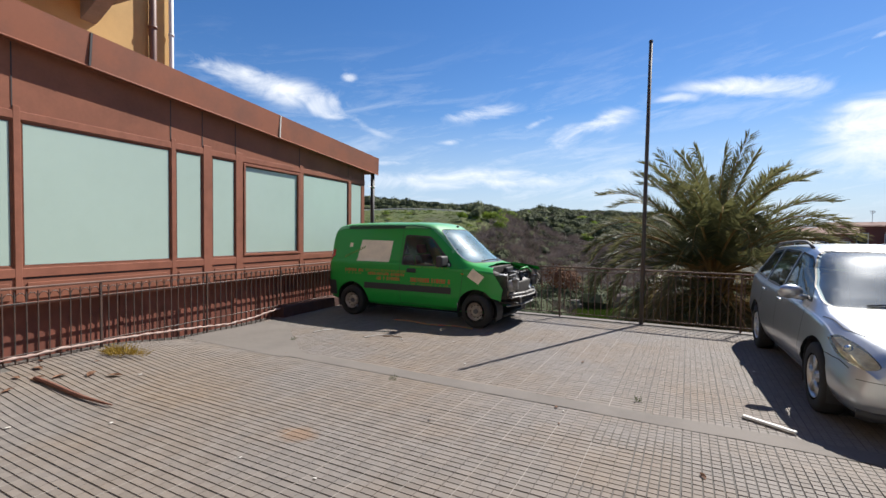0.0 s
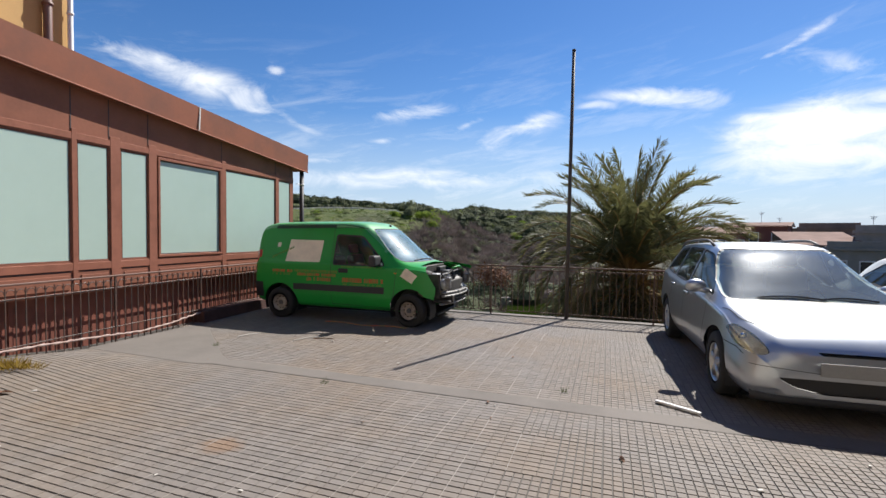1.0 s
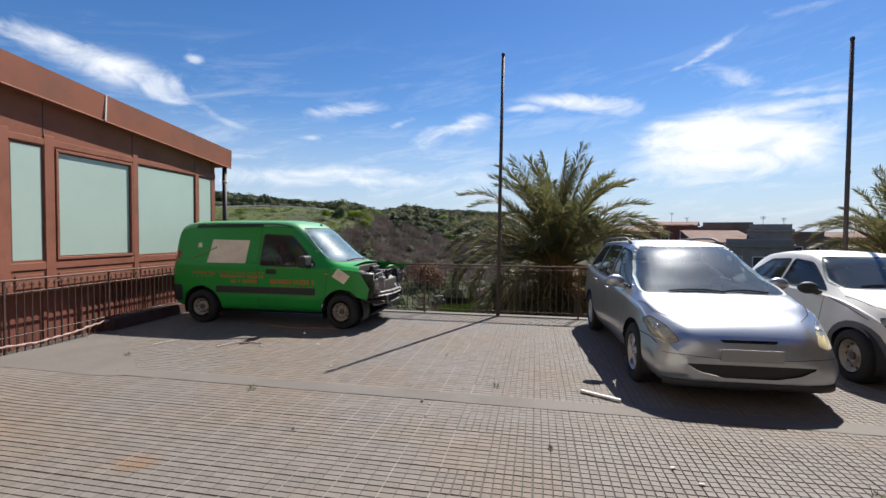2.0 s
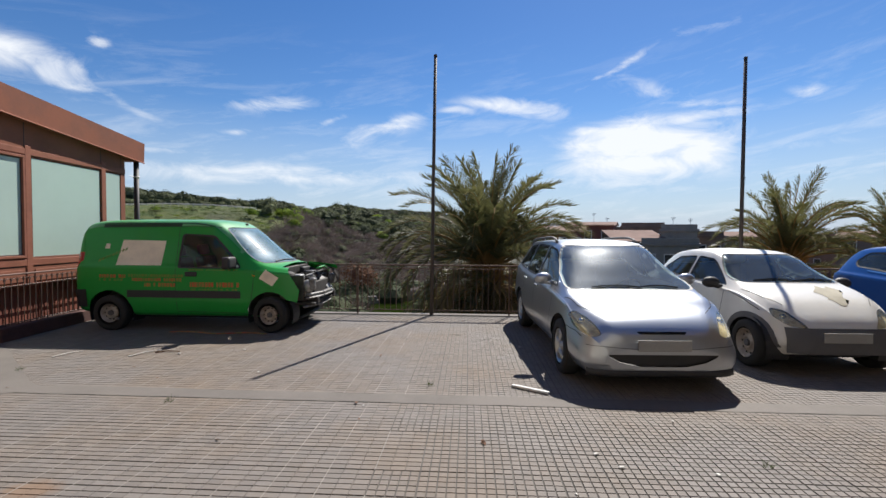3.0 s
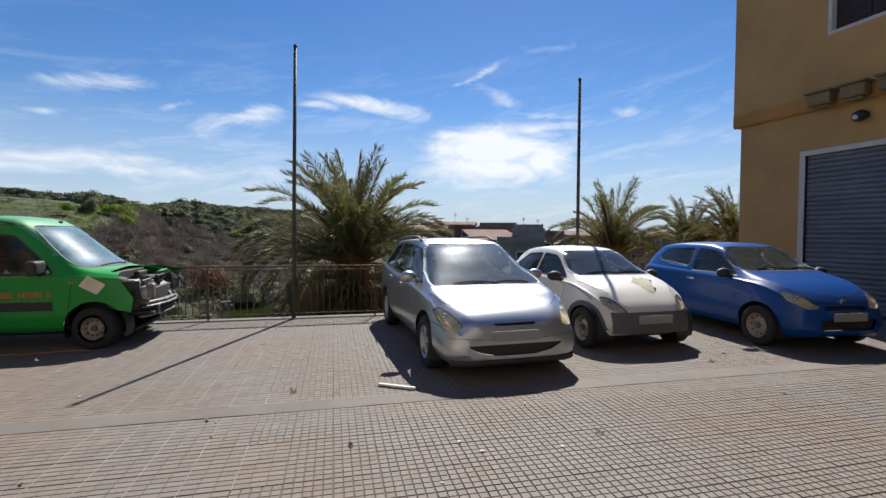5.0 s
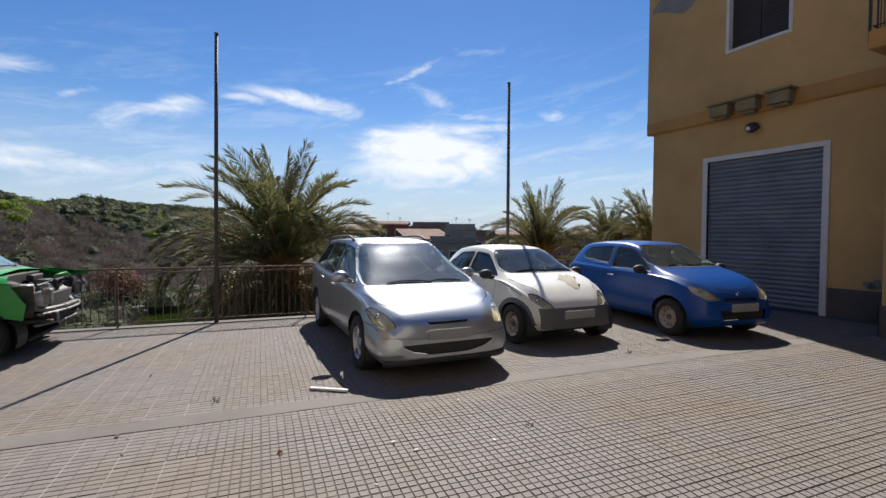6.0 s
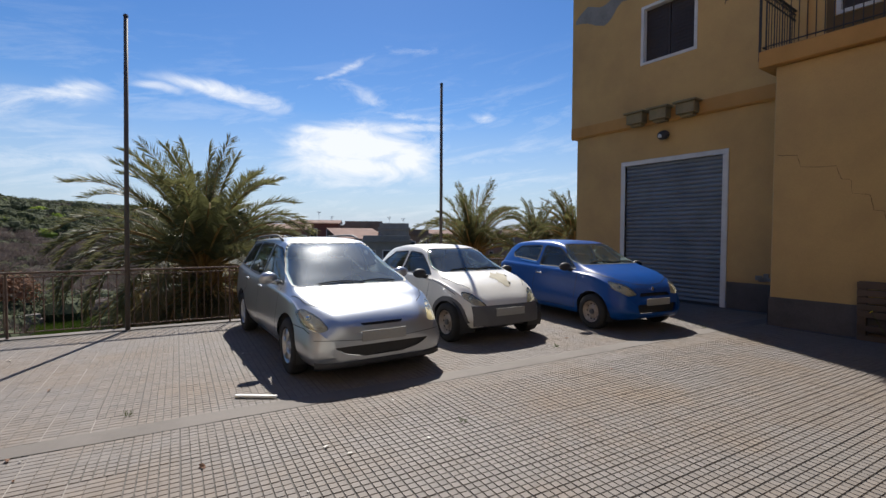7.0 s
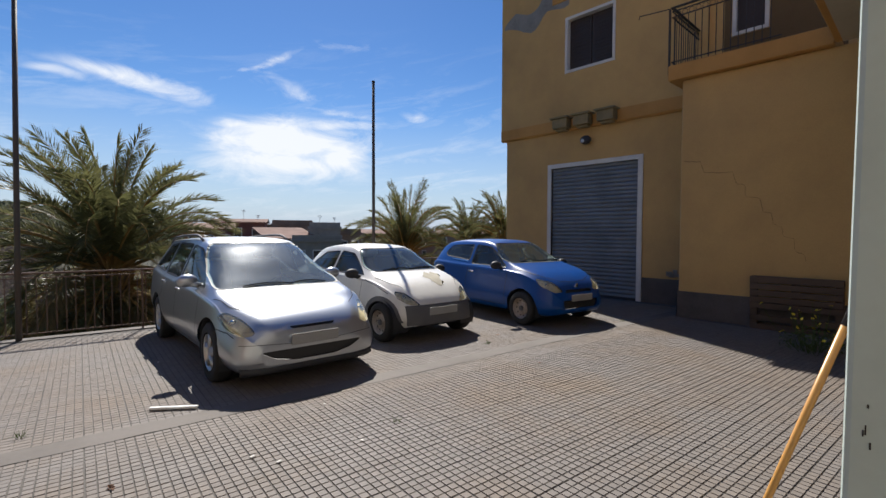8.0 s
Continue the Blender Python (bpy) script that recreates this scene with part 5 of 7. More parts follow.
        back.transform(Matrix.Translation((-wb / 2 + 0.12, 0, cz + 0.25)) @ Matrix.Rotation(radians(-16), 4, "Y"))
        part("rear_back", back, M["seat"], car, smooth=True)
    dz = min(p[1] for p in screen)
    part("dashboard", box(wb / 2 - 0.95, wb / 2 - 0.45, -0.66, 0.66, dz - 0.35, dz - 0.07, 0.06, seg=3), M["dash"], car, smooth=True)
    steering(car, wb / 2 - 1.05, 0.34, dz - 0.12)
    part("underside", box(st[1][0] + 0.1, st[-3][0] - 0.05, -0.5, 0.5, 0.17, 0.22, 0.02), M["black_plastic"], car)
    if wipers:
        bm = bmesh.new()
        z0 = dz + 0.005
        for y0, y1 in ((-0.45, 0.12), (0.08, 0.55)):
            pts = []
            for k in range(7):
                y = y0 + (y1 - y0) * k / 6
                zz = z0 + 0.02 + 0.02 * math.sin(k / 6 * math.pi)
                pts.append((nose(st, y, zz) + 0.012 - bow(nose(st, y, zz), y, zz), y, zz))
            tube(pts, 0.008, 5, bm)
        part("wiper", bm, M["black_plastic"], car, "black wiper arms")
    if rails:
        for s in (-1, 1):
            pts = []
            for k in range(15):
                x = 0.02 - 1.85 * k / 14
                lift = 0.052 * min(1, math.sin(math.pi * k / 14) * 3.2)
                pts.append((x, s * 0.56, deck(st, x, 0.56) + lift + 0.004))
            part("roof_rail", tube(pts, 0.017, 8), M["grey_plastic"], car, "dark grey roof rail", smooth=True)
    return car, body


def silver_car():
    st = SILVER
    car, body = build_car("car", "silver estate car with roof rails and alloy wheels", at_car(2.40, 6.50, -0.037, -1), st, "silver_paint", 2.708, 0.315,
                          [[(1.0, 0.945), (0.24, 1.375), (-0.12, 1.415), (-0.12, 0.975)], [(-0.17, 0.975), (-0.17, 1.42), (-0.98, 1.425), (-1.0, 1.0)], [(-1.06, 1.005), (-1.05, 1.42), (-1.6, 1.375), (-1.78, 1.06)]],
                          [(-0.77, 0.945), (0.77, 0.945), (0.565, 1.435), (-0.565, 1.435)], [(-0.6, 1.08), (0.6, 1.08), (0.52, 1.38), (-0.52, 1.38)],
                          [[(0.575, 0.575), (0.69, 0.545), (0.80, 0.60), (0.825, 0.735), (0.76, 0.765), (0.65, 0.70)]],
                          [[(-0.22, 0.275), (0.22, 0.275), (0.42, 0.315), (0.53, 0.375), (0.54, 0.395), (-0.54, 0.395), (-0.53, 0.375), (-0.42, 0.315)], [(-0.22, 0.59), (0.22, 0.59), (0.25, 0.615), (-0.25, 0.615)]],
                          [[(0.98, 0.92), (0.93, 0.60), (0.90, 0.32)], [(-0.14, 0.99), (-0.16, 0.60), (-0.15, 0.30)], [(-1.02, 1.01), (-1.0, 0.75), (-1.12, 0.66)], [(0.90, 0.32), (-0.75, 0.31)], [(1.60, 0.60), (1.80, 0.58), (1.90, 0.54)]],
                          style="alloy", handles=[(0.02, 0.86, "silver_paint"), (-0.85, 0.89, "silver_paint")], mirror=(0.72, 0.97), tail=[[(0.62, 0.78), (0.78, 0.80), (0.76, 1.1), (0.62, 1.05)]],
                          rails=True, track=0.765, screen_mat="silver_screen", bonnet=[[(1.36, 0.80), (1.60, 0.72), (1.78, 0.56)]])
    plate = box(2.086, 2.098, -0.26, 0.26, 0.435, 0.545, 0.003)
    part("number_plate", plate, M["plate"], car, "plain white plate")
    lip = bmesh.new()
    rows = [[lip.verts.new((nose(st, y, max(z, 0.27)) + d, y, z)) for y in [-0.74 + 1.48 * k / 24 for k in range(25)]] for z, d in ((0.165, -0.03), (0.185, 0.006), (0.235, 0.006), (0.25, -0.02))]
    for a, b in zip(rows, rows[1:]):
        for k in range(24):
            lip.faces.new((a[k], a[k + 1], b[k + 1], b[k]))
    bmesh.ops.recalc_face_normals(lip, faces=lip.faces)
    # fine crease round the bumper, from arch to arch
    crease = bmesh.new()
    last = None
    for k in range(41):
        y = -0.74 + 1.48 * k / 40
        z = 0.475 - 0.035 * math.cos(math.pi * y / 1.48) ** 2
        row = [crease.verts.new((nose(st, y, z + e) + 0.003, y, z + e)) for e in (-0.003, 0.003)]
        if last:
            crease.faces.new((last[0], row[0], row[1], last[1]))
        last = row
    part("seam", crease, M["grey_plastic"], body, "bumper crease")
    part("bumper_lip", lip, M["black_plastic"], car, "dark lower bumper lip", smooth=True)
    return car


def white_car():
    st = WHITE
    car, body = build_car("car", "small dirty white hatchback with dark grey bumpers", at_car(4.72, 6.62, -0.06, -1), st, "white_paint", 2.448, 0.285,
                          [[(0.70, 0.92), (0.12, 1.24), (-0.28, 1.275), (-0.28, 0.925)], [(-0.34, 0.93), (-0.34, 1.27), (-0.9, 1.235), (-1.25, 1.05), (-1.2, 0.97)]],
                          [(-0.67, 0.975), (0.67, 0.975), (0.50, 1.315), (-0.50, 1.315)], [(-0.5, 0.98), (0.5, 0.98), (0.42, 1.22), (-0.42, 1.22)],
                          [[(0.36, 0.54), (0.56, 0.56), (0.66, 0.66), (0.64, 0.74), (0.52, 0.72)]],
                          [[(-0.46, 0.36), (0.46, 0.36), (0.40, 0.44), (-0.40, 0.44)]],
                          [[(0.72, 0.86), (0.70, 0.55), (0.66, 0.30)], [(-0.31, 0.91), (-0.36, 0.6), (-0.30, 0.30)], [(0.66, 0.30), (-0.30, 0.30)], [(0.80, 0.87), (1.1, 0.80), (1.35, 0.70)]],
                          handles=[(-0.15, 0.80, "black_plastic")], mirror=(0.58, 0.90), mirror_mat="black_plastic", tail=[[(0.5, 0.7), (0.64, 0.72), (0.62, 0.88), (0.5, 0.86)]], track=0.71, bonnet=[[(0.96, 0.70), (1.25, 0.62), (1.42, 0.50)]])
    # dark grey unpainted bumpers and arches
    for s in (-1, 1):
        for x in (-1.224, 1.224):
            pts = [(x + 0.345 * math.cos(a), 0.285 + 0.345 * math.sin(a)) for a in [math.pi * (0.02 + 0.96 * k / 12) for k in range(13)]]
            part("arch_trim", strip(st, pts, 0.07, s, 0.008, 2), M["grey_plastic"], car, "dark grey wheel-arch trim")
    bm = bmesh.new()
    rows = []
    for z in (0.27, 0.34, 0.42, 0.50, 0.55):
        row = []
        for k in range(25):
            y = -0.60 + 1.2 * k / 24
            row.append(bm.verts.new((nose(st, y, max(z, 0.36)) + 0.018, y, z)))
        rows.append(row)
    for a, b in zip(rows, rows[1:]):
        for k in range(24):
            bm.faces.new((a[k], a[k + 1], b[k + 1], b[k]))
    bmesh.ops.recalc_face_normals(bm, faces=bm.faces)
    part("bumper", bm, M["grey_plastic"], car, "dark grey plastic bumper", smooth=True)
    part("number_plate", box(1.735, 1.747, -0.26, 0.26, 0.40, 0.51, 0.003), M["plate"], car, "plain white plate")
    # flaking patch in the bonnet's lacquer
    bm = bmesh.new()
    rng = random.Random(5)
    ring = []
    for k in range(26):
        a = 2 * math.pi * k / 26
        u = 1.20 + (0.15 + 0.13 * rng.random()) * math.cos(a)
        v = 0.25 + (0.09 + 0.11 * rng.random()) * math.sin(a) - 0.3 * (u - 1.12)
        ring.append(bm.verts.new((u, v, deck(st, u, v) + 0.004)))
    bm.faces.new(ring)
    bmesh.ops.triangulate(bm, faces=bm.faces)
    part("flaked_lacquer", bm, M["sticker_pale"], car, "matt beige patch of flaked lacquer", smooth=True)
    return car


def blue_car():
    st = BLUE
    car, body = build_car("car", "small dusty blue three-door hatchback", at_car(7.36, 5.85, -0.16, -0.985), st, "blue_paint", 2.315, 0.29,
                          [[(0.74, 0.965), (0.14, 1.315), (-0.30, 1.355), (-0.30, 0.975)], [(-0.38, 1.04), (-0.38, 1.355), (-1.12, 1.325), (-1.30, 1.18), (-1.22, 1.10)]],
                          [(-0.69, 1.04), (0.69, 1.04), (0.52, 1.385), (-0.52, 1.385)], [(-0.56, 1.06), (0.56, 1.06), (0.48, 1.33), (-0.48, 1.33)],
                          [[(0.37, 0.605), (0.56, 0.585), (0.715, 0.70), (0.70, 0.82), (0.50, 0.765)]],
                          [[(-0.40, 0.32), (0.40, 0.32), (0.44, 0.46), (-0.44, 0.46)], [(-0.34, 0.58), (0.34, 0.58), (0.30, 0.63), (-0.30, 0.63)]],
                          [[(0.80, 0.92), (0.78, 0.6), (0.74, 0.30)], [(-0.34, 0.97), (-0.40, 0.6), (-0.34, 0.30)], [(0.74, 0.30), (-0.34, 0.30)]],
                          handles=[(-0.22, 0.84, "chrome")], mirror=(0.60, 0.95), mirror_mat="black_plastic", tail=[[(0.6, 0.8), (0.74, 0.82), (0.72, 1.08), (0.6, 1.04)]], track=0.725, bonnet=[[(0.92, 0.74), (1.3, 0.66), (1.48, 0.55)], [(1.48, 0.55), (1.60, 0.3), (1.63, 0.0)]])
    for s in (-1, 1):
        part("window_trim", strip(st, [(0.72, 0.958), (-0.28, 0.966)], 0.016, s, 0.006), M["chrome"], car, "bright window trim")
        part("window_trim", strip(st, [(-0.40, 1.025), (-0.95, 1.055)], 0.016, s, 0.006), M["chrome"], car, "bright window trim")
    part("badge", ellipsoid((nose(st, 0, 0.68) + 0.008, 0, 0.68), (0.01, 0.035, 0.045)), M["chrome"], car, "bright plain badge", smooth=True)
    part("number_plate", box(1.805, 1.817, -0.26, 0.26, 0.44, 0.55, 0.003), M["plate"], car, "plain white plate")
    return car


def green_van():
    st = VAN
    van, body = build_car("van", "wrecked green delivery van with no bonnet and faded red lettering", at_car(-3.72, 8.22, 0.997, -0.077), st, "green_paint", 2.60, 0.283,
                          [[(0.84, 1.01), (0.74, 1.14), (0.36, 1.53), (-0.16, 1.555), (-0.19, 1.01)]],
                          [(-0.70, 1.09), (0.70, 1.09), (0.57, 1.66), (-0.57, 1.66)], [(-0.55, 1.1), (0.55, 1.1), (0.5, 1.5), (-0.5, 1.5)],
                          [], [],
                          [[(1.06, 0.98), (1.02, 0.62), (0.98, 0.30)], [(-0.22, 1.66), (-0.22, 1.0), (-0.20, 0.32)], [(0.98, 0.30), (-0.20, 0.32)], [(0.45, 1.66), (0.0, 1.68), (-0.22, 1.66)]],
                          handles=[], mirror=(0.70, 1.05), mirror_mat="black_plastic", tail=[[(0.66, 0.75), (0.78, 0.75), (0.78, 1.25), (0.66, 1.25)]], track=0.745, bay=[(1.42, -0.64), (2.05, -0.56), (2.05, 0.56), (1.42, 0.64)],
                          steer=radians(-9), arch=0.085, screen_mat="sky_film_glass", bulge=0.24)
    for s in (-1, 1):
        part("side_moulding", strip(st, [(0.84, 0.60), (-1.0, 0.60)], 0.115, s, 0.012, 24), M["black_plastic"], van, "wide black plastic side moulding")
        y = s * (flank(st, 0.08, 0.92) + 0.006)
        part("door_handle", box(-0.06, 0.13, y - 0.012, y + 0.012, 0.88, 0.955, 0.02, seg=3), M["black_plastic"], van, "black recessed handle", smooth=True)
        part("rear_bumper", strip(st, [(-1.885, 0.52), (-1.66, 0.52)], 0.28, s, 0.03, 10), M["black_plastic"], van, "black plastic bumper corner")
        part("gutter", strip(st, [(-1.5, 1.72), (0.0, 1.725), (0.35, 1.68)], 0.014, s, 0.005, 10), M["dark_green"], van, "dark roof gutter")
        part("fuel_lamp", strip(st, [(1.02, 0.905), (1.07, 0.90)], 0.016, s, 0.008, 2), M["amber"], van, "small side repeater")
    side = -1
    part("paper_patch", patch(st, [(-1.20, 1.05), (-0.46, 1.05), (-0.42, 1.44), (-1.13, 1.45)], side), M["sticker"], van, "brown paper pasted over the rear side window")
    part("paper_patch", patch(st, [(-1.42, 1.31), (-1.34, 1.31), (-1.34, 1.39), (-1.41, 1.39)], side, n=4), M["sticker"], van, "small pale paper patch")
    part("paper_patch", patch(st, [(1.13, 0.86), (1.34, 0.74), (1.44, 0.87), (1.23, 1.0)], side, n=6), M["sticker"], van, "tilted brown paper patch on the wing")
    part("roof_strip", strip(st, [(-1.5, 1.675), (-0.2, 1.695)], 0.055, side, 0.004, 16), M["dark_green"], van, "dark strip with washed-out lettering")
    rng = random.Random(3)

    def words(x0, x1, z, h, mat):
        x = x0
        while x < x1 - 0.03:
            w = rng.uniform(0.018, 0.045)
            part("letter_bar", patch(st, [(x, z), (x + w, z), (x + w, z + h), (x, z + h)], side, 0.004, 1), M[mat], van)
            x += w + (0.012 if rng.random() < 0.85 else 0.05)

    words(0.02, 0.86, 0.715, 0.075, "red_letter")
    words(0.04, 0.80, 0.665, 0.025, "faint_letter")
    words(0.0, 0.80, 0.975, 0.022, "faint_letter")
    words(-0.72, -0.20, 0.715, 0.06, "red_letter")
    words(-0.92, -0.12, 0.80, 0.05, "red_letter")
    words(-0.98, -0.10, 0.865, 0.045, "faint_letter")
    words(-1.46, -1.05, 0.80, 0.035, "faint_letter")
    words(-1.46, -1.02, 0.85, 0.05, "red_letter")
    # slanting washed-out script
    bm = bmesh.new()
    for k in range(9):
        x, z = -1.5 + 0.052 * k, 1.10 + 0.022 * k
        p = patch(st, [(x, z), (x + 0.035, z + 0.014), (x + 0.045, z + 0.06), (x + 0.01, z + 0.046)], side, 0.004, 1)
        part("letter_bar", p, M["faint_letter"], van)
    # antenna foot, open engine bay, bumper beam
    part("antenna_foot", ellipsoid((0.55, 0.0, deck(st, 0.55, 0) + 0.01), (0.03, 0.02, 0.02)), M["black_plastic"], van, smooth=True)
    part("bay_floor", box(1.35, 1.95, -0.62, 0.62, 0.42, 0.46, 0.01), M["engine"], van)
    part("bulkhead", box(1.36, 1.42, -0.66, 0.66, 0.45, 1.02, 0.02), M["engine"], van)
    blocks = [(1.50, 1.78, -0.30, 0.22, 0.46, 0.84, "engine"), (1.52, 1.70, -0.55, -0.36, 0.50, 0.90, "bare_metal"), (1.56, 1.80, 0.28, 0.52, 0.50, 0.86, "black_plastic"), (1.60, 1.74, -0.12, 0.14, 0.84, 0.93, "black_plastic"),
              (1.84, 1.89, -0.46, 0.46, 0.44, 0.78, "engine"), (1.44, 1.52, 0.1, 0.5, 0.86, 0.98, "black_plastic")]
    for a, b, c, d, e, f, m in blocks:
        part("engine_block", box(a, b, c, d, e, f, 0.025, seg=2), M[m], van, smooth=True)
    for k in range(7):
        p = [(rng.uniform(1.45, 1.85), rng.uniform(-0.55, 0.55), rng.uniform(0.78, 0.95)) for _ in range(4)]
        part("hose", tube(p, 0.014, 6), M["black_plastic"], van, smooth=True)
    part("bonnet_support", tube([(1.80, 0.66, 0.88), (1.86, 0.2, 1.0), (1.86, -0.2, 0.99)], 0.016, 6), M["green_paint"], van, "bent green panel edge", smooth=True)
    sheet = bmesh.new()
    vs = [sheet.verts.new(p) for p in ((1.45, 0.64, 1.02), (1.98, 0.60, 0.93), (1.98, 0.52, 1.0), (1.7, 0.5, 1.04), (1.45, 0.5, 1.06))]
    sheet.faces.new(vs)
    part("torn_wing", bmesh.ops.solidify(sheet, geom=sheet.faces[:], thickness=0.006) and sheet, M["green_paint"], van, "torn green wing panel")
    for z, x, h, w, m in ((0.585, 1.97, 0.045, 0.66, "scraped"), (0.535, 1.985, 0.035, 0.68, "scraped"), (0.40, 1.95, 0.03, 0.70, "scraped")):
        bm = bmesh.new()
        for a, b in ((-w, -w * 0.35), (-w * 0.35, w * 0.35), (w * 0.35, w)):
            box(x - 0.03, x + 0.035, a, b - 0.012, z - h / 2, z + h / 2, 0.012, bm)
        for v in bm.verts:
            v.co.x -= 0.14 * (abs(v.co.y) / w) ** 2
        part("bumper_beam", bm, M[m], van, "scraped bare bumper beam", smooth=False)
    for y in (-0.46, 0.46):
        part("frame_horn", box(1.38, 1.97, y - 0.05, y + 0.05, 0.42, 0.54, 0.012), M["engine"], van)
        part("strut_tower", lathe([(0.13, 0.0), (0.12, 0.06), (0.05, 0.09), (0.001, 0.09)], 16), M["engine"], van, smooth=True, at=Matrix.Translation((1.48, y * 1.15, 0.86)) @ Matrix.Rotation(radians(90), 4, "X"))
    part("inner_wing", box(1.40, 1.80, -0.70, -0.67, 0.50, 0.90, 0.01), M["engine"], van)
    part("inner_wing", box(1.40, 1.80, 0.67, 0.70, 0.50, 0.90, 0.01), M["engine"], van)
    fender = bmesh.new()
    arc = [(1.62, 0.97), (1.78, 0.98), (1.92, 0.93), (2.0, 0.82), (2.02, 0.68)]
    rows = [[fender.verts.new((x, y, z + dz)) for y, dz in ((0.42, -0.01), (0.52, 0.012), (0.62, 0.0))] for x, z in arc]
    for a, b in zip(rows, rows[1:]):
        for k in range(2):
            fender.faces.new((a[k], b[k], b[k + 1], a[k + 1]))
    bmesh.ops.solidify(fender, geom=fender.faces[:], thickness=0.006)
    part("inner_fender", fender, M["fender"], van, "bent grey-brown wing liner", smooth=True)
    for k in range(9):
        y, z, x = rng.uniform(-0.6, 0.5), rng.uniform(0.6, 0.92), rng.uniform(1.72, 1.92)
        b = box(-0.05, 0.05, -rng.uniform(0.03, 0.1), rng.uniform(0.03, 0.1), -rng.uniform(0.02, 0.07), rng.uniform(0.02, 0.07), 0.008)
        b.transform(Matrix.Translation((x, y, z)) @ Euler((rng.uniform(-0.6, 0.6), rng.uniform(-0.6, 0.6), rng.uniform(-0.6, 0.6))).to_matrix().to_4x4())
        part("engine_part", b, M[("black_plastic", "engine", "bare_metal", "black_plastic", "scraped")[k % 5]], van)
    part("lamp_bowl", ellipsoid((1.84, -0.58, 0.72), (0.09, 0.10, 0.11)), M["bare_metal"], van, "bare headlamp bowl", smooth=True)
    part("washer_tank", box(1.72, 1.86, -0.48, -0.28, 0.52, 0.80, 0.03, seg=2), M["sticker"], van, "yellowed plastic tank", smooth=True)
    part("grille_bracket", box(1.86, 1.96, -0.66, -0.55, 0.66, 0.86, 0.02), M["scraped"], van, "bent grey lamp bracket")
    part("grille_bracket", box(1.86, 1.95, 0.40, 0.62, 0.66, 0.84, 0.02), M["scraped"], van, "bent grey lamp bracket")
    return van


green_van()
silver_car()
white_car()
blue_car()


# ---- the valley and hills beyond ----
def terrain_z(az, r):
    """Height of the land at an azimuth (degrees right of +y) and distance."""
    crest_el = float(np.interp(az, [-180, -60, -40, -31, -24, -20, -17, -14.5, -12.5, -10.8, -8, -5, 0, 6, 14, 22, 60, 180], [0.5, 2.7, 2.75, 2.95, 2.95, 2.75, 2.2, 1.9, 2.5, 2.95, 2.5, 2.4, 2.3, 1.7, 0.7, 0.1, 0.0, 0.2]))
    crest_r = float(np.interp(az, [-180, -40, -21, -17, -14, -12, -8, 10, 20, 60, 180], [200, 125, 125, 125, 150, 190, 250, 330, 500, 900, 300]))
    crest_z = 1.57 + crest_r * math.tan(radians(crest_el))
    foot = float(np.interp(az, [-19, -13], [62, 78]))
    if r < foot:
        z = -4.4 - 5.6 * min(max((r - 43) / (foot - 44), 0), 1)
    else:
        s = min((r - foot) / (crest_r - foot), 1)
        z = -10.0 + (crest_z + 10.0) * (s * s * (3 - 2 * s) * 0.5 + s * 0.5)
    if r > crest_r:
        z = crest_z - min((r - crest_r) * 0.02, 40)
        if -75 < az < -12 and r < 700:
            # a second, wooded hill behind the road
            back = 1.57 + 240 * math.tan(radians(float(np.interp(az, [-75, -32, -27, -22, -17, -14.5, -12], [3.4, 3.85, 3.45, 3.1, 3.1, 2.2, 1.5]))))
            z = max(z, crest_z + (back - crest_z) * min((r - crest_r) / max(240 - crest_r, 1), 1) - max(0, r - 240) * 0.05)
    rough = min(r / 60, 1) * (0.9 if r < crest_r * 0.93 else 0.25)
    x, y = r * math.sin(radians(az)), r * math.cos(radians(az))
    return z + rough * 1.6 * noise.noise((x * 0.03, y * 0.03, 0.0)) + 0.5 * rough * noise.noise((x * 0.11, y * 0.11, 4.0))


def land():
    bm = bmesh.new()
    azs = [-180 + 2.5 * k for k in range(48)] + [-60 + 1.25 * k for k in range(96)] + [60 + 2.5 * k for k in range(48)]
    rs = [3, 9, 14, 20, 26, 32, 38, 45, 52, 60, 70, 80, 92, 105, 120, 126, 135, 150, 170, 190, 210, 240, 270, 300, 340, 400, 500, 700, 1000, 1800, 4000]
    grid = [[bm.verts.new((r * math.sin(radians(a)), r * math.cos(radians(a)), terrain_z(a, r))) for r in rs] for a in azs]
    for k in range(len(azs)):
        a, b = grid[k], grid[(k + 1) % len(azs)]
        for j in range(len(rs) - 1):
            bm.faces.new((a[j], a[j + 1], b[j + 1], b[j]))
    bmesh.ops.recalc_face_normals(bm, faces=bm.faces)
    tagged(part("ground", bm, M["land"], smooth=True), "valley floor and grassy hillsides beyond the terrace", "ground", kind="structure")


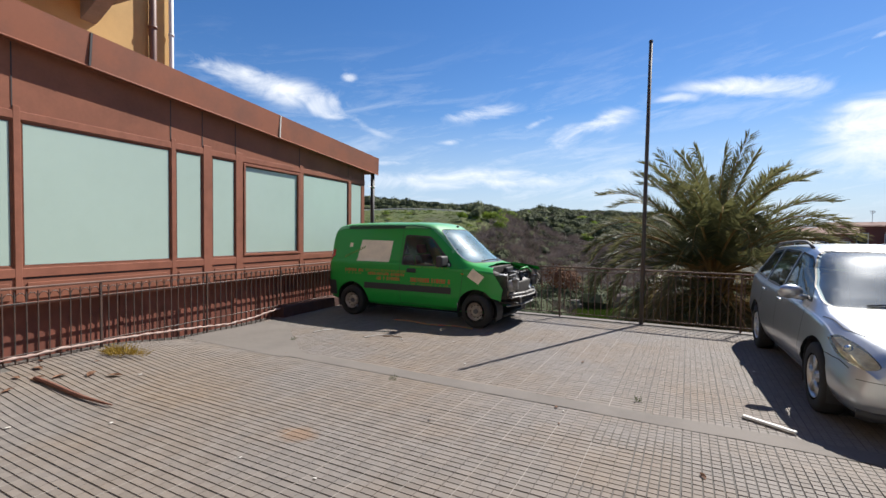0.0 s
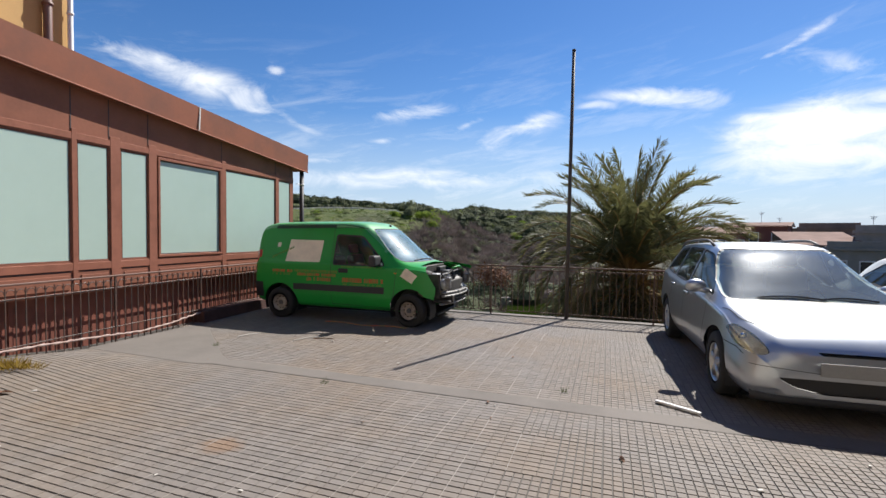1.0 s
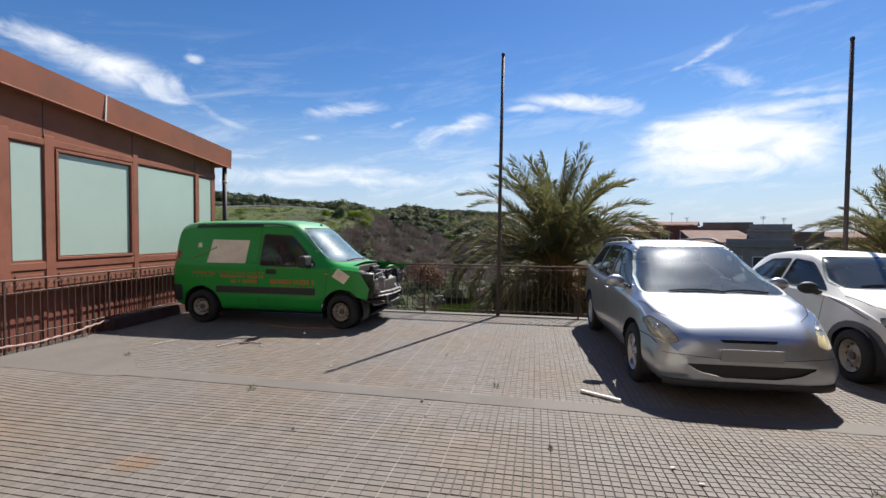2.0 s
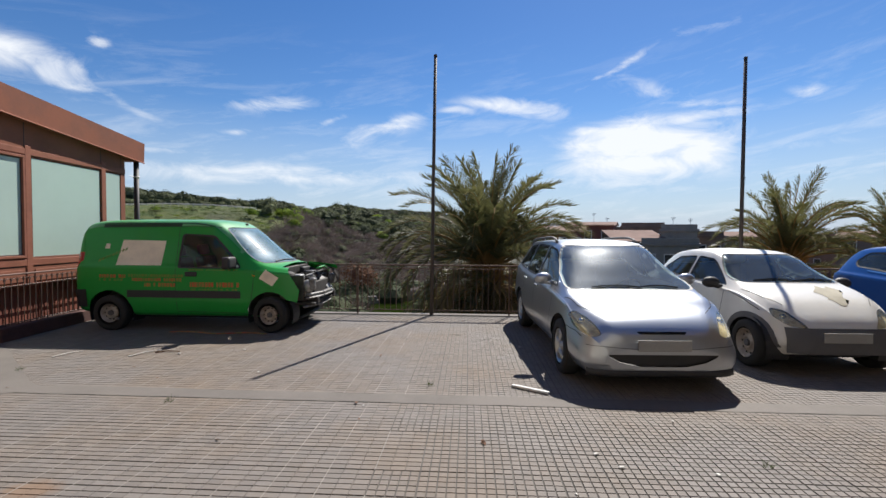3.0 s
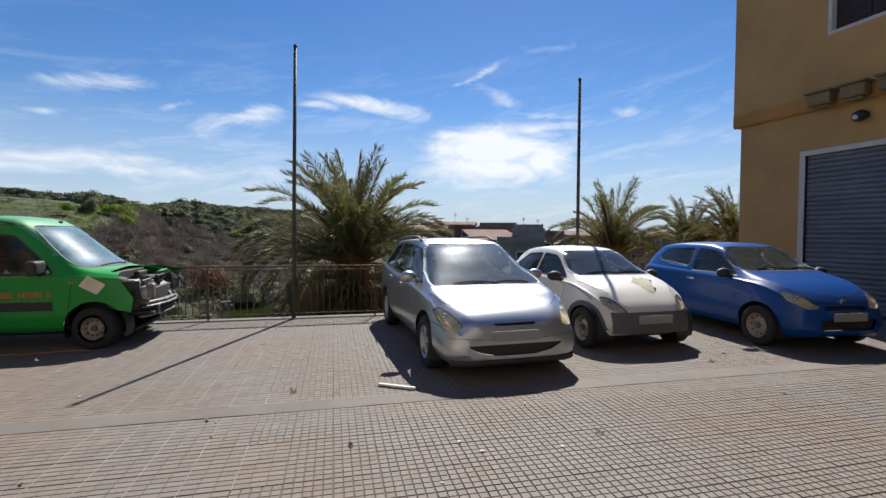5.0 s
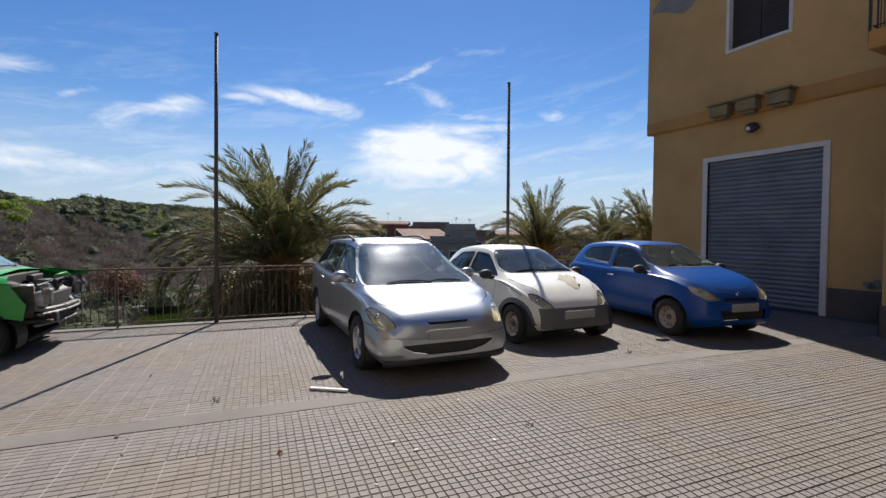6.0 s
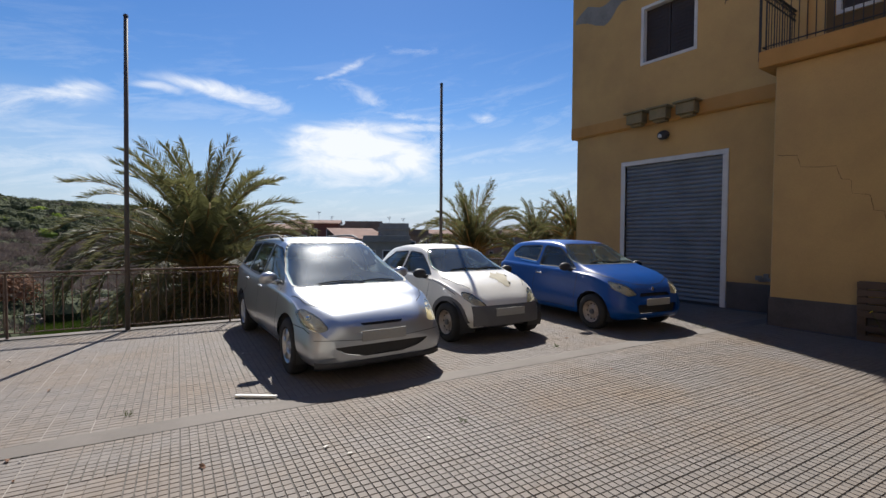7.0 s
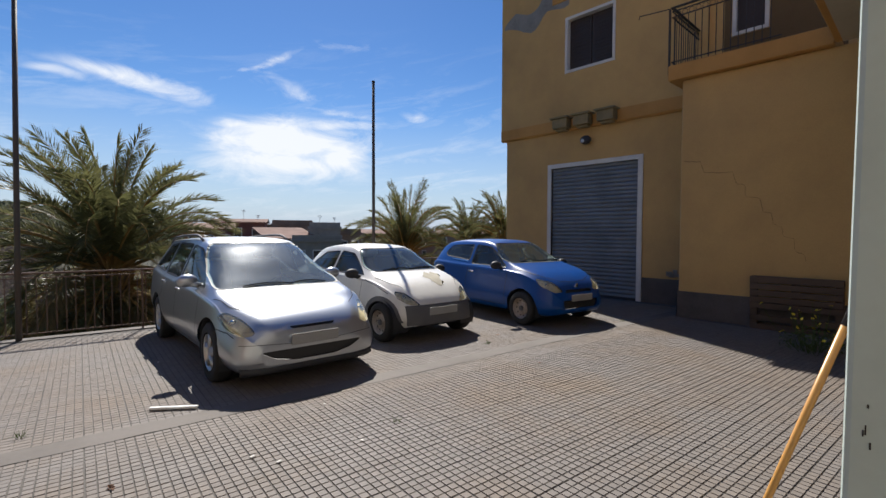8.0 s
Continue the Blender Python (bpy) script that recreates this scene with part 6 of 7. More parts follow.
def land_material():
    m = bpy.data.materials.new("scrubby_land")
    m.use_nodes = True
    T = Tree(m.node_tree)
    co = T.n("ShaderNodeNewGeometry", 0)
    big = T.n("ShaderNodeTexNoise", Vector=co, Scale=0.035, Detail=5.0, Roughness=0.6)
    mid = T.n("ShaderNodeTexNoise", Vector=co, Scale=0.4, Detail=6.0, Roughness=0.7)
    fine = T.n("ShaderNodeTexNoise", Vector=co, Scale=3.0, Detail=4.0, Roughness=0.7)
    grass = T.mix(T.ramp(mid, [(0.38, (0, 0, 0)), (0.62, (1, 1, 1))]), (0.050, 0.085, 0.010), (0.100, 0.112, 0.018))
    scrub = T.mix(mid, (0.026, 0.025, 0.014), (0.066, 0.060, 0.032))
    sep = T.n("ShaderNodeSeparateXYZ", None, i0=co)
    east = T.math("MULTIPLY", T.math("ADD", T.math("ARCTAN2", sep.outputs[0], sep.outputs[1]), radians(17.0)), 14.0, True)
    wild = T.math("ADD", T.math("MULTIPLY", T.math("SUBTRACT", big, 0.55), 5.0, True), east, True)
    near = T.math("SUBTRACT", 1.0, T.math("MULTIPLY", T.math("SUBTRACT", T.n("ShaderNodeVectorMath", 1, op="LENGTH", i0=co), 38.0), 0.3, True))
    lawn = T.math("ADD", T.math("ARCTAN2", sep.outputs[0], sep.outputs[1]), radians(4.5))
    lawn = T.math("SUBTRACT", 1.0, T.math("MULTIPLY", T.math("SUBTRACT", T.math("ABSOLUTE", lawn), radians(3.0)), 60.0, True))
    close = T.math("SUBTRACT", 1.0, T.math("MULTIPLY", T.math("SUBTRACT", T.n("ShaderNodeVectorMath", 1, op="LENGTH", i0=co), 58.0), 0.3, True))
    wild = T.math("MAXIMUM", wild, close)
    wild = T.math("MULTIPLY", wild, T.math("SUBTRACT", 1.0, T.math("MULTIPLY", near, lawn)))
    col = T.mix(wild, grass, scrub)
    col = T.mix(1.0, col, T.ramp(fine, [(0.25, (0.55, 0.55, 0.55)), (0.75, (1.15, 1.15, 1.15))]), "MULTIPLY")
    bump = T.n("ShaderNodeBump", Strength=0.8, Distance=0.5, Height=fine)
    T.n("ShaderNodeOutputMaterial", None, i0=T.n("ShaderNodeBsdfPrincipled", Base_Color=col, Roughness=0.95, Normal=bump))
    return m


def leaf_material(name, a, b, rough=0.8, shine=0.1, through=0.25):
    """Leaves of two tones, each leaf a little different, letting some light through."""
    m = bpy.data.materials.new(name)
    m.use_nodes = True
    T = Tree(m.node_tree)
    isle = T.n("ShaderNodeNewGeometry", 8)
    co = T.n("ShaderNodeNewGeometry", 0)
    big = T.n("ShaderNodeTexNoise", Vector=co, Scale=0.17, Detail=3.0)
    fac = T.math("ADD", T.math("MULTIPLY", isle, 0.35), T.math("MULTIPLY", T.math("SUBTRACT", big, 0.42), 2.6), True)
    col = T.mix(fac, a, b)
    front = T.n("ShaderNodeBsdfPrincipled", Base_Color=col, Roughness=rough, Specular_IOR_Level=shine)
    back = T.n("ShaderNodeBsdfTranslucent", Color=col)
    T.n("ShaderNodeOutputMaterial", None, i0=T.n("ShaderNodeMixShader", i0=through, i1=front, i2=back))
    return m


M["land"] = land_material()
M["dark_leaf"] = leaf_material("dark_evergreen_leaf", (0.036, 0.046, 0.023), (0.105, 0.120, 0.062), through=0.22)
M["olive_leaf"] = leaf_material("olive_leaf", (0.070, 0.082, 0.036), (0.165, 0.180, 0.098), through=0.4)
M["bare_twig"] = leaf_material("bare_brown_twig", (0.085, 0.068, 0.060), (0.215, 0.172, 0.155), through=0.3)
M["green_leaf"] = leaf_material("fresh_green_leaf", (0.13, 0.20, 0.026), (0.24, 0.30, 0.055), through=0.55)
M["pale_leaf"] = leaf_material("pale_silver_leaf", (0.14, 0.16, 0.085), (0.26, 0.28, 0.17), through=0.55)
M["red_twig"] = leaf_material("dry_red_brown_leaf", (0.11, 0.05, 0.028), (0.22, 0.12, 0.07), through=0.15)
M["palm_leaf"] = leaf_material("palm_leaflet", (0.095, 0.098, 0.038), (0.215, 0.200, 0.100), 0.42, 0.32, 0.58)
M["palm_dead"] = leaf_material("dry_palm_leaflet", (0.15, 0.125, 0.058), (0.30, 0.235, 0.115), 0.6, 0.25, 0.6)
M["palm_stem"] = material("palm_leaf_stem", (0.25, 0.15, 0.045), 0.8, grain=0.2, stain=0.3, stain_size=4)
M["palm_trunk"] = material("palm_trunk", (0.13, 0.085, 0.05), 0.95, grain=0.35, grain_size=12, stain=0.4, stain_size=3, bump=0.8, bump_size=14, bump_dist=0.05)
M["grass_blade"] = leaf_material("grass_blade", (0.05, 0.085, 0.012), (0.12, 0.16, 0.03))


def cloud_mesh(name, verts, faces, mat, parent=None, label="", kind=""):
    me = bpy.data.meshes.new(name)
    me.from_pydata(verts, [], faces)
    me.materials.append(mat)
    ob = new(name, me)
    if parent is not None:
        ob.parent = parent
    return tagged(ob, label, kind=kind)


class Leaves:
    """Gathers many small leaf quads for one mesh."""

    def __init__(self, seed):
        self.rng = np.random.default_rng(seed)
        self.v, self.count = [], 0

    def clump(self, c, size, n, leaf, lumps=5, long=1.6):
        """An uneven crown: leaves over several lumps round c, with size its half extents."""
        g = self.rng
        cen = g.normal(size=(lumps, 3)) * 0.33
        cen[:, 2] = np.abs(cen[:, 2]) * 0.7
        which = g.integers(0, lumps, n)
        d = g.normal(size=(n, 3))
        d /= np.linalg.norm(d, axis=1)[:, None]
        d[:, 2] = np.where(d[:, 2] < -0.3, -d[:, 2], d[:, 2])
        rad = (0.35 + 0.32 * g.random(n) ** 0.5)[:, None]
        p = (cen[which] + d * rad) * np.array(size) + np.array(c)
        u = g.normal(size=(n, 3))
        u -= d * (u * d).sum(1)[:, None] * 0.8
        u /= np.linalg.norm(u, axis=1)[:, None]
        w = np.cross(u, d + 0.22 * g.normal(size=(n, 3)))
        w /= np.linalg.norm(w, axis=1)[:, None] + 1e-6
        s = leaf * g.uniform(0.6, 1.3, n)[:, None]
        self.v.append(np.stack([p - u * s * long * 0.5, p + w * s * 0.42, p + u * s * long * 0.5, p - w * s * 0.42], 1).reshape(-1, 3))
        self.count += n

    def mound(self, c, size, n, leaf, lumps=6):
        """A rounded evergreen crown: small lumps set over a solid heart, each clothed in outward leaves."""
        g = self.rng
        cen = g.normal(size=(lumps, 3))
        cen /= np.linalg.norm(cen, axis=1)[:, None]
        cen[:, 2] = np.abs(cen[:, 2]) * 0.8
        cen *= g.uniform(0.30, 0.62, lumps)[:, None]
        big = g.uniform(0.34, 0.60, lumps)
        which = g.integers(0, lumps, n)
        d = g.normal(size=(n, 3))
        d /= np.linalg.norm(d, axis=1)[:, None]
        d[:, 2] = np.where(d[:, 2] < -0.2, -d[:, 2], d[:, 2])
        p = (cen[which] + d * (big[which] * g.uniform(0.82, 1.12, n))[:, None]) * np.array(size) + np.array(c)
        u = g.normal(size=(n, 3))
        u -= d * (u * d).sum(1)[:, None] * 0.9
        u /= np.linalg.norm(u, axis=1)[:, None]
        w = np.cross(u, d + 0.18 * g.normal(size=(n, 3)))
        w /= np.linalg.norm(w, axis=1)[:, None] + 1e-6
        s = leaf * g.uniform(0.6, 1.35, n)[:, None]
        self.v.append(np.stack([p - u * s * 0.6, p + w * s * 0.45, p + u * s * 0.6, p - w * s * 0.45], 1).reshape(-1, 3))
        # the heart: a six-sided drum of quads that closes the crown
        ring = np.array([(math.cos(k * math.pi / 3), math.sin(k * math.pi / 3)) for k in range(7)])
        for (r0, z0), (r1, z1) in (((0.70, -0.4), (0.78, 0.15)), ((0.78, 0.15), (0.45, 0.55)), ((0.45, 0.55), (0.05, 0.66))):
            for k in range(6):
                a, b = ring[k], ring[k + 1]
                q = np.array([(*(a * r0), z0), (*(b * r0), z0), (*(b * r1), z1), (*(a * r1), z1)])
                self.v.append(q * np.array(size) + np.array(c))
                self.count += 1
        self.count += n

    def twigs(self, c, size, n, leaf):
        """Bare scrub: thin upright slivers fanning from the ground."""
        g = self.rng
        a = g.random(n) * 2 * np.pi
        rr = g.random(n) ** 0.5
        base = np.stack([np.cos(a) * rr * size[0] * 0.6, np.sin(a) * rr * size[1] * 0.6, g.random(n) * size[2] * 0.7], 1) + np.array(c)
        out = np.stack([np.cos(a) * rr, np.sin(a) * rr, 0.5 + g.random(n)], 1) + g.normal(size=(n, 3)) * 0.35
        out /= np.linalg.norm(out, axis=1)[:, None]
        w = np.cross(out, g.normal(size=(n, 3)))
        w /= np.linalg.norm(w, axis=1)[:, None] + 1e-6
        ln = leaf * g.uniform(2.0, 5.0, n)[:, None]
        self.v.append(np.stack([base - w * leaf * 0.16, base + w * leaf * 0.16, base + out * ln + w * leaf * 0.05, base + out * ln - w * leaf * 0.05], 1).reshape(-1, 3))
        self.count += n

    def build(self, name, mat, label, category, parent=None, kind="stuff"):
        v = np.concatenate(self.v)
        f = np.arange(len(v)).reshape(-1, 4)
        ob = cloud_mesh(name, v.tolist(), f.tolist(), mat, parent, label, kind)
        if category:
            tagged(ob, "", category)
        return ob


def spot(az, r, dz=0.0):
    return (r * math.sin(radians(az)), r * math.cos(radians(az)), terrain_z(az, r) + dz)


def hills():
    g = random.Random(21)
    dark, olive, bare, fresh, grass, pale = [Leaves(k) for k in range(1, 7)]
    # wooded hill behind the road, crowns standing along its back
    for _ in range(430):
        az = g.uniform(-64, -13)
        r = g.uniform(150, 246) if g.random() < 0.45 else g.uniform(222, 244)
        s = g.uniform(1.5, 3.0) * (1.25 if g.random() < 0.12 else 1.0)
        (dark if g.random() < 0.75 else olive).mound(spot(az, r, s * 0.25), (s * 1.3, s * 1.3, s), 150, s * 0.24)
    for _ in range(150):
        az = g.uniform(-64, -22)
        s = g.uniform(0.7, 1.3)
        (dark if g.random() < 0.6 else olive).mound(spot(az, g.uniform(127, 136), s * 0.2), (s * 1.4, s * 1.4, s), 110, s * 0.26)
    # slopes to the east: evergreen mounds with dry grass and bare scrub between them
    for _ in range(1500):
        az = g.uniform(-16, 17)
        crest = float(np.interp(az, [-21, -17, -14, -12, -8, 10, 20], [125, 125, 150, 190, 250, 330, 420]))
        r = crest * (1.03 - 0.55 * g.random() ** 1.15)
        x, y, z = spot(az, r)
        el = math.degrees(math.atan2(z - 1.57, r))
        s = g.uniform(1.1, 2.9) * float(np.interp(r, [100, 250], [0.75, 1.15]))
        wild = noise.noise((az * 0.35, r * 0.02, 7.0))
        if el < float(np.interp(az, [-16, -9, -5], [2.0, 0.4, -1.2])) + wild:
            if g.random() < 0.75:
                bare.twigs((x, y, z), (s * 1.7, s * 1.7, s * 1.2), 200, 0.16 + r * 0.0005)
            continue
        if g.random() < 0.14 + 0.25 * wild:
            bare.twigs((x, y, z), (s * 1.5, s * 1.5, s), 140, r * 0.0013)
        elif g.random() < 0.06:
            fresh.mound((x, y, z + s * 0.2), (s * 1.2, s * 1.2, s * 0.8), 150, s * 0.24)
        else:
            (dark if g.random() < 0.66 else olive).mound((x, y, z + s * 0.2), (s * 1.3, s * 1.3, s), 170, s * 0.22)
    # belt of tall bare shrubs across the foot of the slopes
    for _ in range(620):
        az = g.uniform(-24, 3)
        r = g.uniform(82, 150 if az > -19 else 96)
        x, y, z = spot(az, r)
        el = math.degrees(math.atan2(z - 1.57, r))
        if el > float(np.interp(az, [-24, -20, -15, -9, -3, 3], [0.3, 1.2, 1.3, 0.3, -1.2, -2.0])):
            continue
        s = g.uniform(1.5, 2.8)
        if g.random() < 0.62:
            bare.twigs((x, y, z), (s * 1.3, s * 1.3, s * 1.3), 260, 0.15 + r * 0.0006)
        else:
            (olive if g.random() < 0.5 else dark).mound((x, y, z + s * 0.15), (s * 0.9, s * 0.9, s * 0.75), 150, 0.34)
    # grassy bank below the road, with tufts and low bushes
    for _ in range(1500):
        az, r, s = g.uniform(-62, -18), g.uniform(64, 122), g.uniform(0.25, 0.7)
        grass.twigs(spot(az, r, 0), (s * 1.8, s * 1.8, s * 0.35), 30, 0.10)
    for _ in range(300):
        az, r, s = g.uniform(-62, -18.5), g.uniform(70, 119), g.uniform(0.35, 0.95)
        (olive if g.random() < 0.5 else fresh).clump(spot(az, r, 0.0), (s * 1.4, s * 1.4, s * 0.6), 90, s * 0.22, 4)
    # trees at the end of the bank
    for az, r, s in ((-16.6, 119, 2.0), (-15.8, 122, 1.6), (-17.4, 118, 1.5), (-14.6, 140, 2.2), (-16.2, 114, 1.5), (-20.6, 112, 1.0)):
        fresh.clump(spot(az, r, s * 0.35), (s * 1.2, s * 1.2, s * 1.1), 800, 0.24, 9)
    for az, r, s, up in ((-19.1, 119, 1.9, 1.7), (-18.5, 120, 1.5, 1.2), (-19.7, 119, 1.4, 0.9), (-18.9, 117, 1.7, 0.5), (-13.4, 150, 1.6, 0.4)):
        pale.clump(spot(az, r, up), (s * 0.95, s * 0.95, s * 1.1), 900, 0.26, 11)
    # hedges and bushes just below the terrace
    for _ in range(330):
        az, r, s = g.uniform(-40, 12), g.uniform(22, 62), g.uniform(0.7, 1.6)
        if -8 < az < -1 and 25 < r < 39:
            continue
        pick = g.random()
        if pick < 0.34:
            bare.twigs(spot(az, r, 0), (s * 1.3, s * 1.3, s * 1.1), 300, 0.05 + r * 0.0015)
        else:
            (dark if pick < 0.86 else olive).mound(spot(az, r, s * 0.3), (s * 1.3, s * 1.3, s), 420, 0.07 + r * 0.0018)
    for _ in range(90):
        az, r, s = g.uniform(-22, 4), g.uniform(39.5, 46), g.uniform(0.7, 1.5)
        (dark if g.random() < 0.6 else bare).mound(spot(az, r, s * 0.3), (s * 1.3, s * 1.3, s), 380, 0.13)
    for _ in range(190):
        az, r, s = g.uniform(12, 62), g.uniform(20, 60), g.uniform(0.8, 1.8)
        (dark if g.random() < 0.5 else olive).mound(spot(az, r, s * 0.3), (s * 1.2, s * 1.2, s), 260, 0.07 + r * 0.0020)
    for _ in range(620):
        az, r = g.uniform(-8, -1), g.uniform(32, 39)
        grass.twigs(spot(az, r), (0.6, 0.6, 0.15), 50, 0.06)
    dark.build("evergreen_wood", M["dark_leaf"], "dark evergreen trees and bushes on the hills", "trees")
    olive.build("olive_bushes", M["olive_leaf"], "grey-green olive bushes on the slopes", "bushes")
    bare.build("bare_scrub", M["bare_twig"], "bare brown winter scrub on the slope", "scrub")
    pale.build("pale_trees", M["pale_leaf"], "pale silver-green trees at the end of the bank", "trees")
    fresh.build("fresh_trees", M["green_leaf"], "fresh green trees by the road", "trees")
    grass.build("grass_tufts", M["grass_blade"], "rough green grass on the bank", "grass")
    red = Leaves(9)
    red.clump(spot(-8.3, 39.5, 1.4), (2.0, 2.0, 2.1), 1100, 0.16, 7)
    b = thing("dry_bush", "dry red-brown bush below the terrace", "bush", Matrix.Translation(spot(-8.3, 39.5)))
    ob = red.build("crown", M["red_twig"], "", "", kind="")
    ob.parent = b
    ob.matrix_parent_inverse = b.matrix_world.inverted()
    stem = tube([(0, 0, -0.2), (0.1, 0, 0.6), (0.2, 0.1, 1.3)], [0.07, 0.05, 0.02], 6)
    part("stem", stem, M["palm_trunk"], b)


def valley_details():
    """A cable over the valley, and a low stone wall by the lawn below."""
    cable = thing("overhead_cable", "thin dark cable strung across the valley", "cable", pose(0, 0, 0))
    pts = []
    for k in range(25):
        az = -34 + 46 * k / 24
        el = float(np.interp(az, [-34, -15, -3, 12], [1.6, -0.15, -0.85, -1.2]))
        r = 60.0
        pts.append((r * math.sin(radians(az)), r * math.cos(radians(az)), 1.57 + r * math.tan(radians(el))))
    part("strand", tube(pts, 0.022, 5), M["gasket"], cable)
    wall = thing("garden_wall", "low grey stone garden wall below the terrace", "wall", Matrix.Translation(spot(-9.4, 37)) @ Matrix.Rotation(radians(38), 4, "Z"))
    g = random.Random(15)
    for row in range(3):
        for k in range(9):
            x = -2.2 + 0.5 * k + 0.25 * (row % 2)
            part("stone", box(x, x + 0.47 + g.uniform(-0.04, 0.02), -0.2 + g.uniform(-0.03, 0.03), 0.2, -0.1 + 0.33 * row, 0.21 + 0.33 * row, 0.03), M["cement"], wall)


def guard_rail():
    """The road's edge along the hill's top."""
    rail = thing("guard_rail", "pale metal guard rail along the hilltop road", "guard rail", pose(0, 0, 0))
    pts = []
    for k in range(60):
        az = -62 + 41.8 * k / 59
        r = 122.5
        pts.append(Vector((r * math.sin(radians(az)), r * math.cos(radians(az)), 1.57 + r * math.tan(radians(float(np.interp(az, [-62, -32, -29, -25, -22, -20], [2.6, 2.85, 3.05, 3.07, 2.95, 2.80])))))))
    bm = bmesh.new()
    for a, b in zip(pts, pts[1:]):
        vs = [bm.verts.new(p) for p in (a, b, b + Vector((0, 0, 0.26)), a + Vector((0, 0, 0.26)))]
        bm.faces.new(vs)
    bmesh.ops.solidify(bm, geom=bm.faces[:], thickness=0.08)
    part("beam", bm, M["white_trim"], rail)
    for p in pts[::1]:
        q = part("post", box(-0.07, 0.07, -0.07, 0.07, -1.2, 0.25), M["steel"], rail, at=Matrix.Translation(p))


land()
hills()
guard_rail()
valley_details()


def palm(at, trunk_h, length, n, seed, label, lean=0.0, leaflets=100, dead=20, spread=1.0):
    """A date palm: rough trunk, a boss of cut leaf bases, arching fronds with many narrow folded leaflets, a skirt of old ones."""
    g = random.Random(seed)
    ng = np.random.default_rng(seed)
    tree = thing("palm_tree", label, "palm tree", Matrix.Translation(at), group="palm trees")
    bm = bmesh.new()
    pts, rad = [], []
    for k in range(40):
        z = trunk_h * k / 39
        pts.append((lean * (z / trunk_h) ** 2, 0.0, z))
        rad.append(0.25 + (0.03 if k % 2 else -0.02) + (0.12 * max(0, (k - 30) / 9)))
    tube(pts, rad, 14, bm)
    part("trunk", bm, M["palm_trunk"], tree, "rough ringed trunk")
    boots = bmesh.new()
    top = Vector((lean, 0, trunk_h))
    for k in range(90):
        a, h = k * 2.39996, -1.0 + 1.15 * k / 90
        d = Vector((math.cos(a), math.sin(a), 0))
        tube([top + d * 0.26 + Vector((0, 0, h)), top + d * 0.40 + Vector((0, 0, h + 0.14)), top + d * (0.46 + g.uniform(0, 0.1)) + Vector((0, 0, h + 0.34))], [0.06, 0.042, 0.02], 5, boots)
    part("crown_boot", boots, M["palm_stem"], tree, "cut orange-brown leaf bases")
    steps = 14
    for i in range(n + dead):
        a = i * 2.39996 + g.uniform(-0.25, 0.25)
        live = i < n
        if live:
            u = (i + 0.5) / n
            e = float(np.interp(u, [0, 0.10, 0.32, 0.62, 0.85, 1.0], [88, 78, 62, 38, 12, -14])) + g.uniform(-8, 8)
            ln = length * g.uniform(0.86, 1.06) * float(np.interp(u, [0, 0.12, 0.5, 1.0], [0.90, 1.0, 0.98, 0.86]))
            droop = g.uniform(0.8, 1.2) * float(np.interp(e, [-20, 10, 35, 60, 88], [66, 100, 104, 86, 30]))
        else:
            e, ln, droop = g.uniform(-30, 22), length * g.uniform(0.70, 0.96), g.uniform(72, 105)
        bend = (1.7 if e > 20 else 1.25) if live else 0.8
        a2 = a + g.uniform(-0.35, 0.35)
        p = top + Vector((math.cos(a), math.sin(a), 0)) * (0.12 + 0.14 * (e < 40)) + Vector((0, 0, 0.12 if e > 20 else -0.2 - 0.3 * (not live)))
        path, dirs = [p.copy()], []
        for s in range(steps):
            t = (s + 0.5) / steps
            ee = radians(max(e - droop * t ** bend, -88))
            aa = a + (a2 - a) * t
            d = Vector((math.cos(aa) * math.cos(ee) * spread, math.sin(aa) * math.cos(ee) * spread, math.sin(ee)))
            dirs.append(d.normalized())
            p = p + d * (ln / steps)
            path.append(p.copy())
        bm = tube(path, [0.034 * (1 - 0.9 * s / steps) ** 1.2 + 0.003 for s in range(steps + 1)], 4)
        V = [tuple(v.co) for v in bm.verts]
        bm.verts.index_update()
        F = [[v.index for v in f.verts] for f in bm.faces]
        stems = len(F)
        bm.free()
        P, D = np.array([tuple(q) for q in path]), np.array([tuple(d) for d in dirs])
        # leaflets in two combed rows: short spines at the foot, longest in the middle, closing to the tip
        t = np.repeat(0.16 + 0.84 * (np.arange(leaflets) + ng.random(leaflets) * 0.5) / leaflets, 2)
        t = np.minimum(t, 0.999)
        sg = np.tile([-1.0, 1.0], leaflets)
        q = np.minimum((t * steps).astype(int), steps - 1)
        base = P[q] + (P[q + 1] - P[q]) * (t * steps - q)[:, None]
        d = D[q]
        side = np.cross(d, np.array((0, 0, 1.0)) if abs(e) < 80 else np.array((-math.sin(a), math.cos(a), 0.3)))
        side /= np.linalg.norm(side, axis=1)[:, None] + 1e-6
        up = np.cross(side, d)
        size = 0.60 * (length / 4.2) * np.sin(np.pi * np.minimum(0.10 + 0.74 * t ** 0.8, 1)) ** 0.7 * ng.uniform(0.8, 1.12, len(t))
        fold = ng.uniform(0.15, 0.62, len(t)) if live else ng.uniform(-0.5, 0.3, len(t))
        out = side * (sg * (0.86 - 0.36 * t))[:, None] + d * (0.52 + 0.42 * t)[:, None] + up * fold[:, None] + ng.normal(size=(len(t), 3)) * 0.12
        out /= np.linalg.norm(out, axis=1)[:, None]
        tip = base + out * size[:, None]
        tip[:, 2] -= size * (0.10 if live else 0.45)
